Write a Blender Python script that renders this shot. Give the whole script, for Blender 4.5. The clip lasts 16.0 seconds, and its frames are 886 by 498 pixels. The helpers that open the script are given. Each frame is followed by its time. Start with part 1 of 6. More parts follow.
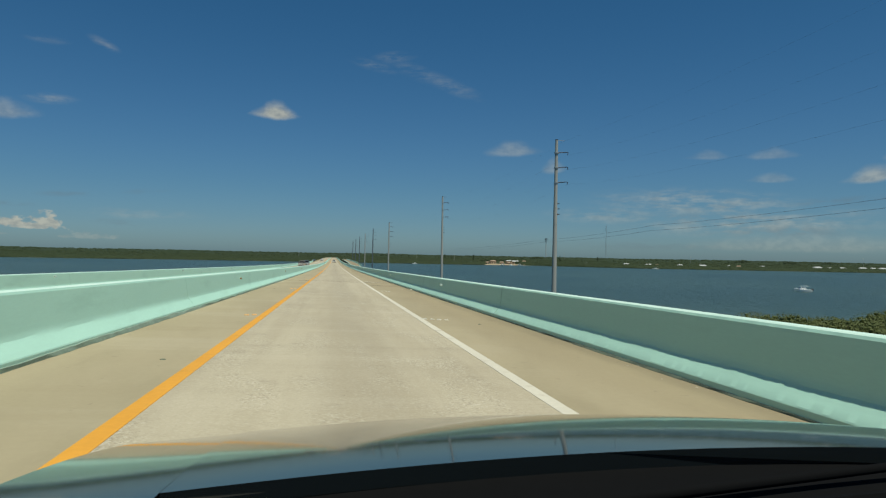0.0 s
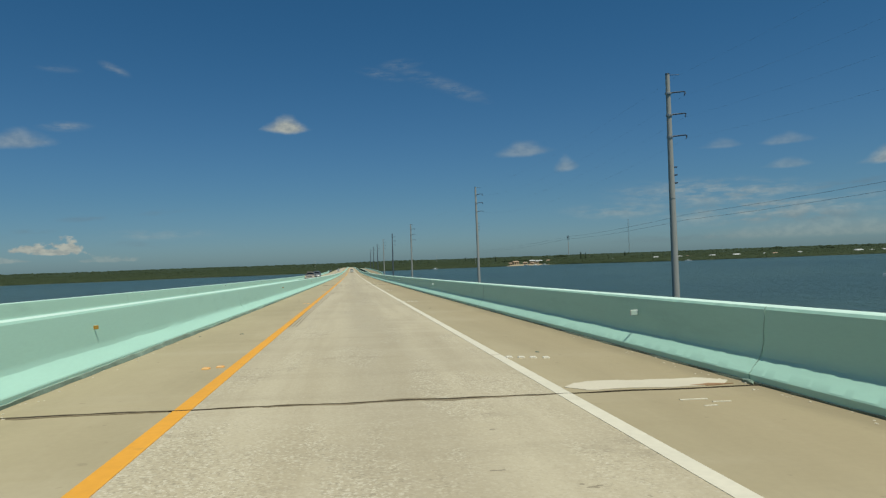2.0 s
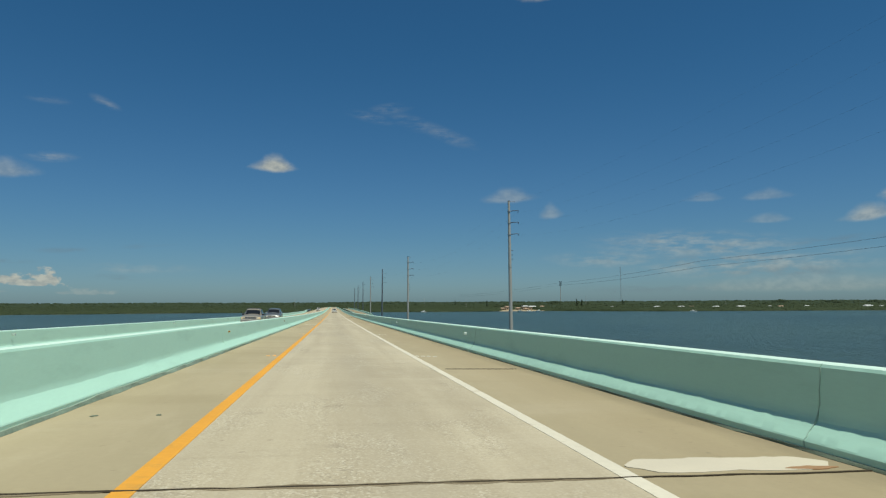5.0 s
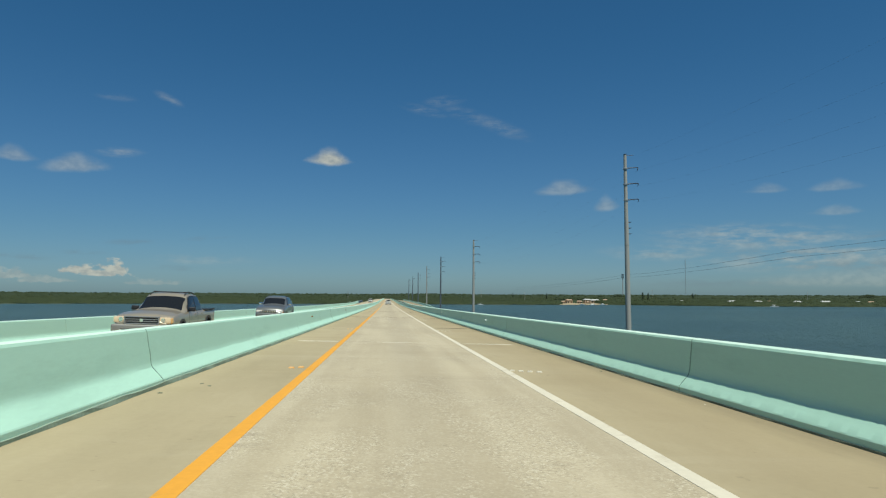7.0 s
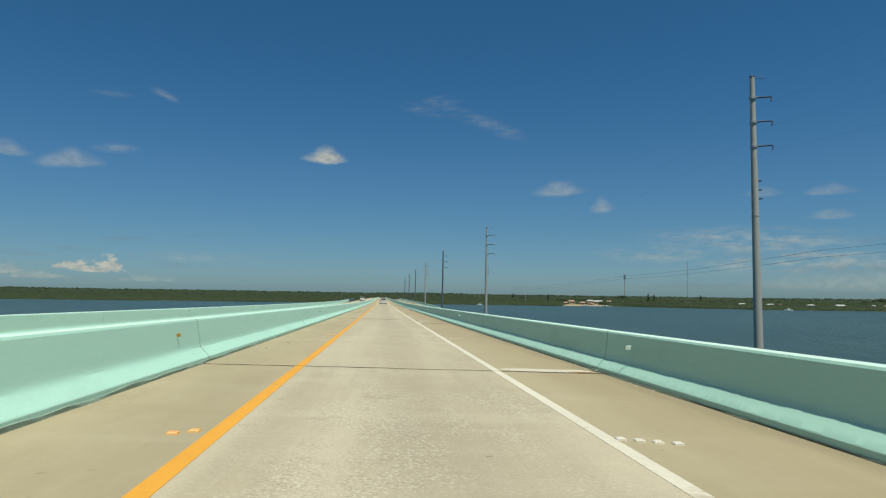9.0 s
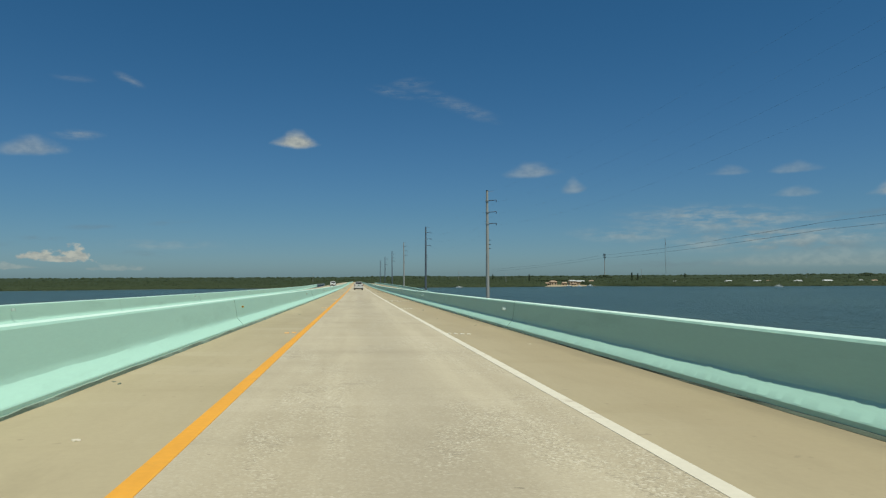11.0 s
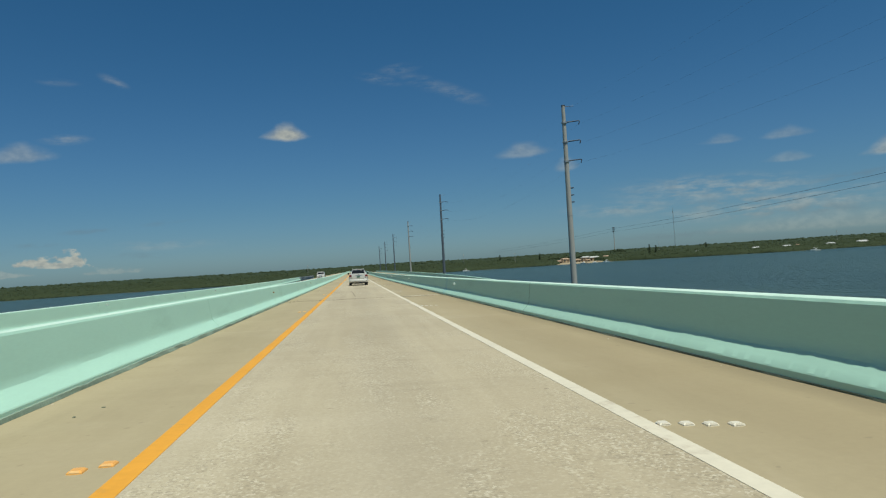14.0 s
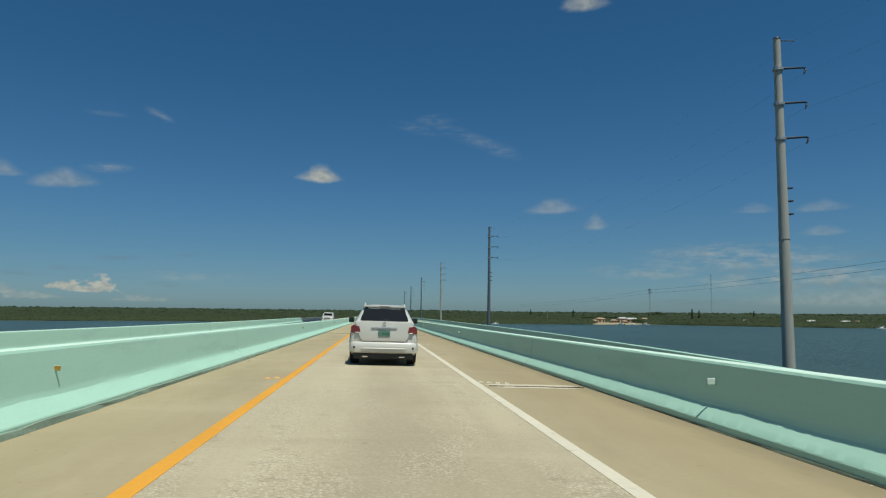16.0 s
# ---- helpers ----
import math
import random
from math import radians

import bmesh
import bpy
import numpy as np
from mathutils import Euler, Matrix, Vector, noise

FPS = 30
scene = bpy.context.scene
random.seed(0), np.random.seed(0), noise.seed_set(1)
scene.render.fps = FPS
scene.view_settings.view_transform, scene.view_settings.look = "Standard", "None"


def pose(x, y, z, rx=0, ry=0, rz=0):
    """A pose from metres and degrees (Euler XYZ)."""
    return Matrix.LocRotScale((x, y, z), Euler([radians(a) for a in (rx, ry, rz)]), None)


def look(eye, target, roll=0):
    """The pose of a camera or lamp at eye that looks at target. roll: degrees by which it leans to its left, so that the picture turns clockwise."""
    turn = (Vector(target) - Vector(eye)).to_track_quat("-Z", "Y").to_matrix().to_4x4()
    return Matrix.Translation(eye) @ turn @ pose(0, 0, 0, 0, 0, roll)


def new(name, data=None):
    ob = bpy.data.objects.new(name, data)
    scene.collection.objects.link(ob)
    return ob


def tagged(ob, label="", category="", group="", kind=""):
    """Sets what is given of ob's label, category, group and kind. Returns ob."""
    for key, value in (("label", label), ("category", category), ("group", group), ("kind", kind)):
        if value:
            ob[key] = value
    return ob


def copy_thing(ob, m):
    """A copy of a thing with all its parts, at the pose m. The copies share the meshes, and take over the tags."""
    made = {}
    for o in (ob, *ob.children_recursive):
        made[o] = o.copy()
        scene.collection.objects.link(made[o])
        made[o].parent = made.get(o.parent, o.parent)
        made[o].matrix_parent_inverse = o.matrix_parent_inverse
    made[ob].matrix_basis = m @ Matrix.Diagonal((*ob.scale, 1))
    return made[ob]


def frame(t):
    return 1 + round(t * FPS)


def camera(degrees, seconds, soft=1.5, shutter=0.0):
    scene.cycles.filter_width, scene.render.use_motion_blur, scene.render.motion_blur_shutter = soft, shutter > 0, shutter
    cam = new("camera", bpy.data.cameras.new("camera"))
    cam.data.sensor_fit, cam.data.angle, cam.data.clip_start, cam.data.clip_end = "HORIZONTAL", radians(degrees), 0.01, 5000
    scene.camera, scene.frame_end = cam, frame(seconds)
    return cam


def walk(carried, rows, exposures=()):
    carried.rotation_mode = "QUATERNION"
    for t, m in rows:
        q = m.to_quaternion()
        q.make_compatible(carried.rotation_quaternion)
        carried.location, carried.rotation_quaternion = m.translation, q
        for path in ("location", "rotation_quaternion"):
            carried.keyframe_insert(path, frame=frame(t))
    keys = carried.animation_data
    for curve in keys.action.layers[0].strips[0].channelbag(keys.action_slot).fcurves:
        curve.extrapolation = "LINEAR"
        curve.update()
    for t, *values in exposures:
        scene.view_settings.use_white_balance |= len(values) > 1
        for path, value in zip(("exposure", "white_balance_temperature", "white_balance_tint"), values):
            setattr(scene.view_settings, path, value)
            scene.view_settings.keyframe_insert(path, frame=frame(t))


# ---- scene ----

# ================= camera =================
# road axis: y ahead along the bridge, x to the right, x = 0 in the middle of the driven lane
SLOPE, SAG = -0.01598, 3.236e-5


def road_z(s):
    """Height of the road's axis: a long sag that runs out level, then falls to the far shore."""
    if s < 470:
        return SLOPE * s + SAG * s * s / 2
    z0, g0 = SLOPE * 470 + SAG * 470 * 470 / 2, SLOPE + SAG * 470
    d = s - 470
    return z0 + g0 * d - 0.5e-5 * d * d / 2


def road_slope(s):
    return (road_z(s + 0.5) - road_z(s - 0.5))


CROWN = -3.95      # the median barrier stands on the crown of the deck


def fall(x):
    """Crossfall of the deck, away from the median."""
    return 0.079 - (0.02 if x > CROWN else 0.03) * abs(x - CROWN)


cam = camera(67.0, 16.0, soft=1.25)
PATH = [
    (0, -0.260, 0.25, 1.247, 0.57, -1.12, -9.29),
    (0.5, -0.247, 11.50, 1.068, 1.81, 0.10, -8.86),
    (1, -0.196, 21.45, 0.915, 2.10, -0.12, -8.18),
    (1.5, -0.216, 31.69, 0.760, 2.02, 1.25, -7.34),
    (2, -0.241, 41.80, 0.612, 0.96, 2.05, -7.84),
    (2.5, -0.275, 52.20, 0.460, 2.22, 1.06, -10.02),
    (3, -0.308, 62.68, 0.318, 3.46, -0.40, -8.92),
    (3.5, -0.340, 72.80, 0.172, 2.60, 2.27, -10.91),
    (6, -0.472, 126.70, -0.511, 5.73, -1.06, -8.29),
    (6.5, -0.463, 137.20, -0.630, 5.38, 0.82, -6.05),
    (7, -0.453, 148.12, -0.757, 4.00, -0.25, -4.79),
    (7.5, -0.439, 159.20, -0.880, 3.43, -0.60, -5.49),
    (8, -0.374, 170.35, -0.998, 3.43, -1.26, -4.99),
    (8.5, -0.385, 181.00, -1.112, 5.41, -1.10, -5.15),
    (9, -0.360, 191.75, -1.212, 3.98, -0.85, -5.22),
    (11.5, -0.486, 245.88, -1.695, 2.50, 0.40, -7.62),
    (12, -0.442, 256.90, -1.785, 2.44, 0.54, -6.95),
    (12.5, -0.485, 267.90, -1.863, 2.41, -0.04, -5.85),
    (13, -0.402, 279.41, -1.947, 3.68, 0.79, -5.99),
    (13.5, -0.414, 290.90, -2.026, 3.04, 0.12, -6.66),
    (14, -0.292, 302.40, -2.096, 1.23, 3.58, -7.58),
    (14.5, -0.365, 313.85, -2.168, 4.74, -1.29, -6.60),
    (15, -0.283, 325.50, -2.237, 4.74, -0.56, -6.36),
    (15.5, -0.215, 337.08, -2.296, 3.68, -0.42, -6.83),
    (16, -0.140, 348.70, -2.344, 5.53, -0.53, -5.66),
]
walk(cam, [(t, pose(x, y, z, 90 + pitch, roll, yaw)) for t, x, y, z, pitch, roll, yaw in PATH],
     exposures=[(0, -0.18), (3.5, -0.18), (6, 0.0), (9, 0.02), (11.5, -0.12), (16, -0.14)])

# ================= sky, sun =================
SUN_EL, SUN_AZ = 70.0, 152.0      # degrees; azimuth from +y towards +x
sun = new("sun", bpy.data.lights.new("sun", "SUN"))
sun.data.energy, sun.data.angle, sun.data.color = 5.3, radians(0.53), (0.95, 0.965, 0.86)
sun_way = Vector((math.cos(radians(SUN_EL)) * math.sin(radians(SUN_AZ)), math.cos(radians(SUN_EL)) * math.cos(radians(SUN_AZ)), math.sin(radians(SUN_EL))))
sun.matrix_world = look(sun_way * 300, (0, 0, 0))

world = bpy.data.worlds.new("world")
scene.world = world
world.use_nodes = True
wn = world.node_tree
wn.nodes.clear()


class Net:
    """Short hand for node trees."""

    def __init__(self, tree):
        self.tree = tree

    def node(self, kind, **props):
        n = self.tree.nodes.new(kind)
        for k, v in props.items():
            if k == "operation":
                n.operation = v
            elif k == "data_type":
                n.data_type = v
            elif k == "blend_type":
                n.blend_type = v
            elif k == "interpolation_type":
                n.interpolation_type = v
        return n

    def put(self, socket, value):
        if isinstance(value, bpy.types.NodeSocket):
            self.tree.links.new(value, socket)
        else:
            socket.default_value = value

    def math(self, op, a, b=0.0, c=0.0, clamp=False):
        n = self.node("ShaderNodeMath", operation=op)
        n.use_clamp = clamp
        for i, v in enumerate((a, b, c)):
            self.put(n.inputs[i], v)
        return n.outputs[0]

    def smooth(self, v, lo, hi, out_lo=0.0, out_hi=1.0):
        n = self.node("ShaderNodeMapRange", interpolation_type="SMOOTHSTEP")
        for i, q in enumerate((v, lo, hi, out_lo, out_hi)):
            self.put(n.inputs[i], q)
        return n.outputs[0]

    def noise(self, vector, scale, detail=3.0, rough=0.55):
        n = self.node("ShaderNodeTexNoise")
        self.put(n.inputs["Vector"], vector)
        n.inputs["Scale"].default_value, n.inputs["Detail"].default_value, n.inputs["Roughness"].default_value = scale, detail, rough
        return n.outputs[0]

    def mix(self, fac, a, b, blend="MIX"):
        n = self.node("ShaderNodeMix", data_type="RGBA", blend_type=blend)
        self.put(n.inputs[0], fac)
        self.put(n.inputs[6], a)
        self.put(n.inputs[7], b)
        return n.outputs[2]


w = Net(wn)
sky = w.node("ShaderNodeTexSky")
sky.sky_type, sky.sun_disc = "NISHITA", False
sky.sun_elevation, sky.sun_rotation = radians(SUN_EL), radians(SUN_AZ)
sky.air_density, sky.dust_density, sky.ozone_density, sky.altitude = 1.0, 0.6, 2.0, 10.0
SKY_LOW, SKY_HIGH = (0.61, 1.00, 1.33, 1.0), (0.355, 0.94, 1.25, 1.0)
coord = w.node("ShaderNodeTexCoord").outputs["Generated"]
sep = w.node("ShaderNodeSeparateXYZ")
w.put(sep.inputs[0], coord)
az = w.math("MULTIPLY", w.math("ARCTAN2", sep.outputs[0], sep.outputs[1]), 57.2958)
el = w.math("MULTIPLY", w.math("ARCSINE", sep.outputs[2]), 57.2958)
# the haze near the horizon is greyer than the deep blue higher up
gain = w.mix(w.smooth(el, -2.0, 24.0), SKY_LOW, SKY_HIGH)
gain = w.mix(w.smooth(el, 0.0, 6.0), (0.66, 1.07, 1.50, 1.0), gain)
gain = w.mix(w.smooth(el, 0.2, 3.2), (0.71, 1.13, 1.54, 1.0), gain)
tinted = w.mix(1.0, sky.outputs[0], gain, "MULTIPLY")
flat = w.node("ShaderNodeCombineXYZ")
w.put(flat.inputs[0], az)
w.put(flat.inputs[1], w.math("MULTIPLY", el, 1.6))
puff = w.noise(flat.outputs[0], 0.75, 4.0, 0.5)
lump = w.noise(flat.outputs[0], 1.5, 5.0, 0.55)
long_air = w.node("ShaderNodeVectorMath", operation="MULTIPLY")
w.put(long_air.inputs[0], flat.outputs[0])
long_air.inputs[1].default_value = (0.5, 1.3, 1.0)
wisp = w.noise(long_air.outputs[0], 0.8, 6.0, 0.6)
# clouds: azimuth, base elevation, half width, height, density, kind (0 soft dome, 1 wisp, 2 bright heap, 3 grey veil), tilt
CLOUDS = [
    (-5.0, 11.3, 2.0, 1.25, 0.84, 0, 0.0), (17.8, 25.2, 2.3, 1.6, 0.55, 0, 0.0), (-23.6, 1.75, 1.5, 0.62, 1.0, 2, 0.0), (-21.3, 1.85, 1.1, 0.90, 1.0, 2, -0.25), (-22.4, 1.55, 1.8, 0.45, 0.8, 2, 0.0),
    (15.0, 8.85, 2.5, 1.15, 0.31, 0, 0.05), (18.5, 7.4, 1.1, 1.15, 0.30, 0, 0.1), (-17.9, 15.3, 1.1, 0.40, 0.26, 1, -0.35),
    (-21.7, 15.0, 1.5, 0.30, 0.13, 1, 0.0), (4.7, 16.4, 1.9, 0.5, 0.19, 1, 0.1), (9.6, 14.3, 2.8, 0.7, 0.19, 1, -0.35),
    (3.0, 15.7, 2.1, 0.45, 0.20, 1, -0.2), (7.0, 15.2, 2.6, 0.7, 0.15, 1, -0.3), (-28.3, 9.9, 1.6, 1.0, 0.30, 0, 0.0),
    (-24.4, 9.5, 2.5, 1.25, 0.34, 0, 0.10), (-21.4, 10.9, 1.8, 0.4, 0.3, 1, 0.05), (35.4, 8.1, 2.0, 0.8, 0.22, 0, 0.0), (35.4, 6.3, 1.8, 0.75, 0.22, 0, 0.0),
    (42.0, 6.2, 2.0, 1.1, 0.55, 0, 0.1), (44.6, 8.0, 2.0, 1.8, 0.75, 0, 0.2), (30.0, 4.6, 8.0, 1.2, 0.50, 1, -0.05),
    (34.0, 3.0, 10.0, 1.1, 0.45, 1, 0.02), (38.0, 1.2, 10.0, 1.4, 0.22, 0, 0.0), (23.0, 3.6, 5.0, 0.8, 0.35, 1, 0.0),
    (-28.3, 1.3, 1.9, 0.7, 0.40, 2, 0.0), (-15.0, 2.8, 4.5, 0.5, 0.20, 1, 0.0), (30.8, 8.2, 1.7, 0.7, 0.18, 0, 0.0),
    (-23.6, 3.15, 1.6, 0.22, 0.8, 3, 0.0), (-20.0, 4.1, 2.2, 0.28, 0.7, 3, 0.05), (-16.8, 2.1, 2.6, 0.26, 0.6, 3, -0.05), (-14.5, 4.6, 2.0, 0.26, 0.5, 3, 0.1), (-27.5, 2.7, 2.6, 0.3, 0.8, 3, 0.0),
    (36.0, 2.3, 6.0, 0.5, 0.8, 3, 0.0), (41.0, 4.6, 5.0, 0.4, 0.7, 3, 0.03), (31.0, 3.4, 5.0, 0.35, 0.7, 3, 0.0), (27.0, 1.2, 7.0, 0.5, 0.6, 3, 0.0),
    (-26.3, 1.0, 2.2, 0.5, 0.30, 2, 0.0), (-18.6, 0.9, 2.4, 0.45, 0.22, 2, 0.0), (-22.6, 2.05, 1.0, 0.16, 0.9, 3, 0.0),
]
cover = veil = low = None
for a0, e0, hw, hh, dens, kind, tilt in CLOUDS:
    da, de = w.math("SUBTRACT", az, a0), w.math("SUBTRACT", el, e0)
    u = w.math("DIVIDE", da, hw)
    v = w.math("DIVIDE", w.math("MULTIPLY_ADD", da, -tilt, de), hh)
    if kind in (0, 2):
        u = w.math("MULTIPLY", u, w.math("MULTIPLY_ADD", w.math("MAXIMUM", v, 0.0), 0.65, 0.92))
        below = w.math("MULTIPLY", w.math("MINIMUM", v, 0.0), 2.6)
        v = w.math("ADD", w.math("MAXIMUM", v, 0.0), below)
    r = w.math("SQRT", w.math("ADD", w.math("MULTIPLY", u, u), w.math("MULTIPLY", v, v)))
    if kind == 0:
        m = w.smooth(w.math("MULTIPLY_ADD", puff, -0.62, w.math("ADD", r, 0.31)), 1.05, 0.22)
    elif kind == 2:
        m = w.smooth(w.math("MULTIPLY_ADD", lump, -1.9, w.math("ADD", r, 0.95)), 1.0, 0.45)
    else:
        m = w.math("MULTIPLY", w.smooth(r, 1.25, 0.1), w.smooth(wisp, 0.36, 0.66))
    m = w.math("MULTIPLY", m, dens)
    if kind == 3:
        veil = m if veil is None else w.math("MAXIMUM", veil, m)
    else:
        cover = m if cover is None else w.math("MAXIMUM", cover, m)
shade = w.noise(flat.outputs[0], 1.1, 4.0)
cloud_colour = w.mix(w.smooth(shade, 0.35, 0.65), (6.6, 7.1, 6.6, 1), (10.0, 10.2, 8.7, 1))
greyed = w.mix(w.math("MULTIPLY", veil, 0.5), tinted, (3.0, 4.0, 4.6, 1))
with_clouds = w.mix(w.math("MINIMUM", cover, 0.85), greyed, cloud_colour)
bg = w.node("ShaderNodeBackground")
w.put(bg.inputs[0], with_clouds)
bg.inputs[1].default_value = 0.052
w.put(w.node("ShaderNodeOutputWorld").inputs[0], bg.outputs[0])

# ================= materials =================
def surf(name, colour, rough=0.6, metal=0.0, vary=0.12, scale=3.0, fine=60.0, fine_vary=0.08, bump=0.0, bump_scale=80.0, second=None, second_amount=0.0, second_scale=0.6, spec=0.5, coat=0.0, spread=True, stretch=(1, 1, 1)):
    """Base colour with stains at two scales, an optional second colour in patches, and fine relief."""
    m = bpy.data.materials.new(name)
    m.use_nodes = True
    n = Net(m.node_tree)
    b = m.node_tree.nodes["Principled BSDF"]
    co = n.node("ShaderNodeTexCoord").outputs["Object"]
    if spread:
        shift = n.node("ShaderNodeVectorMath", operation="ADD")
        n.put(shift.inputs[0], co)
        off = n.node("ShaderNodeCombineXYZ")
        rnd = n.math("MULTIPLY", n.node("ShaderNodeObjectInfo").outputs["Random"], 71.0)
        n.put(off.inputs[0], rnd)
        n.put(off.inputs[1], rnd)
        n.put(shift.inputs[1], off.outputs[0])
        co = shift.outputs[0]
    if stretch != (1, 1, 1):
        mp = n.node("ShaderNodeVectorMath", operation="MULTIPLY")
        n.put(mp.inputs[0], co)
        mp.inputs[1].default_value = stretch
        co = mp.outputs[0]
    col = (*colour, 1.0)
    big, small = n.noise(co, scale, 5.0), n.noise(co, fine, 3.0)
    if second:
        patch = n.smooth(n.noise(co, second_scale, 6.0, 0.65), 0.62 - 0.25 * second_amount, 0.72)
        col = n.mix(patch, col, (*second, 1.0))
    gain = n.math("ADD", n.math("MULTIPLY_ADD", big, 2 * vary, 1.0 - vary), n.math("MULTIPLY_ADD", small, 2 * fine_vary, -fine_vary))
    hsv = n.node("ShaderNodeHueSaturation")
    n.put(hsv.inputs["Value"], gain)
    n.put(hsv.inputs["Color"], col)
    n.put(b.inputs["Base Color"], hsv.outputs[0])
    n.put(b.inputs["Roughness"], n.math("MULTIPLY_ADD", big, 0.16, rough - 0.08, clamp=True))
    b.inputs["Metallic"].default_value = metal
    b.inputs["Specular IOR Level"].default_value = spec
    b.inputs["Coat Weight"].default_value = coat
    b.inputs["Coat Roughness"].default_value = 0.04
    if bump:
        bp = n.node("ShaderNodeBump")
        bp.inputs["Strength"].default_value = 0.6
        bp.inputs["Distance"].default_value = bump
        n.put(bp.inputs["Height"], n.noise(co, bump_scale, 4.0))
        n.put(b.inputs["Normal"], bp.outputs[0])
    return m


M = {}
M["teal"] = surf("teal_paint", (0.400, 0.630, 0.500), 0.62, vary=0.07, scale=0.9, fine=22, fine_vary=0.05, bump=0.0012, bump_scale=10, second=(0.348, 0.552, 0.438), second_amount=0.45, second_scale=0.9, stretch=(1, 0.35, 2.0))
# paler teal that paints the sun's highlight onto the barrier tops
M["top_highlight_teal"] = surf("teal_paint_sunlit_top", (0.545, 0.700, 0.585), 0.65, vary=0.10, scale=0.9, fine=18, fine_vary=0.08, second=(0.45, 0.64, 0.52), second_amount=0.4, second_scale=1.1, stretch=(1, 0.35, 1))
M["blue_teal"] = surf("fresh_blue_green_paint", (0.330, 0.575, 0.500), 0.6, vary=0.10, scale=1.6, fine=22, fine_vary=0.05)
M["teal_scuff"] = surf("worn_teal", (0.375, 0.545, 0.44), 0.75, vary=0.25, scale=6, fine=40, fine_vary=0.2)
M["deck"] = surf("deck_concrete", (0.36, 0.31, 0.23), 0.85, vary=0.12, scale=0.3, bump=0.004, bump_scale=30, spread=False)
M["patch"] = surf("pale_concrete", (0.50, 0.44, 0.33), 0.85, vary=0.14, scale=1.5, bump=0.003)
M["dull_crack"] = surf("weathered_crack", (0.27, 0.40, 0.32), 0.9, vary=0.3, scale=9, fine=40, fine_vary=0.2)
M["faint_crack"] = surf("painted_over_crack", (0.34, 0.50, 0.405), 0.9, vary=0.2, scale=9, fine=40, fine_vary=0.1)
M["haze_patch"] = surf("cement_wash", (0.378, 0.318, 0.205), 0.85, vary=0.12, scale=1.2, fine=12, fine_vary=0.08)
M["crack"] = surf("crack_stain", (0.19, 0.295, 0.23), 0.95, vary=0.4, scale=9, fine=40, fine_vary=0.2)
M["fresh"] = surf("fresh_white_mortar", (0.62, 0.57, 0.46), 0.8, vary=0.10, scale=2.0)
M["joint"] = surf("joint_rubber", (0.046, 0.035, 0.022), 0.95, vary=0.25, scale=6, spec=0.15)
M["foot_stain"] = surf("mildewed_paint", (0.215, 0.285, 0.215), 0.95, vary=0.45, scale=2.5, fine=30, fine_vary=0.3, bump=0.008, bump_scale=40)
# mossy dirt, dark enough to stand for the shaded barrier foot too
M["moss_and_shade"] = surf("gutter_dirt", (0.105, 0.130, 0.088), 0.95, vary=0.35, scale=2.5, fine=30, fine_vary=0.25, bump=0.01, bump_scale=40)
M["stain"] = surf("brown_stain", (0.20, 0.155, 0.09), 0.9, vary=0.25, scale=3, fine=20, fine_vary=0.2)
M["rust"] = surf("rust_stain", (0.27, 0.15, 0.07), 0.9, vary=0.3, scale=4, fine=20, fine_vary=0.2)
M["orange"] = surf("orange_paint", (0.63, 0.285, 0.024), 0.7, vary=0.10, scale=0.8, fine=14, fine_vary=0.10, second=(0.50, 0.25, 0.04), second_amount=0.1, second_scale=2.2, spread=False)
M["white_line"] = surf("white_road_paint", (0.57, 0.515, 0.395), 0.7, vary=0.10, scale=0.8, fine=14, fine_vary=0.10, second=(0.42, 0.35, 0.25), second_amount=0.2, second_scale=2.2, spread=False)
M["skid"] = surf("tyre_rubber_streak", (0.185, 0.15, 0.098), 0.85, vary=0.3, scale=4)
M["button_white"] = surf("white_ceramic", (0.66, 0.60, 0.47), 0.35, vary=0.1)
M["button_amber"] = surf("amber_plastic", (0.75, 0.36, 0.08), 0.35, vary=0.1)
M["lens_white"] = surf("clear_reflector", (0.50, 0.61, 0.53), 0.55, vary=0.12, spec=0.3)
M["stud_lens"] = surf("stud_lens", (0.46, 0.41, 0.31), 0.3, vary=0.1)
M["stud_lens_amber"] = surf("amber_stud_lens", (0.66, 0.40, 0.16), 0.3, vary=0.1)
M["lens_amber"] = surf("amber_reflector", (0.38, 0.19, 0.025), 0.35, vary=0.15, scale=12)
M["pole"] = surf("pole_concrete", (0.37, 0.36, 0.32), 0.85, vary=0.16, scale=0.5, fine=6, stretch=(1, 1, 0.15))
M["pole_steel"] = surf("weathered_pole_steel", (0.12, 0.14, 0.16), 0.6, 0.3, vary=0.15, scale=0.5, stretch=(1, 1, 0.15))
M["steel"] = surf("dark_steel", (0.035, 0.045, 0.06), 0.5, 0.6, vary=0.2)
M["galv"] = surf("galvanised_steel", (0.42, 0.43, 0.42), 0.5, 0.7, vary=0.15)
M["cable"] = surf("cable", (0.16, 0.18, 0.20), 0.6, vary=0.05)
M["tyre"] = surf("tyre", (0.018, 0.018, 0.019), 0.85, vary=0.2, scale=12)
M["rim"] = surf("alloy_rim", (0.45, 0.45, 0.46), 0.3, 0.9, vary=0.05)
M["dull_metal"] = surf("dull_bumper_metal", (0.30, 0.29, 0.26), 0.45, 0.4, vary=0.08)
M["black"] = surf("black_plastic", (0.02, 0.02, 0.021), 0.55, vary=0.15)
M["chrome"] = surf("chrome", (0.75, 0.75, 0.76), 0.12, 1.0, vary=0.03)
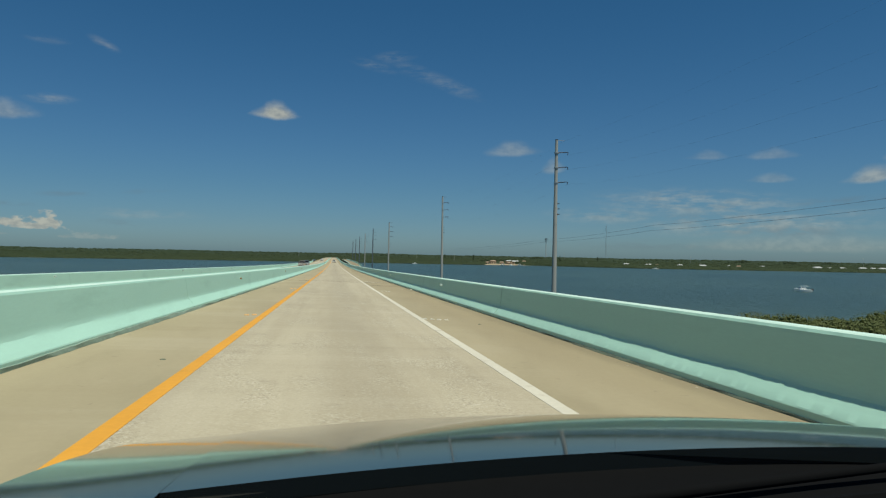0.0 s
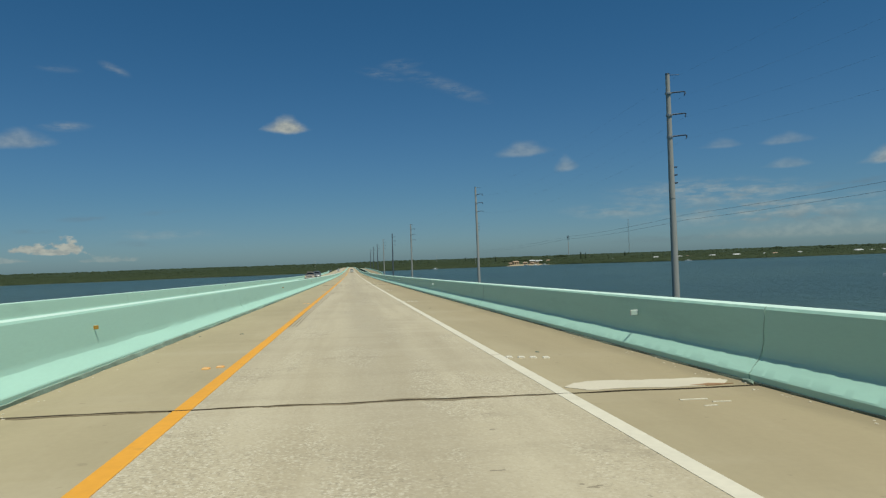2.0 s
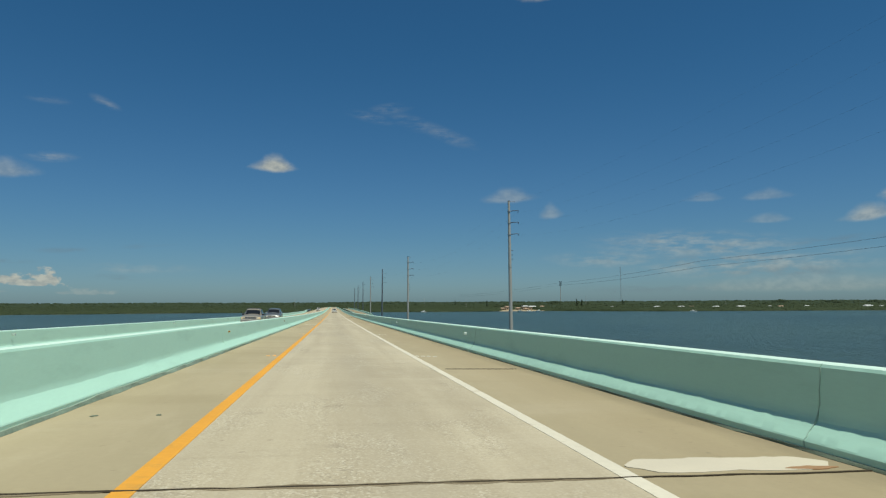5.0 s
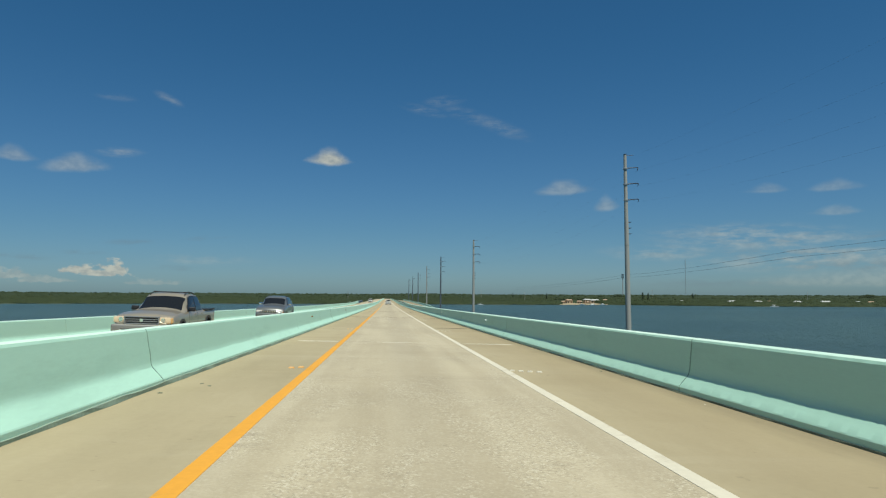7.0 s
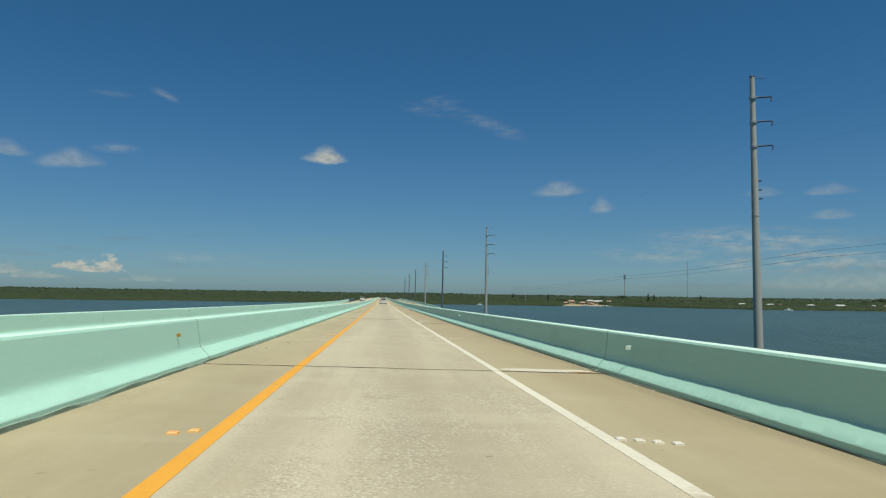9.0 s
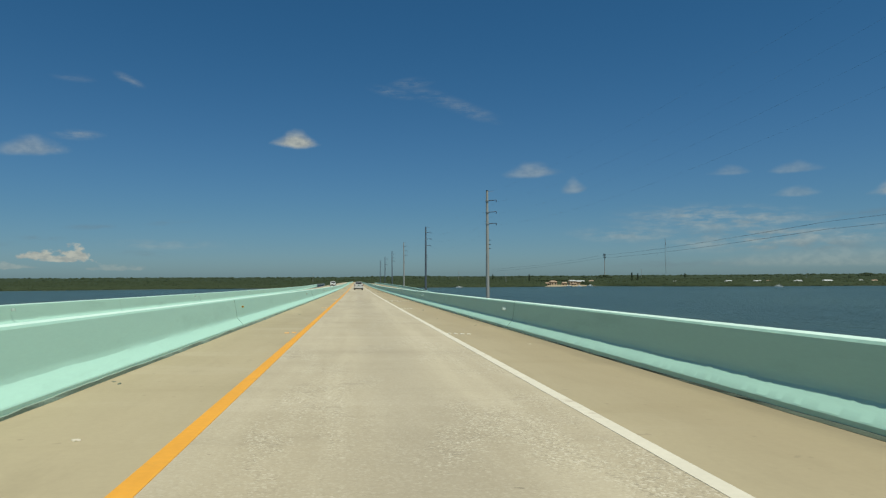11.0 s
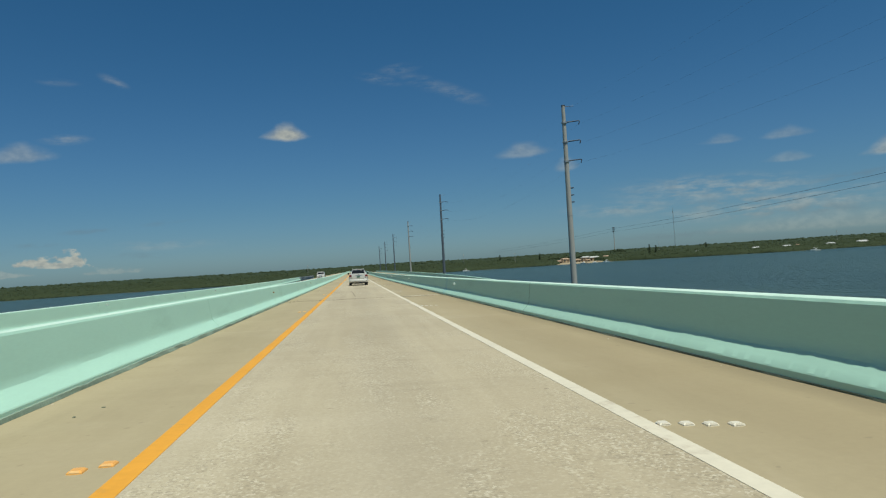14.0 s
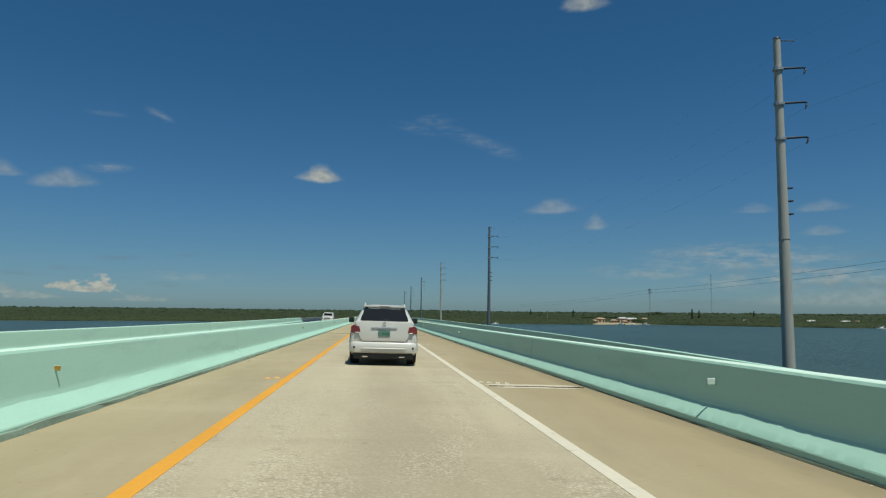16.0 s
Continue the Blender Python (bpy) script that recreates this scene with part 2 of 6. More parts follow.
M["white_car"] = surf("pearl_white_paint", (0.55, 0.535, 0.485), 0.3, vary=0.03, fine_vary=0.01, coat=0.8)
M["beige_car"] = surf("beige_metallic_paint", (0.36, 0.305, 0.22), 0.35, 0.35, vary=0.03, fine_vary=0.02, coat=0.8)
M["grey_car"] = surf("grey_metallic_paint", (0.150, 0.152, 0.142), 0.35, 0.35, vary=0.03, fine_vary=0.02, coat=0.8)
M["scuttle_black"] = surf("matt_black_rubber", (0.005, 0.005, 0.005), 0.95, vary=0.1, scale=6, spec=0.05)
M["scuttle_grey"] = surf("grey_scuttle", (0.34, 0.30, 0.22), 0.5, vary=0.1, scale=6)
M["black_car"] = surf("black_gloss_paint", (0.008, 0.011, 0.012), 0.08, vary=0.02, fine_vary=0.01, coat=0.25)
M["red_lamp"] = surf("red_lamp_glass", (0.17, 0.022, 0.018), 0.2, vary=0.08, coat=0.6)
M["clear_lamp"] = surf("clear_lamp_glass", (0.78, 0.74, 0.66), 0.12, vary=0.06, coat=0.8)
# the glow of switched-on headlights is put into this warm base colour
M["lit_look_lamp"] = surf("lamp_glass_painted_glow", (0.86, 0.66, 0.42), 0.12, vary=0.06, coat=0.8)
M["amber_lamp"] = surf("amber_lamp_glass", (0.80, 0.40, 0.12), 0.2, vary=0.06, coat=0.6)
M["plate"] = surf("green_plate", (0.10, 0.19, 0.145), 0.5, vary=0.1)
M["plate_bar"] = surf("plate_bar", (0.04, 0.13, 0.085), 0.5, vary=0.05)
M["boat_white"] = surf("white_gelcoat", (0.86, 0.85, 0.80), 0.3, vary=0.05)
M["wall_white"] = surf("white_stucco", (0.43, 0.41, 0.35), 0.8, vary=0.1, scale=0.4)
M["wall_tan"] = surf("tan_stucco", (0.42, 0.31, 0.20), 0.8, vary=0.15, scale=0.4)
M["roof_white"] = surf("white_metal_roof", (0.41, 0.41, 0.385), 0.5, vary=0.06)
M["roof_tile"] = surf("clay_roof", (0.33, 0.225, 0.15), 0.8, vary=0.15)
M["sand"] = surf("shore_sand", (0.28, 0.22, 0.13), 0.95, vary=0.2, scale=0.05, fine=1, spread=False)
M["land"] = surf("shore_undergrowth", (0.075, 0.085, 0.034), 0.95, vary=0.3, scale=0.03, fine=0.5, second=(0.085, 0.075, 0.035), second_amount=0.6, second_scale=0.02, spread=False)
M["bark"] = surf("mangrove_bark", (0.14, 0.11, 0.08), 0.9, vary=0.2, scale=4, bump=0.01, bump_scale=30)


def dark_glass():
    m = bpy.data.materials.new("tinted_glass")
    m.use_nodes = True
    b = m.node_tree.nodes["Principled BSDF"]
    b.inputs["Base Color"].default_value = (0.013, 0.013, 0.012, 1)
    b.inputs["Roughness"].default_value, b.inputs["Coat Weight"].default_value = 0.02, 0.1
    return m


M["glass"] = dark_glass()


def leaves(name, dark, light, scale, bump=0.0):
    """Foliage: each clump its own tone, with a fine mottle; part of the light passes through the leaves."""
    m = bpy.data.materials.new(name)
    m.use_nodes = True
    n = Net(m.node_tree)
    b = m.node_tree.nodes["Principled BSDF"]
    geo = n.node("ShaderNodeNewGeometry")
    co = n.node("ShaderNodeTexCoord").outputs["Object"]
    f = n.math("ADD", n.math("MULTIPLY", geo.outputs["Random Per Island"], 0.55), n.math("MULTIPLY", n.noise(co, scale, 5.0, 0.7), 0.55))
    col = n.mix(n.smooth(f, 0.25, 0.95), (*dark, 1), (*light, 1))
    n.put(b.inputs["Base Color"], col)
    b.inputs["Roughness"].default_value = 0.7
    b.inputs["Specular IOR Level"].default_value = 0.2
    if bump:
        bp = n.node("ShaderNodeBump")
        bp.inputs["Distance"].default_value = bump
        n.put(bp.inputs["Height"], n.noise(co, max(2.0, scale * 2.5), 5.0, 0.7))
        n.put(b.inputs["Normal"], bp.outputs[0])
    thin = n.node("ShaderNodeBsdfTranslucent")
    n.put(thin.inputs[0], col)
    both = n.node("ShaderNodeMixShader")
    both.inputs[0].default_value = 0.42
    n.put(both.inputs[1], b.outputs[0])
    n.put(both.inputs[2], thin.outputs[0])
    n.put(m.node_tree.nodes["Material Output"].inputs[0], both.outputs[0])
    return m


# far leaf greens, with some blue haze of the distance mixed into the colour
M["far_leaf"] = leaves("far_hazed_foliage", (0.048, 0.069, 0.030), (0.064, 0.084, 0.037), 0.02)
M["far_leaf_dark"] = leaves("far_dark_hazed_foliage", (0.046, 0.068, 0.033), (0.057, 0.079, 0.038), 0.02)
M["leaf"] = leaves("mangrove_leaf", (0.110, 0.130, 0.046), (0.150, 0.168, 0.060), 1.5)


def paved_lane():
    """Grooved concrete with exposed pale aggregate, wheel paths and tar specks."""
    m = bpy.data.materials.new("lane_concrete")
    m.use_nodes = True
    n = Net(m.node_tree)
    b = m.node_tree.nodes["Principled BSDF"]
    co = n.node("ShaderNodeTexCoord").outputs["Object"]
    long = n.node("ShaderNodeVectorMath", operation="MULTIPLY")
    n.put(long.inputs[0], co)
    long.inputs[1].default_value = (1.6, 0.06, 1)
    streak = n.noise(long.outputs[0], 1.0, 5.0, 0.6)
    broad = n.node("ShaderNodeVectorMath", operation="MULTIPLY")
    n.put(broad.inputs[0], co)
    broad.inputs[1].default_value = (0.55, 0.16, 1)
    wash = n.noise(broad.outputs[0], 0.8, 5.0, 0.6)
    vor = n.node("ShaderNodeTexVoronoi")
    n.put(vor.inputs["Vector"], co)
    vor.inputs["Scale"].default_value = 52.0
    stone = n.node("ShaderNodeSeparateColor")
    n.put(stone.inputs[0], vor.outputs["Color"])
    speck = n.smooth(n.noise(co, 26.0, 3.0, 0.6), 0.50, 0.68)
    # oil drips along the middle of each lane
    axes = n.node("ShaderNodeSeparateXYZ")
    n.put(axes.inputs[0], co)
    off = n.math("MINIMUM", n.math("ABSOLUTE", n.math("ADD", axes.outputs[0], -0.1)), n.math("ABSOLUTE", n.math("ADD", axes.outputs[0], 7.92)))
    oil = n.math("MULTIPLY", n.smooth(off, 0.85, 0.1), n.smooth(streak, 0.25, 0.75, 0.15, 0.55))
    col = n.mix(n.smooth(streak, 0.3, 0.7), (0.362, 0.300, 0.196, 1), (0.430, 0.364, 0.247, 1))
    col = n.mix(n.math("MULTIPLY", n.smooth(wash, 0.44, 0.70), 0.40), col, (0.262, 0.214, 0.138, 1))
    # faint bands across, from the finishing of the concrete
    across = n.node("ShaderNodeVectorMath", operation="MULTIPLY")
    n.put(across.inputs[0], co)
    across.inputs[1].default_value = (0.12, 1.0, 1)
    band = n.noise(across.outputs[0], 0.9, 5.0, 0.65)
    col = n.mix(n.math("MULTIPLY", n.smooth(band, 0.52, 0.70), 0.26), col, (0.268, 0.220, 0.143, 1))
    col = n.mix(n.math("MULTIPLY", n.smooth(band, 0.47, 0.33), 0.20), col, (0.50, 0.43, 0.31, 1))
    col = n.mix(n.math("MULTIPLY", oil, 0.62), col, (0.205, 0.168, 0.113, 1))
    # stretches where the surface is worn down to the stones
    worn = n.smooth(n.noise(broad.outputs[0], 2.2, 4.0, 0.6), 0.46, 0.62, 0.25, 1.0)
    col = n.mix(n.math("MULTIPLY", speck, 0.13), col, (0.53, 0.465, 0.345, 1))
    col = n.mix(n.math("MULTIPLY", n.math("MULTIPLY", n.smooth(stone.outputs[0], 0.72, 0.92), worn), 0.34), col, (0.140, 0.116, 0.078, 1))
    col = n.mix(n.math("MULTIPLY", n.math("MULTIPLY", n.smooth(stone.outputs[1], 0.76, 0.94), worn), 0.46), col, (0.60, 0.54, 0.41, 1))
    flake = n.smooth(n.noise(co, 30.0, 3.0, 0.65), 0.56, 0.66)
    pit = n.smooth(n.noise(co, 34.0, 3.0, 0.65), 0.57, 0.67)
    col = n.mix(n.math("MULTIPLY", n.math("MULTIPLY", flake, worn), 0.52), col, (0.58, 0.52, 0.39, 1))
    col = n.mix(n.math("MULTIPLY", n.math("MULTIPLY", pit, worn), 0.42), col, (0.15, 0.125, 0.085, 1))
    # sparse dark spalls, wider than long
    wide = n.node("ShaderNodeVectorMath", operation="MULTIPLY")
    n.put(wide.inputs[0], co)
    wide.inputs[1].default_value = (4.2, 7.0, 1)
    smudge = n.smooth(n.noise(wide.outputs[0], 0.36, 5.0, 0.7), 0.56, 0.68)
    col = n.mix(n.math("MULTIPLY", n.math("MULTIPLY", smudge, worn), 0.38), col, (0.205, 0.165, 0.108, 1))
    spall = n.smooth(n.noise(wide.outputs[0], 1.0, 3.0, 0.6), 0.715, 0.75)
    col = n.mix(n.math("MULTIPLY", spall, 0.62), col, (0.135, 0.105, 0.066, 1))
    n.put(b.inputs["Base Color"], col)
    b.inputs["Roughness"].default_value = 0.85
    bp = n.node("ShaderNodeBump")
    bp.inputs["Distance"].default_value, bp.inputs["Strength"].default_value = 0.0015, 0.5
    n.put(bp.inputs["Height"], n.math("ADD", n.noise(co, 45.0, 4.0, 0.7), stone.outputs[0]))
    n.put(b.inputs["Normal"], bp.outputs[0])
    return m


M["lane"] = paved_lane()


def shoulder_concrete():
    """Tan deck concrete: soft stains, faint tining across, and a browner tone towards the outer shoulder's edge."""
    m = bpy.data.materials.new("shoulder_concrete")
    m.use_nodes = True
    n = Net(m.node_tree)
    b = m.node_tree.nodes["Principled BSDF"]
    co = n.node("ShaderNodeTexCoord").outputs["Object"]
    axes = n.node("ShaderNodeSeparateXYZ")
    n.put(axes.inputs[0], co)
    long = n.node("ShaderNodeVectorMath", operation="MULTIPLY")
    n.put(long.inputs[0], co)
    long.inputs[1].default_value = (1.0, 0.22, 1)
    cloud = n.noise(long.outputs[0], 0.55, 5.0, 0.6)
    blot = n.noise(long.outputs[0], 2.1, 5.0, 0.65)
    grain = n.noise(co, 16.0, 4.0, 0.65)
    col = n.mix(n.smooth(cloud, 0.30, 0.72), (0.352, 0.288, 0.172, 1), (0.304, 0.249, 0.146, 1))
    col = n.mix(n.math("MULTIPLY", n.smooth(blot, 0.52, 0.72), 0.30), col, (0.250, 0.204, 0.118, 1))
    col = n.mix(n.math("MULTIPLY", n.smooth(blot, 0.46, 0.30), 0.22), col, (0.40, 0.335, 0.215, 1))
    across = n.node("ShaderNodeVectorMath", operation="MULTIPLY")
    n.put(across.inputs[0], co)
    across.inputs[1].default_value = (0.16, 0.75, 1)
    band = n.noise(across.outputs[0], 0.7, 5.0, 0.62)
    col = n.mix(n.math("MULTIPLY", n.smooth(band, 0.53, 0.70), 0.34), col, (0.262, 0.208, 0.112, 1))
    col = n.mix(n.math("MULTIPLY", n.smooth(band, 0.46, 0.30), 0.36), col, (0.405, 0.342, 0.228, 1))
    # browner with x, and darker still close to the right barrier
    outer_brown = n.math("MULTIPLY", n.smooth(n.math("MULTIPLY_ADD", cloud, 1.2, axes.outputs[0]), 2.2, 3.9), 0.42)
    col = n.mix(outer_brown, col, (0.262, 0.198, 0.106, 1))
    edge = n.math("MULTIPLY", n.smooth(n.math("MULTIPLY_ADD", blot, 0.6, axes.outputs[0]), 3.75, 4.15), 0.45)
    col = n.mix(edge, col, (0.165, 0.130, 0.075, 1))
    dots = n.smooth(n.noise(co, 7.0, 2.0, 0.5), 0.70, 0.76)
    col = n.mix(n.math("MULTIPLY", dots, 0.35), col, (0.16, 0.125, 0.075, 1))
    hsv = n.node("ShaderNodeHueSaturation")
    n.put(hsv.inputs["Value"], n.math("MULTIPLY_ADD", grain, 0.16, 0.92))
    n.put(hsv.inputs["Color"], col)
    n.put(b.inputs["Base Color"], hsv.outputs[0])
    b.inputs["Roughness"].default_value = 0.85
    bp = n.node("ShaderNodeBump")
    bp.inputs["Distance"].default_value, bp.inputs["Strength"].default_value = 0.002, 0.5
    n.put(bp.inputs["Height"], n.noise(co, 60.0, 4.0))
    n.put(b.inputs["Normal"], bp.outputs[0])
    return m


M["shoulder"] = shoulder_concrete()


def sea():
    """Dark blue bay water with short wind waves."""
    m = bpy.data.materials.new("bay_water")
    m.use_nodes = True
    n = Net(m.node_tree)
    b = m.node_tree.nodes["Principled BSDF"]
    co = n.node("ShaderNodeTexCoord").outputs["Object"]
    patch = n.noise(co, 0.006, 5.0, 0.6)
    n.put(b.inputs["Base Color"], n.mix(n.smooth(patch, 0.35, 0.7), (0.034, 0.060, 0.050, 1), (0.048, 0.080, 0.064, 1)))
    b.inputs["Roughness"].default_value = 0.28
    b.inputs["IOR"].default_value = 1.33
    b.inputs["Specular IOR Level"].default_value = 0.4
    st = n.node("ShaderNodeVectorMath", operation="MULTIPLY")
    n.put(st.inputs[0], co)
    st.inputs[1].default_value = (1.0, 0.6, 1)
    bp = n.node("ShaderNodeBump")
    bp.inputs["Strength"].default_value, bp.inputs["Distance"].default_value = 1.0, 1.6
    n.put(bp.inputs["Height"], n.math("ADD", n.noise(st.outputs[0], 0.35, 5.0, 0.65), n.math("MULTIPLY", n.noise(st.outputs[0], 0.05, 3.0), 1.2)))
    n.put(b.inputs["Normal"], bp.outputs[0])
    return m


M["water"] = sea()

# ================= mesh helpers =================
def finish(name, bm, mat, smooth_angle=None):
    me = bpy.data.meshes.new(name)
    bmesh.ops.recalc_face_normals(bm, faces=bm.faces)
    bm.to_mesh(me)
    bm.free()
    me.materials.append(mat)
    if smooth_angle:
        for p in me.polygons:
            p.use_smooth = True
        me.set_sharp_from_angle(angle=radians(smooth_angle))
    return me


def part(name, bm, mat, parent, label="", smooth_angle=None):
    """Links a bmesh as one mesh object under a thing or a part."""
    ob = new(name, finish(name, bm, mat, smooth_angle))
    ob.parent = parent
    return tagged(ob, label)


def thing(name, label, category, group="", kind=""):
    return tagged(new(name), label, category, group, kind)


def box(bm, x0, x1, y0, y1, z0, z1, bevel=0.0, segments=1):
    made = bmesh.ops.create_cube(bm, size=1.0)["verts"]
    for v in made:
        v.co = Vector(((x0 + x1) / 2 + v.co.x * (x1 - x0), (y0 + y1) / 2 + v.co.y * (y1 - y0), (z0 + z1) / 2 + v.co.z * (z1 - z0)))
    if bevel:
        edges = list({e for v in made for e in v.link_edges})
        bmesh.ops.bevel(bm, geom=edges, offset=bevel, segments=segments, profile=0.7, affect="EDGES")
    return bm


def boxes(*args, bevel=0.0):
    bm = bmesh.new()
    for a in args:
        box(bm, *a, bevel=bevel)
    return bm


def span(a, b, n):
    return [a + (b - a) * i / n for i in range(n + 1)]


def tube(bm, a, b, ra, rb, sides=8, caps=True):
    """A tapered round bar from a to b."""
    a, b = Vector(a), Vector(b)
    q = (b - a).to_track_quat("Z", "Y")
    rings = []
    for c, r in ((a, ra), (b, rb)):
        rings.append([bm.verts.new(c + q @ Vector((r * math.cos(2 * math.pi * i / sides), r * math.sin(2 * math.pi * i / sides), 0))) for i in range(sides)])
    for i in range(sides):
        j = (i + 1) % sides
        bm.faces.new((rings[0][i], rings[0][j], rings[1][j], rings[1][i]))
    if caps:
        bm.faces.new(rings[0][::-1])
        bm.faces.new(rings[1])
    return bm


def loft(bm, rings, closed=True, caps=True):
    """Skin over rings of points."""
    vs = [[bm.verts.new(p) for p in ring] for ring in rings]
    k = len(vs[0])
    for r0, r1 in zip(vs, vs[1:]):
        for i in range(k if closed else k - 1):
            j = (i + 1) % k
            bm.faces.new((r0[i], r0[j], r1[j], r1[i]))
    if caps and closed:
        bm.faces.new(vs[0][::-1])
        bm.faces.new(vs[-1])
    return bm


def sweep(profile, s0, s1, step, closed=True):
    """A profile of (x, height over the deck) carried along the road."""
    n = max(1, round((s1 - s0) / step))
    rings = [[(x, s0 + (s1 - s0) * i / n, road_z(s0 + (s1 - s0) * i / n) + fall(x) + z) for x, z in profile] for i in range(n + 1)]
    return loft(bmesh.new(), rings, closed)


# ================= water, land =================
WATER = -13.3
bm = bmesh.new()
for x in (-1, 1):
    for y in (-1, 1):
        bm.verts.new((x * 4800, 600 + y * 4300, WATER))
bm.verts.ensure_lookup_table()
bm.faces.new([bm.verts[i] for i in (0, 2, 3, 1)])
water = tagged(new("water", finish("water", bm, M["water"])), "dark blue rippled bay water", "water", kind="structure")

SHORE = [(-4700, 700), (-2600, 860), (-1300, 985), (-700, 1030), (-418, 1075), (-222, 1135), (0, 1130), (240, 1120), (330, 1150), (480, 1015), (763, 985), (1200, 905), (2400, 760), (4700, 640)]


def shore_y(x):
    for (x0, y0), (x1, y1) in zip(SHORE, SHORE[1:]):
        if x0 <= x <= x1:
            f = (x - x0) / (x1 - x0)
            return y0 + (y1 - y0) * f + 14 * noise.noise(Vector((x * 0.013, 3.1, 0))) + 6 * noise.noise(Vector((x * 0.05, 9.1, 0)))
    return SHORE[0][1]


rings = []
for depth, h in ((-8, -1.2), (0, 0.1), (14, 0.5), (120, 1.0), (500, 1.6), (3300, 2.0)):
    rings.append([(x, shore_y(x) + depth, WATER + h) for x in range(-4700, 4701, 50)])
ground = tagged(new("ground", finish("ground", loft(bmesh.new(), rings, closed=False), M["land"], 60)), "low green shore across the bay", "land", kind="structure")

# clumps shared by the woods
def ball(seed, sub=1, rough=0.35):
    """A lumpy clump of foliage of unit size."""
    bm = bmesh.new()
    bmesh.ops.create_icosphere(bm, subdivisions=sub, radius=1.0)
    for v in bm.verts:
        v.co *= 1 + rough * noise.noise(v.co * 1.7 + Vector((seed * 7.3, seed * 3.1, 0)))
    bm.verts.ensure_lookup_table()
    out = np.array([v.co for v in bm.verts]), np.array([[v.index for v in f.verts] for f in bm.faces])
    bm.free()
    return out


CLUMPS = [ball(i, 1, 0.45) for i in range(6)]


def canopy(xs, ds, height):
    """A closed, uneven sheet of tree tops behind the shore line."""
    vs = [(x, shore_y(x) + 1 + d, WATER + height(x, d)) for d in ds for x in xs]
    n = len(xs)
    fs = [(a * n + b, a * n + b + 1, (a + 1) * n + b + 1, (a + 1) * n + b) for a in range(len(ds) - 1) for b in range(n - 1)]
    return vs, fs


def woods(name, spots, mat, label, category="trees", under=None):
    """Many clumps joined into one far wood; spots: (x, y, z, half width, half height)."""
    vs, fs, at = [], [], 0
    for i, (x, y, z, hw, hh) in enumerate(spots):
        v, f = CLUMPS[i % 6]
        a = random.uniform(0, 6.28)
        c, s = math.cos(a), math.sin(a)
        q = np.stack([(v[:, 0] * c - v[:, 1] * s) * hw + x, (v[:, 0] * s + v[:, 1] * c) * hw + y, v[:, 2] * hh + z], 1)
        vs.append(q)
        fs.append(f + at)
        at += len(v)
    me = bpy.data.meshes.new(name)
    vs, fs = np.concatenate(vs).tolist(), np.concatenate(fs).tolist()
    if under:
        fs += [tuple(k + at for k in f) for f in under[1]]
        vs += under[0]
    me.from_pydata(vs, [], fs)
    me.materials.append(mat)
    me.shade_smooth()
    return tagged(new(name, me), label, category, kind="stuff")


CLEAR = (262, 330)      # the opening with the landing and houses
random.seed(11)
front, back = [], []


def belt_height(x, d):
    """Height of the closed canopy over the water, d behind the shore line."""
    if CLEAR[0] < x < CLEAR[1] and d < 75:
        return 0.3
    rise = min(1.0, d / 9.0) ** 0.55 * 4.2 + min(d, 190.0) * 0.052 + max(0.0, min(1.0, (d - 60) / 150)) * (0.3 + 1.6 * noise.noise(Vector((x * 0.006, d * 0.004, 4))))
    rough = 0.55 * noise.noise(Vector((x * 0.05, d * 0.07, 2))) + 0.45 * noise.noise(Vector((x * 0.19, d * 0.2, 7))) + 0.3 * noise.noise(Vector((x * 0.47, d * 0.4, 5)))
    return 0.1 + rise + rough * min(1.0, d / 3.0) * 1.3


DEPTHS = (0, 0.5, 1.2, 2.2, 3.5, 5.5, 8, 11, 15, 20, 26, 33, 41, 50, 60, 72, 86, 102, 120, 140, 165, 195, 230, 270, 320, 380, 440)
for i in range(46000):
    near = i < 42000
    x = random.uniform(-800, 1300) if near else random.choice((random.uniform(-1700, -800), random.uniform(1300, 2000)))
    d = random.uniform(0, 1) ** 1.7 * 120
    if CLEAR[0] < x < CLEAR[1] and d < 70:
        continue
    k = (random.uniform(0.5, 1.0) if d < 16 else random.uniform(0.8, 1.5)) if near else random.uniform(2.0, 3.2)
    front.append((x, shore_y(x) + 1 + d, WATER + max(0.3, belt_height(x, d) - random.uniform(0.1, 0.6)), k, k * random.uniform(0.6, 0.9)))
for _ in range(15000):
    x = random.uniform(-1900, 2200)
    d = random.uniform(90, 420)
    k = random.uniform(1.4, 2.8)
    back.append((x, shore_y(x) + 1 + d, WATER + belt_height(x, d) - random.uniform(0.0, 1.2), k, k * random.uniform(0.6, 0.85)))
# broad round crowns that stand above the rest
for cx, d, r, top in ((752, 150, 12, 17.8), (826, 140, 10, 17.0), (905, 150, 11, 16.6), (-880, 170, 16, 17.5), (-760, 160, 12, 16.5), (388, 150, 9, 16.8)):
    for _ in range(170):
        a, q = random.uniform(0, 6.28), math.sqrt(random.random())
        x, dd = cx + r * q * math.cos(a), d + r * q * math.sin(a)
        ground_top = belt_height(x, dd)
        z = ground_top + (top - 1.0 - ground_top) * (1 - q * q) * random.uniform(0.4, 1.0)
        back.append((x, shore_y(x) + 1 + dd, WATER + z, random.uniform(1.2, 2.2), random.uniform(1.0, 1.6)))
woods("mangrove_belt", front, M["far_leaf"], "dense olive green mangroves along the far shore", under=canopy([x * 2.2 - 800 for x in range(956)], DEPTHS, belt_height))
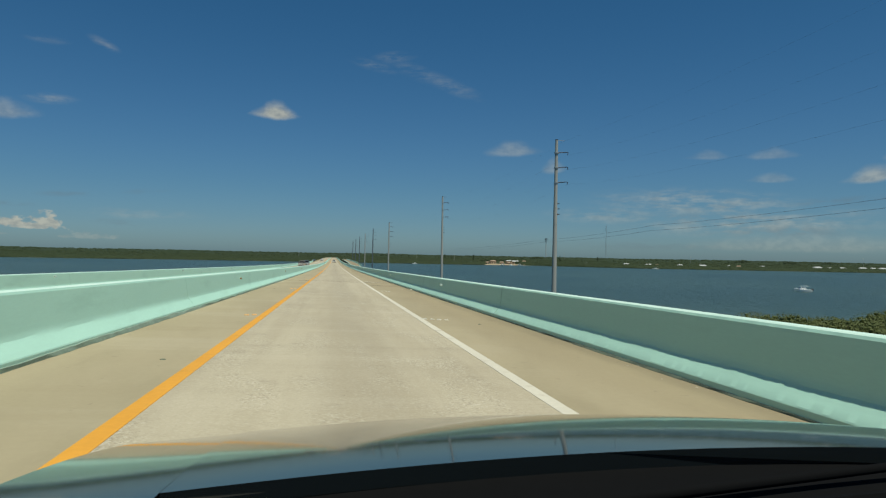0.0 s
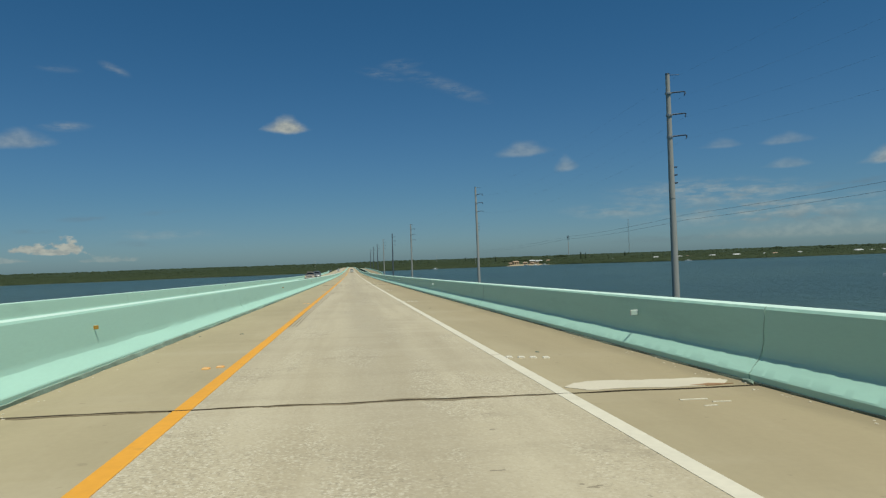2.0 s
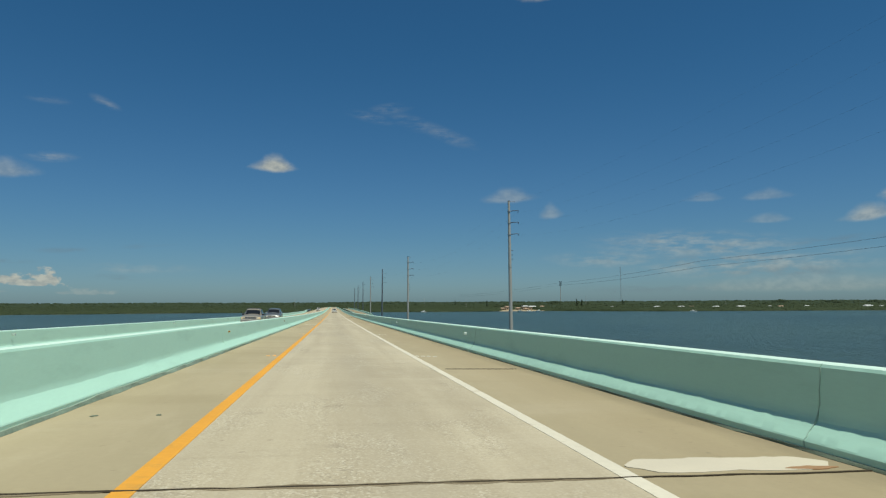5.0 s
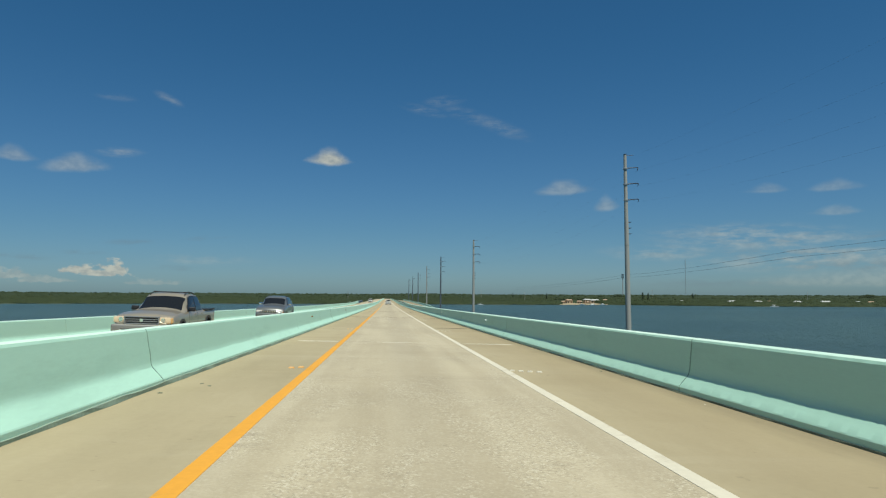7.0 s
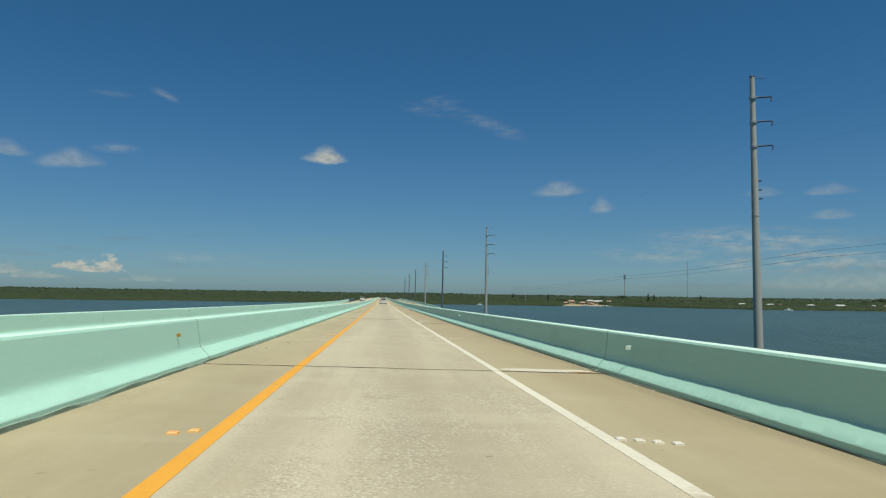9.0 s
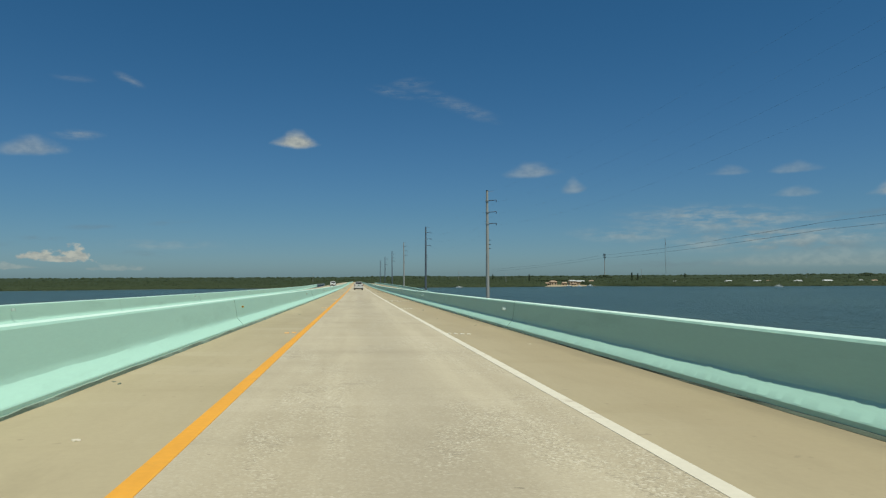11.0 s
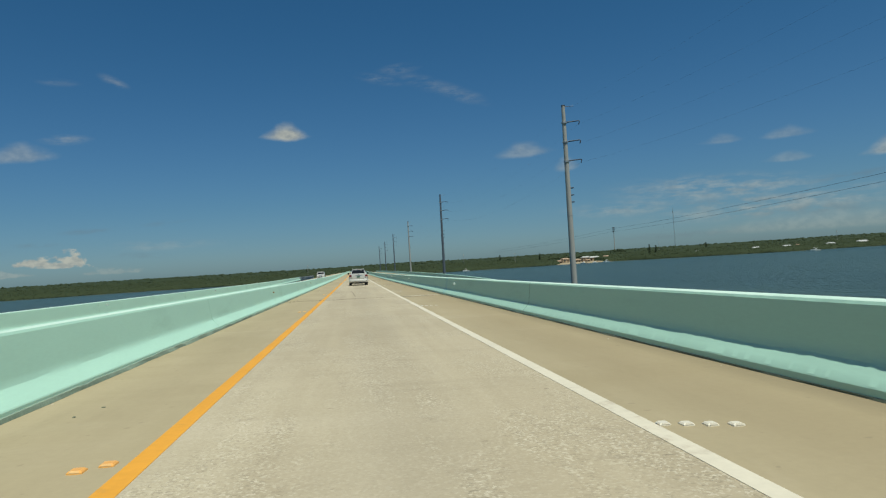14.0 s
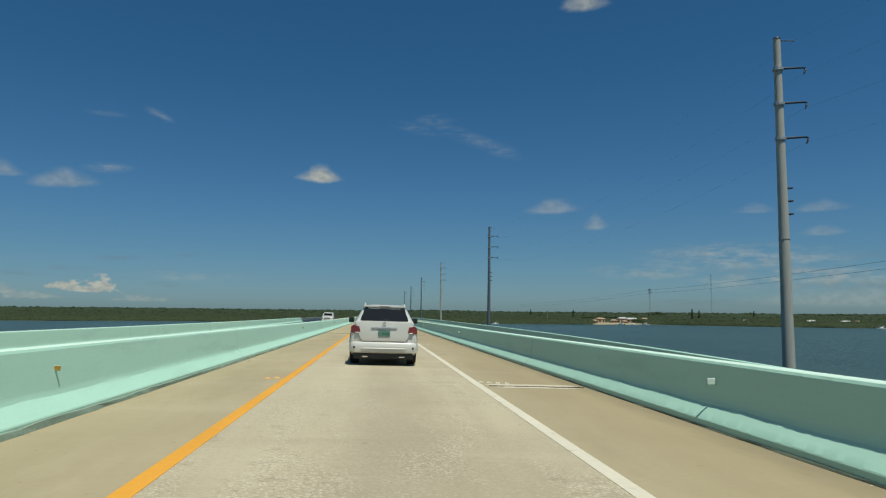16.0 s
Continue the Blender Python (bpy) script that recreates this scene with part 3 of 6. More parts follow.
woods("hammock_trees", back, M["far_leaf_dark"], "darker green trees behind the shore mangroves", under=canopy([x * 7 - 4600 for x in range(1315)], DEPTHS[::2], lambda x, d: belt_height(x, d) - 0.4))

# ================= the bridge =================
S0, S1 = -70.0, 1135.0
bridge = tagged(new("bridge_deck", finish("bridge_deck", sweep([(-12.42, 0), (CROWN, 0), (4.42, 0), (4.42, -0.35), (3.6, -0.45), (3.2, -1.7), (-11.2, -1.7), (-11.6, -0.45), (-12.42, -0.35)], S0, S1, 12), M["shoulder"])), "tan concrete bridge deck with wide shoulders", "bridge", kind="structure")
road = tagged(new("road", finish("road", sweep([(-1.80, 0.004), (1.80, 0.004), (1.80, 0.0), (-1.80, 0.0)], S0, S1, 12), M["lane"])), "pale grooved concrete driving lane", "road", kind="structure")
tagged(new("road", finish("road", sweep([(-9.75, 0.004), (-6.1, 0.004), (-6.1, 0.0), (-9.75, 0.0)], S0, S1, 12), M["lane"])), "pale concrete lane beyond the median", "road", kind="structure")


def stripe(name, x0, x1, mat, label):
    return tagged(new(name, finish(name, sweep([(x0, 0.008), (x1, 0.008), (x1, 0.0), (x0, 0.0)], S0, S1, 12), mat)), label, "road marking", kind="structure")


stripe("trim_orange_line", -1.91, -1.75, M["orange"], "solid orange line along the median shoulder")
stripe("trim_white_line", 1.755, 1.905, M["white_line"], "solid white edge line")
stripe("trim_orange_line", -6.15, -5.99, M["orange"], "solid orange line along the median shoulder")
stripe("trim_white_line", -9.86, -9.70, M["white_line"], "solid white edge line")

# gutter dirt along the foot of the barriers, the lip's shade painted in with it
for x, side in ((3.94, -1), (-3.59, 1), (-4.31, -1), (-11.84, 1)):
    rings, s = [], S0
    while s < (420 if x > -5 else 300):
        near = noise.noise(Vector((s * 0.16, x, 1)))
        wdt = max(0.004, 0.018 + 0.040 * near + 0.030 * noise.noise(Vector((s * 1.3, x, 5))) + 0.018 * noise.noise(Vector((s * 4.7, x, 9))))
        top = max(0.012, 0.060 + 0.030 * near + 0.022 * noise.noise(Vector((s * 0.9, x, 8))) + 0.014 * noise.noise(Vector((s * 4.1, x, 3))))
        z = road_z(s)
        top *= 0.5 if x > 0 else 1.15
        wdt *= 0.7
        rings.append([(x - side * 0.03, s, z + fall(x)), (x - side * 0.03, s, z + fall(x) + top), (x + side * 0.006, s, z + fall(x) + top * 0.8), (x + side * wdt, s, z + fall(x + side * wdt) + 0.005), (x + side * wdt, s, z + fall(x) - 0.01)])
        s += 0.16 if s < 80 else 0.3
    tagged(new("gutter_dirt", finish("gutter_dirt", loft(bmesh.new(), rings), M["moss_and_shade"] if x > 0 else M["foot_stain"])), "dark mossy dirt and painted shade along the barrier's foot", "dirt", kind="stuff")

# safety barriers: one segment built once for each kind
SEG = 15.8
FACE = [(0.0, 0.0), (0.0, 0.088), (0.008, 0.104), (0.074, 0.178), (0.132, 0.240), (0.155, 0.272), (0.168, 0.308), (0.177, 0.352), (0.184, 0.41), (0.218, 0.770), (0.236, 0.800), (0.262, 0.81)]
SIDE = FACE + [(0.405, 0.81), (0.42, 0.795), (0.42, -0.2), (0.0, -0.2)]
# the median and the far barrier lean back a little more
LEAN = FACE[:-3] + [(0.246, 0.770), (0.262, 0.800), (0.284, 0.81)]
FAR_SIDE = LEAN + [(0.405, 0.81), (0.42, 0.795), (0.42, -0.2), (0.0, -0.2)]
DOUBLE = LEAN + [(0.70 - x, z) for x, z in LEAN[::-1]] + [(0.70, -0.2), (0.0, -0.2)]


def barrier_mesh(name, profile, mirror, n=72):
    rings = []
    for i in range(n + 1):
        y = 0.004 + (SEG - 0.008) * i / n
        ring = []
        for k, (x, z) in enumerate(profile):
            q = y * 4.55
            wob = 0.0
            if 4 <= k <= 8:
                wob = 0.010 * noise.noise(Vector((q * 0.20, k * 0.25, 2.2))) + 0.008 * noise.noise(Vector((q * 0.68, k * 0.3, 6.2))) + 0.006 * noise.noise(Vector((q * 1.7, k * 0.3, 9.2)))
            if n > 100 and 2 <= k <= 12:
                # coarse trowelled surface
                x += (0.0040 if k > 8 else 0.0012) * noise.noise(Vector((y * 9.0, z * 14, 3.1))) + (0.0034 if k > 8 else 0.0010) * noise.noise(Vector((y * 21.0, z * 25, 7.7)))
            ring.append(((-x if mirror else x), y, z + wob))
        rings.append(ring)
    me = finish(name, loft(bmesh.new(), rings), M["teal"], 15)
    # upward faces at the top take the paler teal, a painted highlight
    me.materials.append(M["top_highlight_teal"])
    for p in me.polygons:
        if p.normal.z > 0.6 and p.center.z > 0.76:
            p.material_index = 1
    return me


# where the segments meet, by number from the first one ahead
MEET = [(-5, -60.5), (0, 17.5), (2, 48.5), (4, 79.4), (8, 142.3), (9, 158.0), (12, 204.9), (15, 254.3), (16, 270.0), (17, 287.2), (18, 303.3), (20, 335.2), (70, 1130.0)]


def meet(n):
    for (n0, s0), (n1, s1) in zip(MEET, MEET[1:]):
        if n <= n1:
            return s0 + (s1 - s0) * (n - n0) / (n1 - n0)
    return MEET[-1][1]


def barrier_row(label, x0, mirror, mesh, s_to, shift=None, close=None):
    row = tagged(new("wall_barrier"), label, "barrier", kind="structure")
    n = -5
    while meet(n) < s_to:
        s, e = meet(n), meet(n + 1)
        seg = new("barrier_segment", close if close and -1 <= n <= 25 else mesh)
        seg.parent = row
        dx0 = shift(s) if shift else 0.0
        dx1 = shift(e) if shift else 0.0
        xx = x0 + dx0
        seg.matrix_basis = pose(xx, s, road_z(s) + fall(max(min(xx, 4.2), -12.2)), math.degrees(math.atan2(road_z(e) - road_z(s), e - s)), 0, math.degrees(math.atan2(-(dx1 - dx0), e - s))) @ Matrix.Diagonal((1, (e - s) / SEG, 1, 1))
        n += 1
    return row


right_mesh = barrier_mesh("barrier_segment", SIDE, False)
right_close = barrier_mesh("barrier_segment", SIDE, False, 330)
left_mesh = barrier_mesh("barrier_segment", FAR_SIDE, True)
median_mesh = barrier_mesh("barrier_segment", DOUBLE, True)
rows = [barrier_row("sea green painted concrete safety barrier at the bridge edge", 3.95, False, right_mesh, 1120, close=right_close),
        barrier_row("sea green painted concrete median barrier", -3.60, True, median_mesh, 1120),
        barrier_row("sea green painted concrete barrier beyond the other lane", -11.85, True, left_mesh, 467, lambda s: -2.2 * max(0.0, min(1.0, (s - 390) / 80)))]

# dark jagged cracks where the barrier segments meet
def crack_mesh(face, side, seed, width, mat):
    line = []
    for (xa, za), (xb, zb) in zip(face, face[1:]):
        n = max(1, round(math.hypot(xb - xa, zb - za) / 0.035))
        line += [(xa + (xb - xa) * i / n, za + (zb - za) * i / n) for i in range(n)]
    rings = []
    for k, (x, z) in enumerate(line):
        o = 0.020 * noise.noise(Vector((k * 0.22, seed, 1))) + 0.010 * noise.noise(Vector((k * 0.9, seed, 4)))
        hw = max(0.003, width + 0.9 * width * noise.noise(Vector((k * 0.35, seed, 7))))
        e = side * (x - 0.004)
        rings.append([(e, o - hw, z + 0.002), (e, o + hw, z + 0.002), (side * (x + 0.02), o + hw, z - 0.01), (side * (x + 0.02), o - hw, z - 0.01)])
    return finish("joint_crack", loft(bmesh.new(), rings), mat)


for row, x0, sides in ((rows[0], 3.95, (1,)), (rows[1], -3.60, (-1,)), (rows[1], -4.30, (1,)), (rows[2], -11.85, (-1,))):
    plain = M["dull_crack"] if x0 > 0 else M["faint_crack"]
    meshes = [crack_mesh(FACE if x0 > 0 else LEAN, sides[0], k * 3.7 + x0, 0.005, plain) for k in range(4)] + [crack_mesh(FACE if x0 > 0 else LEAN, sides[0], 5.1 + x0, 0.010, M["crack"])]
    for k in range(0, 25):
        s = meet(k)
        dark = k in (9, 11, 12, 15, 17) or (x0 > 0 and k == 20)
        if x0 == -3.60 and not dark:
            continue
        cr = new("joint_crack", meshes[4 if dark else (k * 7) % 4])
        cr.parent = row
        cr.matrix_basis = pose(x0, s, road_z(s) + fall(x0))

# a strip of fresher, bluer paint beside one joint of the edge barrier
rings = []
for i in range(9):
    y = -0.64 + 0.62 * i / 8
    skin_out = [(x - 0.004, z + 0.003) for x, z in FACE[2:]]
    rings.append([(x, y + 0.03 * noise.noise(Vector((z * 3, i * 0.1, 2))), z) for x, z in skin_out] + [(x + 0.012, y, z - 0.004) for x, z in skin_out[::-1]])
touch = new("repainted_strip", finish("repainted_strip", loft(bmesh.new(), rings), M["blue_teal"], 15))
touch.parent = rows[0]
touch.matrix_basis = pose(3.95, 335.2, road_z(335.2) + fall(3.95))

# piers down to the water
pier = thing("bridge_pier", "grey concrete bridge pier standing in the bay", "bridge pier", "piers under the bridge")
part("pier_cap", boxes((-11.0, 3.0, -0.9, 0.9, -3.1, -1.75), bevel=0.08), M["deck"], pier)
for x in (-9.0, -4.0, 1.0):
    part("column", tube(bmesh.new(), (x, 0, -3.1), (x, 0, -17.0), 0.62, 0.62, 16), M["deck"], pier, smooth_angle=40)
for i in range(38):
    s = -54 + 31.6 * i
    m = pose(0, s, road_z(s))
    if i == 0:
        pier.matrix_basis = m
    else:
        copy_thing(pier, m)

# the ramp that leaves beside the main deck
def ramp_z(s):
    return road_z(s) - 0.53 - 1.1 * math.exp(-(s - 352) / 35.0)


def ramp_sweep(profile, s0, s1, step=8):
    n = round((s1 - s0) / step)
    return loft(bmesh.new(), [[(x, s0 + (s1 - s0) * i / n, ramp_z(s0 + (s1 - s0) * i / n) + z) for x, z in profile] for i in range(n + 1)])


ramp = tagged(new("ramp_deck", finish("ramp_deck", ramp_sweep([(9.0, 0), (14.4, -0.08), (14.4, -0.5), (13.6, -1.4), (9.8, -1.4), (9.0, -0.5)], 352, 760), M["shoulder"])), "concrete deck of the lower side ramp", "ramp", kind="structure")
tagged(new("wall_ramp_parapet", finish("wall_ramp_parapet", ramp_sweep([(14.0 + x, z - 0.08) for x, z in SIDE], 352, 760), M["teal"], 24)), "sea green parapet of the lower side ramp", "barrier", kind="structure")
tagged(new("wall_ramp_parapet", finish("wall_ramp_parapet", ramp_sweep([(9.4, -0.1), (9.4, 0.16), (9.38, 0.18), (9.12, 0.18), (9.10, 0.16), (9.10, -0.1)], 366, 760), M["teal"], 24)), "low sea green kerb of the side ramp", "kerb", kind="structure")
ramp_pier = thing("ramp_pier", "grey concrete pier under the side ramp", "bridge pier", "piers under the ramp")
part("pier_cap", boxes((9.6, 13.8, -0.8, 0.8, -2.4, -1.42), bevel=0.08), M["deck"], ramp_pier)
part("column", tube(bmesh.new(), (11.7, 0, -2.4), (11.7, 0, -16), 0.7, 0.7, 16), M["deck"], ramp_pier, smooth_angle=40)
for i in range(13):
    s = 355 + 31.6 * i
    if i == 0:
        ramp_pier.matrix_basis = pose(0, s, ramp_z(s))
    else:
        copy_thing(ramp_pier, pose(0, s, ramp_z(s)))

# guard rail past the end of the far barrier
rail = thing("guard_rail", "grey steel guard rail past the barrier's end", "guard rail")
for i in range(40):
    s = 469 + i * 1.9
    part("post", boxes((-14.7, -14.55, s, s + 0.1, road_z(s) - 0.6, road_z(s) + 0.55)), M["galv"], rail)
part("rail", loft(bmesh.new(), [[(-14.5 + dx, s, road_z(s) + dz) for dx, dz in ((0, 0.20), (0.06, 0.26), (0, 0.34), (0.06, 0.46), (0, 0.54), (-0.05, 0.54), (-0.05, 0.20))] for s in range(468, 546, 6)]), M["galv"], rail)

# ================= small things on the deck =================
def on_deck(x, s, dz=0.0, turn=0.0):
    """A pose on the deck that follows its slope and crossfall."""
    return pose(x, s, road_z(s) + fall(x) + dz, math.degrees(math.atan(road_slope(s))), 0, turn) @ pose(0, 0, 0, 0, 1.15 if x > CROWN else -1.7, 0)


def button(name, mat, lens, label, group, k=1.0):
    """A low road stud with sloping sides and a lens."""
    t = thing(name, label, "road stud", group)
    bm = bmesh.new()
    loft(bm, [[(sx * a * k, sy * a * k, z) for sx, sy in ((-1, -1), (-0.6, -1.15), (0.6, -1.15), (1, -1), (1, 1), (0.6, 1.15), (-0.6, 1.15), (-1, 1))] for a, z in ((0.054, 0.0), (0.052, 0.010), (0.038, 0.021))])
    part("stud", bm, mat, t)
    bm = bmesh.new()
    loft(bm, [[(sx * k, y * k, z + dz) for sx, y, z in ((-0.036, -0.0605, 0.0095), (0.036, -0.0605, 0.0095), (0.030, -0.046, 0.020), (-0.030, -0.046, 0.020))] for dz in (-0.004, 0.0025)])
    part("lens", bm, lens, t, "pale lens facing the traffic")
    return t


white_stud = button("road_stud", M["button_white"], M["stud_lens"], "white ceramic road stud on the shoulder", "white studs across the shoulder", 0.85)
amber_stud = button("road_stud", M["button_amber"], M["stud_lens_amber"], "amber road stud beside the orange line", "amber studs by the orange line", 0.95)
first_w = first_a = True
for k in range(-2, 23):
    s = 14.62 + 18.29 * k + {0: 1.65, 3: 0.7, 10: 0.6}.get(k, 0.0)
    for j, x in enumerate((1.96, 2.12, 2.28, 2.45)):
        m = on_deck(x, s - 0.06 * j + 0.05 * noise.noise(Vector((k, j, 0))))
        if first_w:
            white_stud.matrix_basis, first_w = m, False
        else:
            copy_thing(white_stud, m)
    for j, x in enumerate((-2.045, -2.205)):
        m = on_deck(x, s + 0.06 - 0.12 * j, 0.0, 4 * noise.noise(Vector((k, j, 4))))
        if first_a:
            amber_stud.matrix_basis, first_a = m, False
        else:
            copy_thing(amber_stud, m)

# expansion joints across the deck, with pale repairs on the shoulder
def deck_strip(name, s0, s1, x0, x1, top, mat, label, category, wave=0.0, rag=0.0, ends=0.0):
    """A thin slab across the deck; rag roughens both long edges, ends tapers it out."""
    n = max(2, round((x1 - x0) / 0.09))
    rings = []
    for i in range(n + 1):
        x = x0 + (x1 - x0) * i / n
        o = wave * noise.noise(Vector((x * 1.7, s0, 0)))
        f = 1.0 if not ends else min(1.0, 0.12 + (x - x0) / ends, 0.12 + (x1 - x) / ends)
        mid, half = (s0 + s1) / 2 + o, (s1 - s0) / 2 * f
        a = mid - max(0.004, half + rag * (noise.noise(Vector((x * 2.3, s0, 3))) + 0.6 * noise.noise(Vector((x * 9.1, s0, 5)))))
        b = mid + max(0.004, half + rag * (noise.noise(Vector((x * 2.3, s0, 13))) + 0.6 * noise.noise(Vector((x * 9.1, s0, 15)))))
        rings.append([(x, a, road_z(a) + fall(x) + top), (x, b, road_z(b) + fall(x) + top), (x, b, road_z(b) + fall(x) - 0.02), (x, a, road_z(a) + fall(x) - 0.02)])
    return tagged(new(name, finish(name, loft(bmesh.new(), rings), mat)), label, category, kind="structure")


JOINTS = [(-18, 1), (48.3, 1), (110, 1), (204.4, 1), (237, 1), (286.0, 3), (334.7, 1), (361.4, 2), (395, 1)]
for s, kind in JOINTS:
    if kind == 1:
        deck_strip("trim_deck_joint", s - 0.014, s + 0.014, -3.58, 3.93, 0.0095, M["joint"], "dark worn expansion joint across the deck", "joint", 0.03, 0.022)
        deck_strip("trim_deck_joint", s - 0.020, s + 0.020, -11.8, -4.33, 0.0095, M["joint"], "dark worn expansion joint across the deck", "joint", 0.03, 0.022)
        deck_strip("trim_joint_stain", s - 0.05, s + 0.04, -3.4, -1.95, 0.0065, M["stain"], "brown stain along the joint", "stain", 0.05, 0.05, 0.4)
        deck_strip("trim_joint_stain", s - 0.05, s + 0.05, -1.6, 1.70, 0.0070, M["stain"], "brown stain along the joint", "stain", 0.05, 0.07, 0.5)
        deck_strip("trim_rust", s + 0.10, s + 0.24, 3.25, 3.75, 0.0080, M["rust"], "rusty edge of the repair", "stain", 0.03, 0.05, 0.3)
    else:
        deck_strip("trim_deck_joint", s + 0.02, s + 0.10, 2.02, 3.88, 0.0095, M["joint"], "dark slot across the shoulder", "joint", 0.02, 0.012, 0.10)
        if kind == 3:
            deck_strip("trim_deck_joint", s - 0.03, s + 0.22, 2.04, 3.80, 0.0115, M["joint"], "dark slot across the shoulder", "joint", 0.01, 0.006, 0.05)
            deck_strip("trim_repair", s - 0.42, s + 1.05, 1.96, 3.86, 0.0055, M["haze_patch"], "thin wash of cement round the repair", "repair", 0.05, 0.08, 0.25)
            deck_strip("trim_repair", s + 0.38, s + 0.80, 1.99, 3.62, 0.0085, M["fresh"], "pale concrete repair on the shoulder", "repair", 0.04, 0.05, 0.25)
        deck_strip("trim_repair", s - 0.22, s - 0.03, 1.98, 3.75, 0.007, M["patch"], "pale concrete repair on the shoulder", "repair", 0.04, 0.06, 0.35)
    deck_strip("trim_repair", s + 0.12, s + (0.60 if kind == 1 else 0.42), 1.95, 3.80, 0.007, M["patch"], "pale concrete repair on the shoulder", "repair", 0.05, 0.06, 0.22)
deck_strip("trim_repair", 169.45, 169.60, -3.2, -1.95, 0.007, M["fresh"], "white mortar strip across the shoulder", "repair", 0.02, 0.02, 0.15)
deck_strip("trim_repair", 169.45, 169.53, -0.7, 0.8, 0.0075, M["fresh"], "thin white mortar strip across the lane", "repair", 0.02, 0.02, 0.3)
deck_strip("trim_repair", 169.40, 169.54, 1.95, 3.60, 0.007, M["fresh"], "white mortar strip across the shoulder", "repair", 0.02, 0.02, 0.15)
for s in (41.5, 182.7, 120.0, 232.0):
    deck_strip("trim_drain_slot", s - 0.05, s + 0.05, 2.05, 3.7, 0.0085, M["joint"], "dark drain slot across the shoulder", "drain", 0.01, 0.015, 0.1)
# chalk strokes beside the first repair
for x0, x1, s in ((2.78, 3.05, 47.75), (2.86, 2.98, 47.45), (3.02, 3.20, 47.60)):
    deck_strip("trim_chalk_stroke", s - 0.015, s + 0.015, x0, x1, 0.0065, M["white_line"], "short white chalk stroke on the shoulder", "chalk mark", 0.05, 0.005)
# a pale broken piece at the foot of the barrier
bm = bmesh.new()
bmesh.ops.create_icosphere(bm, subdivisions=2, radius=1.0)
for v in bm.verts:
    v.co = Vector((v.co.x * 0.05, v.co.y * 0.09, v.co.z * 0.035)) * (1 + 0.5 * noise.noise(v.co * 1.7))
ob = new("concrete_lump", finish("concrete_lump", bm, M["fresh"]))
ob.matrix_basis = on_deck(3.84, 35.66, 0.02)
tagged(ob, "small white broken piece at the barrier's foot", "rubble")
# a broken lump of concrete at the barrier's foot
for s, x in ((48.45, 3.91), (204.8, 3.91), (287.1, 3.92), (335.1, 3.91), (287.1, -3.58)):
    bm = bmesh.new()
    bmesh.ops.create_icosphere(bm, subdivisions=2, radius=1.0)
    for v in bm.verts:
        v.co = Vector((v.co.x * 0.03, v.co.y * 0.10, v.co.z * 0.028)) * (1 + 0.6 * noise.noise(v.co * 1.9 + Vector((s, 0, 0))))
    ob = new("concrete_lump", finish("concrete_lump", bm, M["foot_stain"]))
    ob.matrix_basis = on_deck(x, s, 0.02)
    tagged(ob, "grey-green broken concrete lump at the barrier's foot", "rubble", "broken lumps")

# three curved tyre streaks
for k, off in enumerate((0.0, 0.08, 0.16)):
    rings = []
    for i in range(27):
        s = 58.0 + i * 1.02
        f = i / 26
        x = -1.74 + off + 0.13 * f * f + 0.24 * max(0, f - 0.6) ** 2 * (1 + k) + 0.02 * noise.noise(Vector((s * 0.4, k, 3)))
        hw = 0.009 + 0.007 * noise.noise(Vector((s * 0.8, k, 7)))
        z = road_z(s) + fall(x)
        rings.append([(x - hw, s, z + 0.0085), (x + hw, s, z + 0.0085), (x + hw, s, z), (x - hw, s, z)])
    tagged(new("skid_mark", finish("skid_mark", loft(bmesh.new(), rings), M["skid"])), "dark curved tyre streak beside the orange line", "skid mark", "three tyre streaks")
rings = []
for i in range(20):
    s = 337.7 + i * 0.6
    x = -0.42 - 0.024 * (s - 342.6) + 0.008 * noise.noise(Vector((s * 0.3, 1, 3)))
    rings.append([(x - 0.018, s, road_z(s) + fall(x) + 0.0085), (x + 0.018, s, road_z(s) + fall(x) + 0.0085), (x + 0.018, s, road_z(s) + fall(x)), (x - 0.018, s, road_z(s) + fall(x))])
tagged(new("tar_line", finish("tar_line", loft(bmesh.new(), rings), M["skid"])), "dark crack sealed along the lane", "road crack")

# bits of debris on the shoulders
random.seed(5)
for i in range(70):
    s = random.uniform(2, 385)
    x = random.choice((random.uniform(-3.4, -2.0), random.uniform(2.1, 3.8), random.uniform(-3.5, -2.6)))
    bm = bmesh.new()
    bmesh.ops.create_icosphere(bm, subdivisions=1, radius=1.0)
    kx, ky, kz = random.uniform(0.02, 0.07), random.uniform(0.015, 0.05), random.uniform(0.006, 0.014)
    for v in bm.verts:
        v.co = Vector((v.co.x * kx, v.co.y * ky, v.co.z * kz)) * (1 + 0.4 * noise.noise(v.co * 2 + Vector((i, 0, 0))))
    ob = new("debris", finish("debris", bm, M["moss_and_shade"] if i % 4 else M["patch"]))
    ob.matrix_basis = on_deck(x, s, 0.003, random.uniform(0, 180))
    tagged(ob, "small flat scrap of road debris", "debris", "scraps on the shoulder")

# pale crumbs of mortar swept against the barriers
random.seed(23)
crumb_v, crumb_f, at = [], [], 0
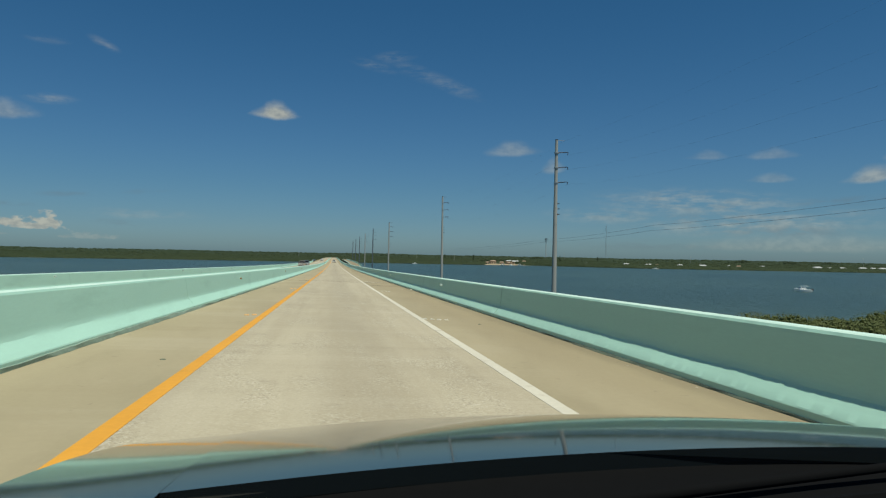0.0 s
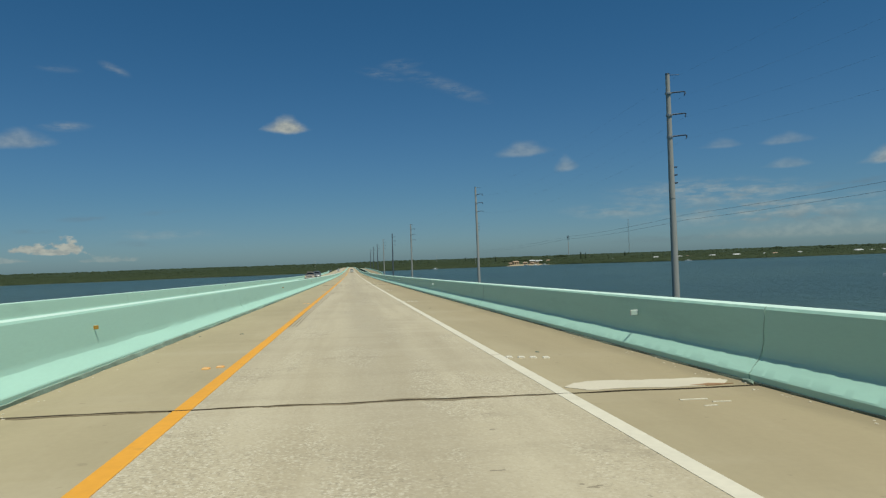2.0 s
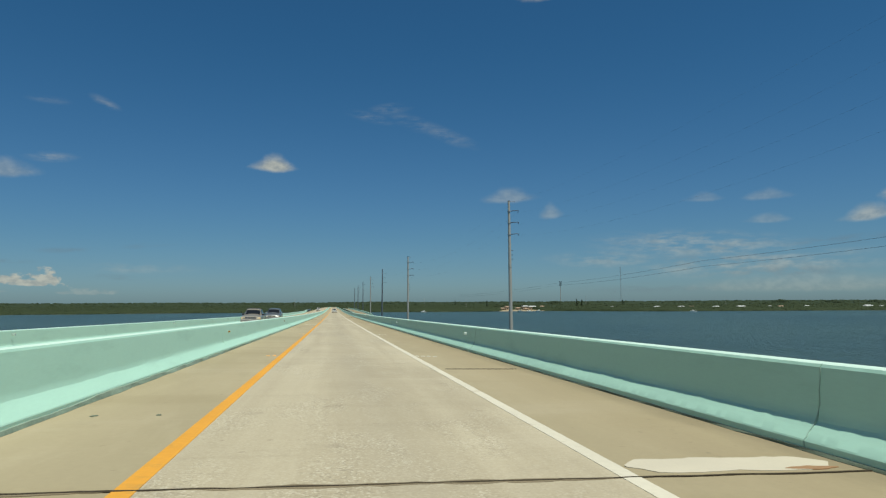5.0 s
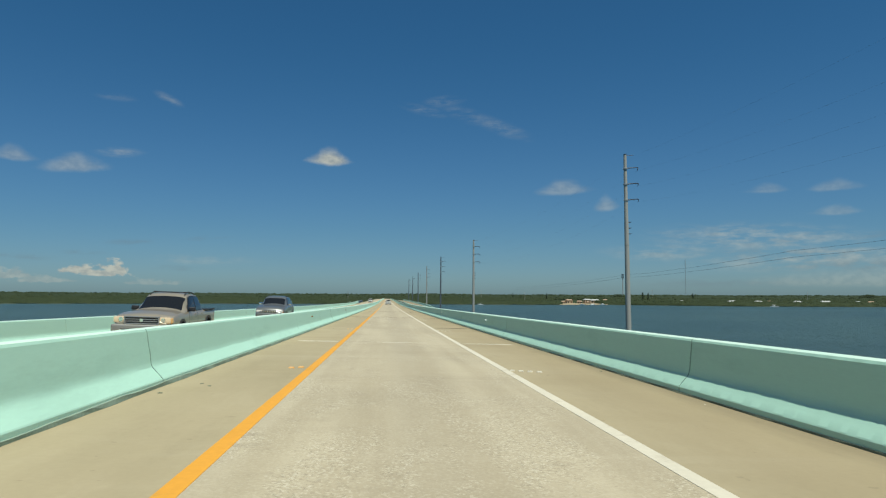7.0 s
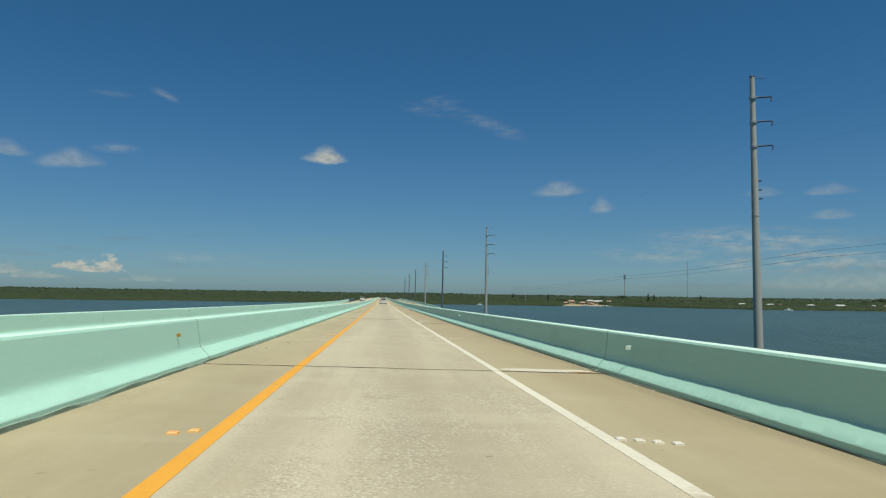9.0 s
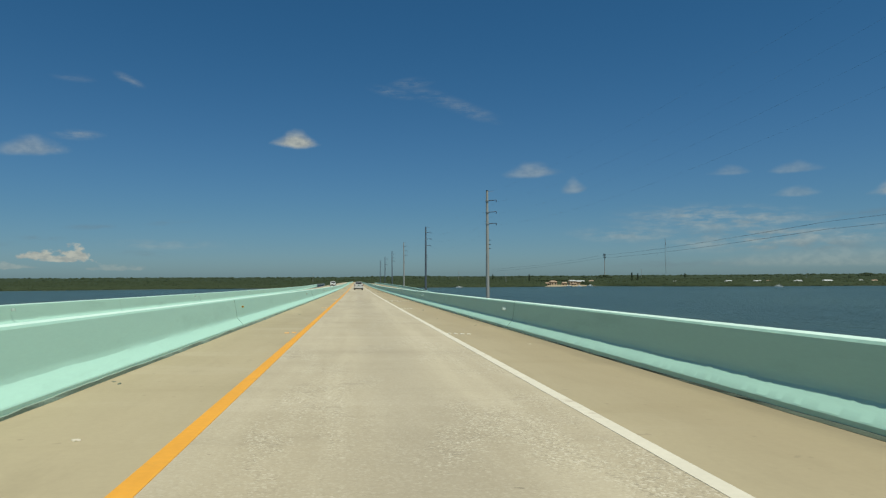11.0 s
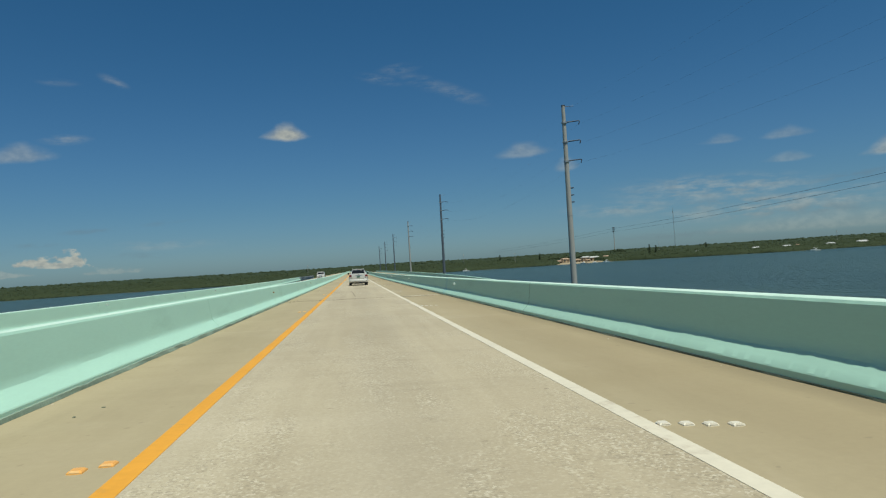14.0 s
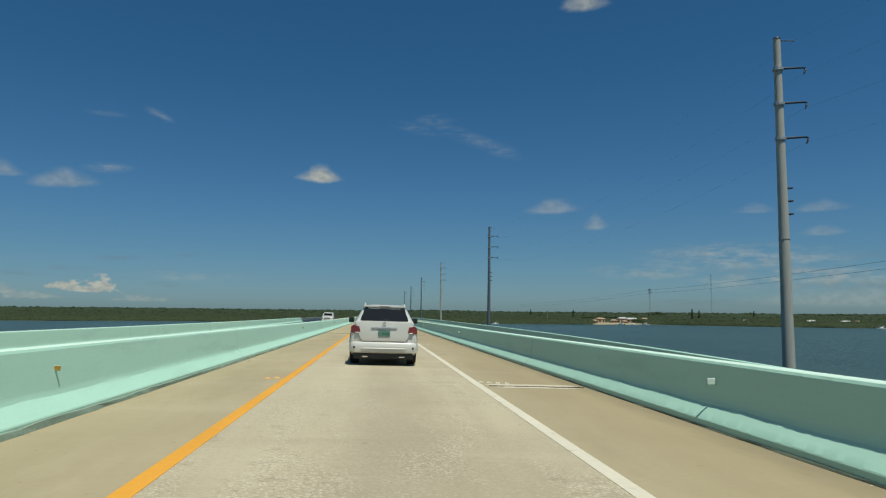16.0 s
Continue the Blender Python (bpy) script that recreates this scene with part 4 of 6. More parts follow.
for i in range(620):
    s = random.choice((random.uniform(2, 385), random.gauss(272, 9), random.gauss(286, 3), random.gauss(48, 4), random.gauss(205, 4)))
    right = random.random() < 0.6
    x = 3.93 - abs(random.gauss(0.06, 0.10)) if right else -3.58 + abs(random.gauss(0.06, 0.10))
    v, f = CLUMPS[i % 6]
    k = random.uniform(0.004, 0.012)
    z = road_z(s) + fall(x)
    crumb_v.append(np.stack([v[:, 0] * k * 1.4 + x, v[:, 1] * k * 1.8 + s, v[:, 2] * k * 0.6 + z + k * 0.3], 1))
    crumb_f.append(f + at)
    at += len(v)
me = bpy.data.meshes.new("mortar_crumbs")
me.from_pydata(np.concatenate(crumb_v).tolist(), [], np.concatenate(crumb_f).tolist())
me.materials.append(M["patch"])
tagged(new("mortar_crumbs", me), "pale mortar crumbs swept against the barrier's foot", "rubble", kind="stuff")

# reflector plates on the barriers
def plate(name, lens, label, group):
    t = thing(name, label, "reflector", group)
    part("backing", boxes((-0.006, 0.006, -0.058, 0.058, -0.042, 0.042), bevel=0.002), M["galv"] if lens is M["lens_white"] else M["teal_scuff"], t)
    part("reflector_face", boxes((-0.010, 0.010, -0.052, 0.052, -0.037, 0.037), bevel=0.003), lens, t)
    part("bracket", boxes((-0.008, 0.008, 0.0585, 0.064, -0.045, 0.045)), M["galv"], t)
    return t


pale = plate("barrier_reflector", M["lens_white"], "small pale reflector plate on the barrier face", "pale reflectors on the barrier")
amber = plate("barrier_reflector", M["lens_amber"], "small amber reflector plate on the median barrier", "amber reflectors on the median")
spots = [1.9 + 25.2 * k if k <= 6 else 153.1 + 25.55 * (k - 6) for k in range(-1, 20)]
for k, ds in ((3, -0.6), (9, -0.65), (12, 0.4), (15, -0.6)):
    spots[k] += ds
for i, s in enumerate(spots):
    for ob, x, z, turn in ((pale, 4.085, 0.56, 90), (amber, -3.778, 0.56, 90)):
        m = pose(x, s, road_z(s) + fall(x) + z, 0, 0, turn) @ Matrix.Diagonal((1, 0.8, 0.85, 1) if x < 0 else (1, 1, 1, 1))
        if i == 0:
            ob.matrix_basis = m
        else:
            copy_thing(ob, m)
    copy_thing(pale, pose(-11.95, s + 4, road_z(s) + fall(-12) + 0.62, 0, 0, 90))

# ================= power line =================
def utility_pole(label, shaft_mat):
    """Tall tapered pole: foot 0, top 37.6; three davit arms, post insulators below."""
    t = thing("utility_pole", label, "utility pole", "tall poles beside the bridge")
    H = 37.6
    bm = bmesh.new()
    sides = 12
    loft(bm, [[(r * math.cos(2 * math.pi * i / sides), r * math.sin(2 * math.pi * i / sides), z) for i in range(sides)] for r, z in ((0.56, -3), (0.54, 0), (0.46, 12), (0.37, 25), (0.27, H))])
    part("shaft", bm, shaft_mat, t, smooth_angle=40)
    part("cap", tube(bmesh.new(), (0, 0, H), (0, 0, H + 0.12), 0.30, 0.26, 12), M["steel"], t)
    part("ground_wire_bracket", tube(bmesh.new(), (0.2, 0, H - 0.1), (1.6, 0, H - 0.05), 0.05, 0.04, 6), M["steel"], t)
    for z in (H - 2.45, H - 5.35, H - 8.25):
        arm = part("arm", loft(bmesh.new(), [[(x, 0.11 * k * c, z + dz + 0.11 * k * d) for c, d in ((1, 0), (0.7, 0.7), (0, 1), (-0.7, 0.7), (-1, 0), (-0.7, -0.7), (0, -1), (0.7, -0.7))] for x, dz, k in ((0.2, -0.12, 1.0), (0.5, 0.0, 0.95), (2.2, 0.16, 0.75), (2.42, 0.10, 0.65))]), M["steel"], t, "dark steel davit arm", smooth_angle=50)
        part("insulator", tube(tube(tube(bmesh.new(), (2.42, 0, z + 0.08), (2.36, 0, z - 0.08), 0.05, 0.10, 8), (2.36, 0, z - 0.08), (2.32, 0, z - 0.22), 0.05, 0.09, 8), (2.32, 0, z - 0.22), (2.24, 0, z - 0.40), 0.05, 0.06, 8), M["steel"], arm, "short dark insulator")
        part("clamp", tube(bmesh.new(), (0, 0, z - 0.22), (0, 0, z + 0.02), 0.42, 0.42, 12), M["galv"], t)
    for z in (H - 12.35, H - 13.4, H - 14.45):
        part("post_insulator", tube(tube(bmesh.new(), (0.3, 0, z), (0.62, 0, z), 0.07, 0.10, 8), (0.62, 0, z), (0.90, 0, z + 0.02), 0.10, 0.05, 8), M["steel"], t, "short dark post insulator")
    part("band", tube(bmesh.new(), (0, 0, H - 16.5), (0, 0, H - 16.44), 0.425, 0.425, 12), shaft_mat, t)
    return t


POLES = [(40.0, -14.0, 24.6), (42.2, 125.4, 24.2), (42.7, 265.2, 25.0), (32.0, 398.7, 20.3), (29.9, 527.6, 21.2), (30.4, 667.2, 21.9), (30.2, 806, 21.9), (30.0, 945, 21.9), (30, 1084, 22.0)]
pole = utility_pole("tall grey concrete utility pole with three davit arms", M["pole"])
steel_pole = utility_pole("tall dark steel utility pole with three davit arms", M["pole_steel"])
for i, (x, y, top) in enumerate(POLES):
    m = pose(x, y, top - 37.6, 0.3 * math.sin(i * 2.1), 0.3 * math.cos(i * 1.7), 0)
    if i == 0:
        pole.matrix_basis = m
    elif i == 4:
        steel_pole.matrix_basis = m
    else:
        copy_thing(steel_pole if i > 5 else pole, m)


def wire(name, a, b, sag, r, label, group):
    a, b = Vector(a), Vector(b)
    n = 18
    rings = []
    for i in range(n + 1):
        f = i / n
        p = a.lerp(b, f) - Vector((0, 0, 4 * sag * f * (1 - f)))
        rings.append([(p.x + r * c, p.y, p.z + r * d) for c, d in ((1, 0), (-0.5, 0.87), (-0.5, -0.87))])
    return tagged(new(name, finish(name, loft(bmesh.new(), rings), M["cable"])), label, "cable", group)


for (x0, y0, t0), (x1, y1, t1) in zip(POLES, POLES[1:]):
    for dx, dz, sag in ((1.55, -0.1, 2.0), (2.25, -2.8, 3.0), (2.25, -5.7, 3.0), (2.25, -8.6, 3.0)):
        wire("power_cable", (x0 + dx, y0, t0 + dz), (x1 + dx, y1, t1 + dz), sag, 0.005, "thin grey overhead power cable", "cables of the tall poles")

# the line inland: monopole, guyed mast, two long cables
mono = thing("cell_tower", "thin grey monopole with antennas above the shore trees", "tower")
part("shaft", tube(bmesh.new(), (0, 0, -14), (0, 0, 47), 0.9, 0.5, 10), M["pole"], mono)
for z in (39.5, 43.0, 46.2):
    part("platform", tube(bmesh.new(), (0, 0, z - 0.12), (0, 0, z + 0.12), 2.4, 2.4, 10), M["steel"], mono)
    for k in range(6):
        a = k * math.pi / 3
        part("antenna", boxes((2.3 * math.cos(a) - 0.25, 2.3 * math.cos(a) + 0.25, 2.3 * math.sin(a) - 0.15, 2.3 * math.sin(a) + 0.15, z - 1.2, z + 1.2)), M["steel"], mono)
mono.matrix_basis = pose(501.7, 1543.1, 0)
mast = thing("radio_mast", "slender lattice radio mast far behind the shore", "mast")
bm = bmesh.new()
R = 1.2
corner = [(R * math.cos(a), R * math.sin(a)) for a in (0.5, 2.6, 4.7)]
for c in corner:
    tube(bm, (*c, -12), (*c, 100), 0.16, 0.16, 4)
for i in range(28):
    z = -12 + i * 4
    for k in range(3):
        tube(bm, (*corner[k], z), (*corner[(k + 1) % 3], z + 4), 0.09, 0.09, 3)
part("lattice", bm, M["galv"], mast)
for k in range(3):
    a = k * 2.094 + 0.3
    for z in (45, 92):
        part("guy_wire", tube(bmesh.new(), (0, 0, z), (70 * math.cos(a), 70 * math.sin(a), -12), 0.03, 0.03, 3), M["cable"], mast)
mast.matrix_basis = pose(796.1, 1880.7, 0)
for dz in (0.0, -5.5):
    wire("long_cable", (501.7, 1543.1, 45.0 + dz), (345, 690, 39.0 + dz), 3.0, 0.13, "long dark cable running to the far monopole", "cables above the shore")
    wire("long_cable", (501.7, 1543.1, 45.0 + dz), (378, 2100, 24.0 + dz), 4.0, 0.13, "long dark cable running to the far monopole", "cables above the shore")
    wire("long_cable", (345, 690, 39.0 + dz), (300, 150, 44.0 + dz), 3.0, 0.10, "long dark cable running to the far monopole", "cables above the shore")

# thin masts and poles along the far shore
random.seed(21)
for x, d, h in ((-60, 60, 20), (150, 90, 22), (210, 40, 19), (420, 120, 24), (620, 90, 22), (905, 70, 24), (1010, 60, 20)):
    ob = new("shore_pole", finish("shore_pole", tube(tube(bmesh.new(), (0, 0, -1), (0, 0, h), 0.28, 0.16, 6), (-1.2, 0, h - 1), (1.2, 0, h - 1), 0.1, 0.1, 4), M["pole"]))
    ob.matrix_basis = pose(x, shore_y(x) + d, WATER)
    tagged(ob, "thin grey pole above the shore trees", "utility pole", "thin poles on the far shore")

# tall dark pines
def pine():
    t = thing("pine_tree", "dark narrow pine above the shore trees", "tree", "narrow pines on the far shore")
    part("trunk", tube(bmesh.new(), (0, 0, -1), (0, 0, 19), 0.35, 0.06, 6), M["bark"], t)
    bm = bmesh.new()
    for i in range(16):
        z = 5 + i * 0.9
        r = 2.3 * (1 - i / 17) + 0.3
        for k in range(7):
            a = k * 0.9 + i
            rr = r * (0.75 + 0.35 * noise.noise(Vector((i, k, 1))))
            q = bmesh.ops.create_icosphere(bm, subdivisions=1, radius=0.55)["verts"]
            for v in q:
                v.co = Vector((v.co.x * 1.3 + 0.65 * rr * math.cos(a), v.co.y * 1.3 + 0.65 * rr * math.sin(a), v.co.z * 0.8 + z - 0.15 * rr))
    part("crown", bm, M["far_leaf_dark"], t)
    return t


pt = pine()
for i, (x, d, k) in enumerate(((395, 70, 1.0), (402, 74, 0.75), (470, 120, 0.7), (250, 60, 0.6), (205, 110, 0.7))):
    m = pose(x, shore_y(x) + d, WATER + 0.8 - (1 - k) * 6)
    if i == 0:
        pt.matrix_basis = m
    else:
        copy_thing(pt, m)

# houses and sheds on the shore
def house(label, wdt, dep, wall_h, roof_h, wall, roof, group="houses on the far shore"):
    t = thing("house", label, "house", group)
    part("wall", boxes((-wdt / 2, wdt / 2, -dep / 2, dep / 2, 0, wall_h)), wall, t)
    e = 0.6
    bm = bmesh.new()
    loft(bm, [[(-wdt / 2 - e, -dep / 2 - e, wall_h), (wdt / 2 + e, -dep / 2 - e, wall_h), (wdt / 2 + e, dep / 2 + e, wall_h), (-wdt / 2 - e, dep / 2 + e, wall_h)],
              [(-wdt / 2 - e, -dep / 2 - e, wall_h + 0.25), (wdt / 2 + e, -dep / 2 - e, wall_h + 0.25), (wdt / 2 + e, dep / 2 + e, wall_h + 0.25), (-wdt / 2 - e, dep / 2 + e, wall_h + 0.25)],
              [(-wdt / 2 + 1, -0.2, wall_h + roof_h), (wdt / 2 - 1, -0.2, wall_h + roof_h), (wdt / 2 - 1, 0.2, wall_h + roof_h), (-wdt / 2 + 1, 0.2, wall_h + roof_h)]])
    part("roof", bm, roof, t)
    n = max(2, int(wdt / 4))
    for i in range(n):
        x = -wdt / 2 + (i + 0.5) * wdt / n
        win = part("window", boxes((x - 0.8, x + 0.8, -dep / 2 - 0.06, -dep / 2 + 0.02, wall_h * 0.35, wall_h * 0.75)), M["glass"], t)
        part("sill", boxes((x - 0.9, x + 0.9, -dep / 2 - 0.15, -dep / 2 - 0.062, wall_h * 0.35 - 0.15, wall_h * 0.35)), wall, win)
    return t


random.seed(8)
HOUSES = [(272, 60, 10, 4.0, "t", "t"), (287, 84, 16, 6.5, "t", "t"), (301, 66, 12, 4.4, "t", "t"), (318, 84, 16, 7.4, "t", "w"), (331, 74, 20, 6.4, "t", "w"), (346, 82, 12, 7.0, "t", "t"), (312, 52, 8, 3.2, "t", "t"),
          (432, 85, 12, 6, "w", "w"), (520, 72, 16, 6, "w", "w"), (536, 78, 10, 6.4, "t", "t"), (612, 70, 20, 6, "w", "w"), (662, 82, 9, 6.5, "w", "w"), (676, 74, 12, 6.2, "t", "t"),
          (803, 70, 22, 6.5, "w", "w"), (826, 76, 12, 6, "t", "w"), (848, 70, 14, 6.5, "w", "w"), (880, 72, 16, 7, "w", "w"), (900, 78, 12, 7, "t", "w"), (914, 70, 20, 6.6, "w", "w"), (575, 74, 14, 6.2, "t", "w"), (484, 76, 14, 6.4, "w", "w"), (716, 74, 12, 6.6, "w", "w"), (958, 72, 14, 6.4, "w", "w"), (934, 75, 9, 6, "t", "w"), (1024, 70, 18, 6, "w", "w")]
for x, d, wdt, hh, wl, rf in HOUSES:
    h = house("low %s house with a %s roof among the shore trees" % ("white" if wl == "w" else "tan", "white" if rf == "w" else "red clay"), wdt * 0.62, 7, hh * (0.84 if x > 400 else 0.85), 0.8 + wdt * 0.07, M["wall_white"] if wl == "w" else M["wall_tan"], M["roof_white"] if rf == "w" else M["roof_tile"])
    h.matrix_basis = pose(x, shore_y(x) + d * (0.55 if x > 400 else 0.6), WATER + 0.6, 0, 0, random.uniform(-14, 14))
rings = [[(x, shore_y(x) - 4 + dd, WATER + hh) for x in range(256, 341, 5)] for dd, hh in ((-3, -0.5), (4, 0.8), (30, 1.6), (70, 1.7))]
tagged(new("sand_landing", finish("sand_landing", loft(bmesh.new(), rings, closed=False), M["sand"], 60)), "bare sandy landing between the mangroves", "beach", kind="structure")

# boats
def boat(label, length, group="boats on the bay"):
    t = thing("motor_boat", label, "boat", group)
    L, k = length, length / 8.0
    bm = bmesh.new()
    loft(bm, [[(-wt * k, y * L, zt * k), (-wt * 0.96 * k, y * L, (zt - 0.35) * k), (-wb * k, y * L, -0.3 * k), (0, y * L, -0.5 * k), (wb * k, y * L, -0.3 * k), (wt * 0.96 * k, y * L, (zt - 0.35) * k), (wt * k, y * L, zt * k), (wt * 0.9 * k, y * L, (zt + 0.02) * k), (0, y * L, (zt - 0.05) * k), (-wt * 0.9 * k, y * L, (zt + 0.02) * k)] for y, wt, wb, zt in ((-0.5, 1.2, 1.0, 0.9), (-0.1, 1.35, 1.1, 0.95), (0.2, 1.2, 0.8, 1.1), (0.4, 0.6, 0.3, 1.25), (0.5, 0.06, 0.03, 1.35))])
    part("hull", bm, M["boat_white"], t, smooth_angle=35)
    part("cabin", boxes((-0.85 * k, 0.85 * k, -0.12 * L, 0.18 * L, 0.9 * k, 1.9 * k), bevel=0.12 * k), M["boat_white"], t)
    part("windscreen", boxes((-0.87 * k, 0.87 * k, -0.02 * L, 0.185 * L, 1.45 * k, 1.72 * k), bevel=0.05 * k), M["glass"], t, "dark cabin window band")
    part("hard_top", boxes((-1.0 * k, 1.0 * k, -0.30 * L, 0.16 * L, 2.45 * k, 2.55 * k), bevel=0.03 * k), M["boat_white"], t)
    for x in (-0.85, 0.85):
        for y in (-0.27, 0.1):
            part("top_post", tube(bmesh.new(), (x * k, y * L, 0.9 * k), (x * k, y * L, 2.46 * k), 0.04 * k, 0.04 * k, 6), M["chrome"], t)
    for x in (-0.4, 0.4):
        part("outboard_motor", boxes(((x - 0.2) * k, (x + 0.2) * k, -0.58 * L, -0.50 * L, 0.2 * k, 1.35 * k), bevel=0.08 * k), M["black"], t)
    return t


for x, y, L, turn in ((233.2, 303.6, 8.6, 78), (482, 950, 9.5, 80), (130, 1078, 8.0, 95), (285, 1112, 7.5, 60), (300, 1112, 7.0, 100), (318, 1120, 8.0, 75)):
    b = boat("white motor boat with a hard top on the dark water", L)
    b.matrix_basis = pose(x, y, WATER + 0.1, 0, 0, turn)

# ================= mangrove island near the bridge =================
def mangrove(seed, h):
    t = thing("mangrove_tree", "bushy olive green mangrove standing in shallow water", "mangrove", "mangroves on the near islet")
    rnd = random.Random(seed)
    bm = bmesh.new()
    tube(bm, (0, 0, 0.5), (0.1, 0, h * 0.55), 0.16, 0.08, 6)
    for k in range(5):
        a = k * 1.26 + rnd.uniform(-0.3, 0.3)
        tube(bm, (0.9 * math.cos(a), 0.9 * math.sin(a), -1.2), (0.05, 0, 0.9), 0.05, 0.06, 4)
        tube(bm, (0.05, 0, h * (0.25 + 0.06 * k)), (h * 0.34 * math.cos(a + 0.5), h * 0.34 * math.sin(a + 0.5), h * (0.6 + 0.05 * k)), 0.08, 0.03, 5)
    part("trunk", bm, M["bark"], t, "grey trunk on arching prop roots")
    bm = bmesh.new()
    for k in range(120):
        a, r = rnd.uniform(0, 6.28), h * 0.62 * math.sqrt(rnd.random())
        z = h * (0.30 + 0.66 * rnd.random() * (1 - 0.5 * (r / (h * 0.62)) ** 2))
        q = bmesh.ops.create_icosphere(bm, subdivisions=1, radius=1.0)["verts"]
        sx, sz = rnd.uniform(0.22, 0.42), rnd.uniform(0.18, 0.34)
        for v in q:
            n_ = 1 + 0.7 * noise.noise(v.co * 2.3 + Vector((k, seed, 0)))
            v.co = Vector((v.co.x * sx * n_ + r * math.cos(a), v.co.y * sx * n_ + r * math.sin(a), v.co.z * sz * n_ + z))
    for k in range(900):
        a, r = rnd.uniform(0, 6.28), h * 0.70 * math.sqrt(rnd.random())
        z = h * (0.28 + 0.74 * rnd.random() * (1 - 0.5 * (r / (h * 0.70)) ** 2))
        c, d = Vector((r * math.cos(a), r * math.sin(a), z)), Vector((rnd.uniform(-1, 1), rnd.uniform(-1, 1), rnd.uniform(-0.4, 0.8))).normalized()
        e = d.orthogonal().normalized() * 0.10
        l = d * 0.28
        bm.faces.new([bm.verts.new(p) for p in (c, c + l * 0.5 + e, c + l, c + l * 0.5 - e)])
    part("crown", bm, M["leaf"], t)
    return t


kinds = [mangrove(i, hh) for i, hh in enumerate((5.2, 4.6, 5.8))]
random.seed(31)
placed = 0
while placed < 290:
    x, y = random.uniform(48, 150), random.uniform(50, 122)
    edge = noise.noise(Vector((x * 0.05, y * 0.05, 0))) * 14
    if ((x - 100) / 45) ** 2 + ((y - 86) / (30 + edge * 0.5)) ** 2 > 1:
        continue
    m = pose(x, y, WATER + random.uniform(-0.6, 0.2), 0, 0, random.uniform(0, 360))
    if placed < 3:
        kinds[placed].matrix_basis = m
    else:
        copy_thing(kinds[placed % 3], m)
    placed += 1
bm = bmesh.new()
rings = []
for r, z in ((1.06, -0.8), (0.9, 0.05), (0.5, 0.2)):
    rings.append([(100 + 48 * r * math.cos(a / 24 * 6.2832), 86 + 33 * r * math.sin(a / 24 * 6.2832), WATER + z) for a in range(24)])
loft(bm, rings)
tagged(new("ground_islet", finish("ground_islet", bm, M["land"], 60)), "low muddy islet under the mangroves", "islet", kind="structure")

# ================= vehicles =================
def rring(w, zb, zt, r, y, top_in=0.0):
    """Rounded cross-section of a car body at y."""
    pts = []
    for sx, sz in ((1, -1), (1, 1), (-1, 1), (-1, -1)):
        cx, cz = sx * (w - r - (top_in if sz > 0 else 0)), (zt - r) if sz > 0 else (zb + r)
        a0 = {(1, -1): -90, (1, 1): 0, (-1, 1): 90, (-1, -1): 180}[(sx, sz)]
        for k in range(4):
            a = radians(a0 + k * 30)
            pts.append((cx + r * math.cos(a), y, cz + r * math.sin(a)))
    return pts


def rrect(w, y0, y1, r, z, bow=0.0):
    """Rounded plan of a cabin at height z, from y0 (rear) to y1 (front)."""
    pts = []
    for sx, sy in ((1, -1), (1, 1), (-1, 1), (-1, -1)):
        cx, cy = sx * (w - r), (y1 - r) if sy > 0 else (y0 + r)
        a0 = {(1, -1): -90, (1, 1): 0, (-1, 1): 90, (-1, -1): 180}[(sx, sy)]
        for k in range(4):
            a = radians(a0 + k * 30)
            pts.append((cx + r * math.cos(a), cy + r * math.sin(a), z + bow * (1 - abs(cx) / w)))
    return pts


def wheel_at(t, x, y, r, wdt):
    side = 1 if x > 0 else -1
    wh = new("wheel")
    wh.parent = t
    wh.matrix_basis = pose(x, y, r)
    bm = bmesh.new()
    n = 24
    loft(bm, [[(side * xx, rr * math.cos(2 * math.pi * i / n), rr * math.sin(2 * math.pi * i / n)) for i in range(n)] for xx, rr in ((-wdt, r * 0.9), (-wdt * 0.9, r * 0.98), (-wdt * 0.5, r), (-wdt * 0.15, r * 0.98), (0, r * 0.90), (-0.01, r * 0.66))])
    me = finish("tyre", bm, M["tyre"], 40)
    ty = new("tyre", me)
    ty.parent = wh
    bm = bmesh.new()
    tube(bm, (side * -0.06, 0, 0), (side * -0.035, 0, 0), r * 0.66, r * 0.66, 24)
    tube(bm, (side * -0.04, 0, 0), (side * -0.005, 0, 0), r * 0.16, r * 0.12, 12)
    for k in range(5):
        a = k * 2 * math.pi / 5
        tube(bm, (side * -0.02, 0, 0), (side * -0.025, r * 0.64 * math.cos(a), r * 0.64 * math.sin(a)), r * 0.09, r * 0.06, 6)
    ri = new("rim", finish("rim", bm, M["rim"], 40))
    ri.parent = wh
    return wh


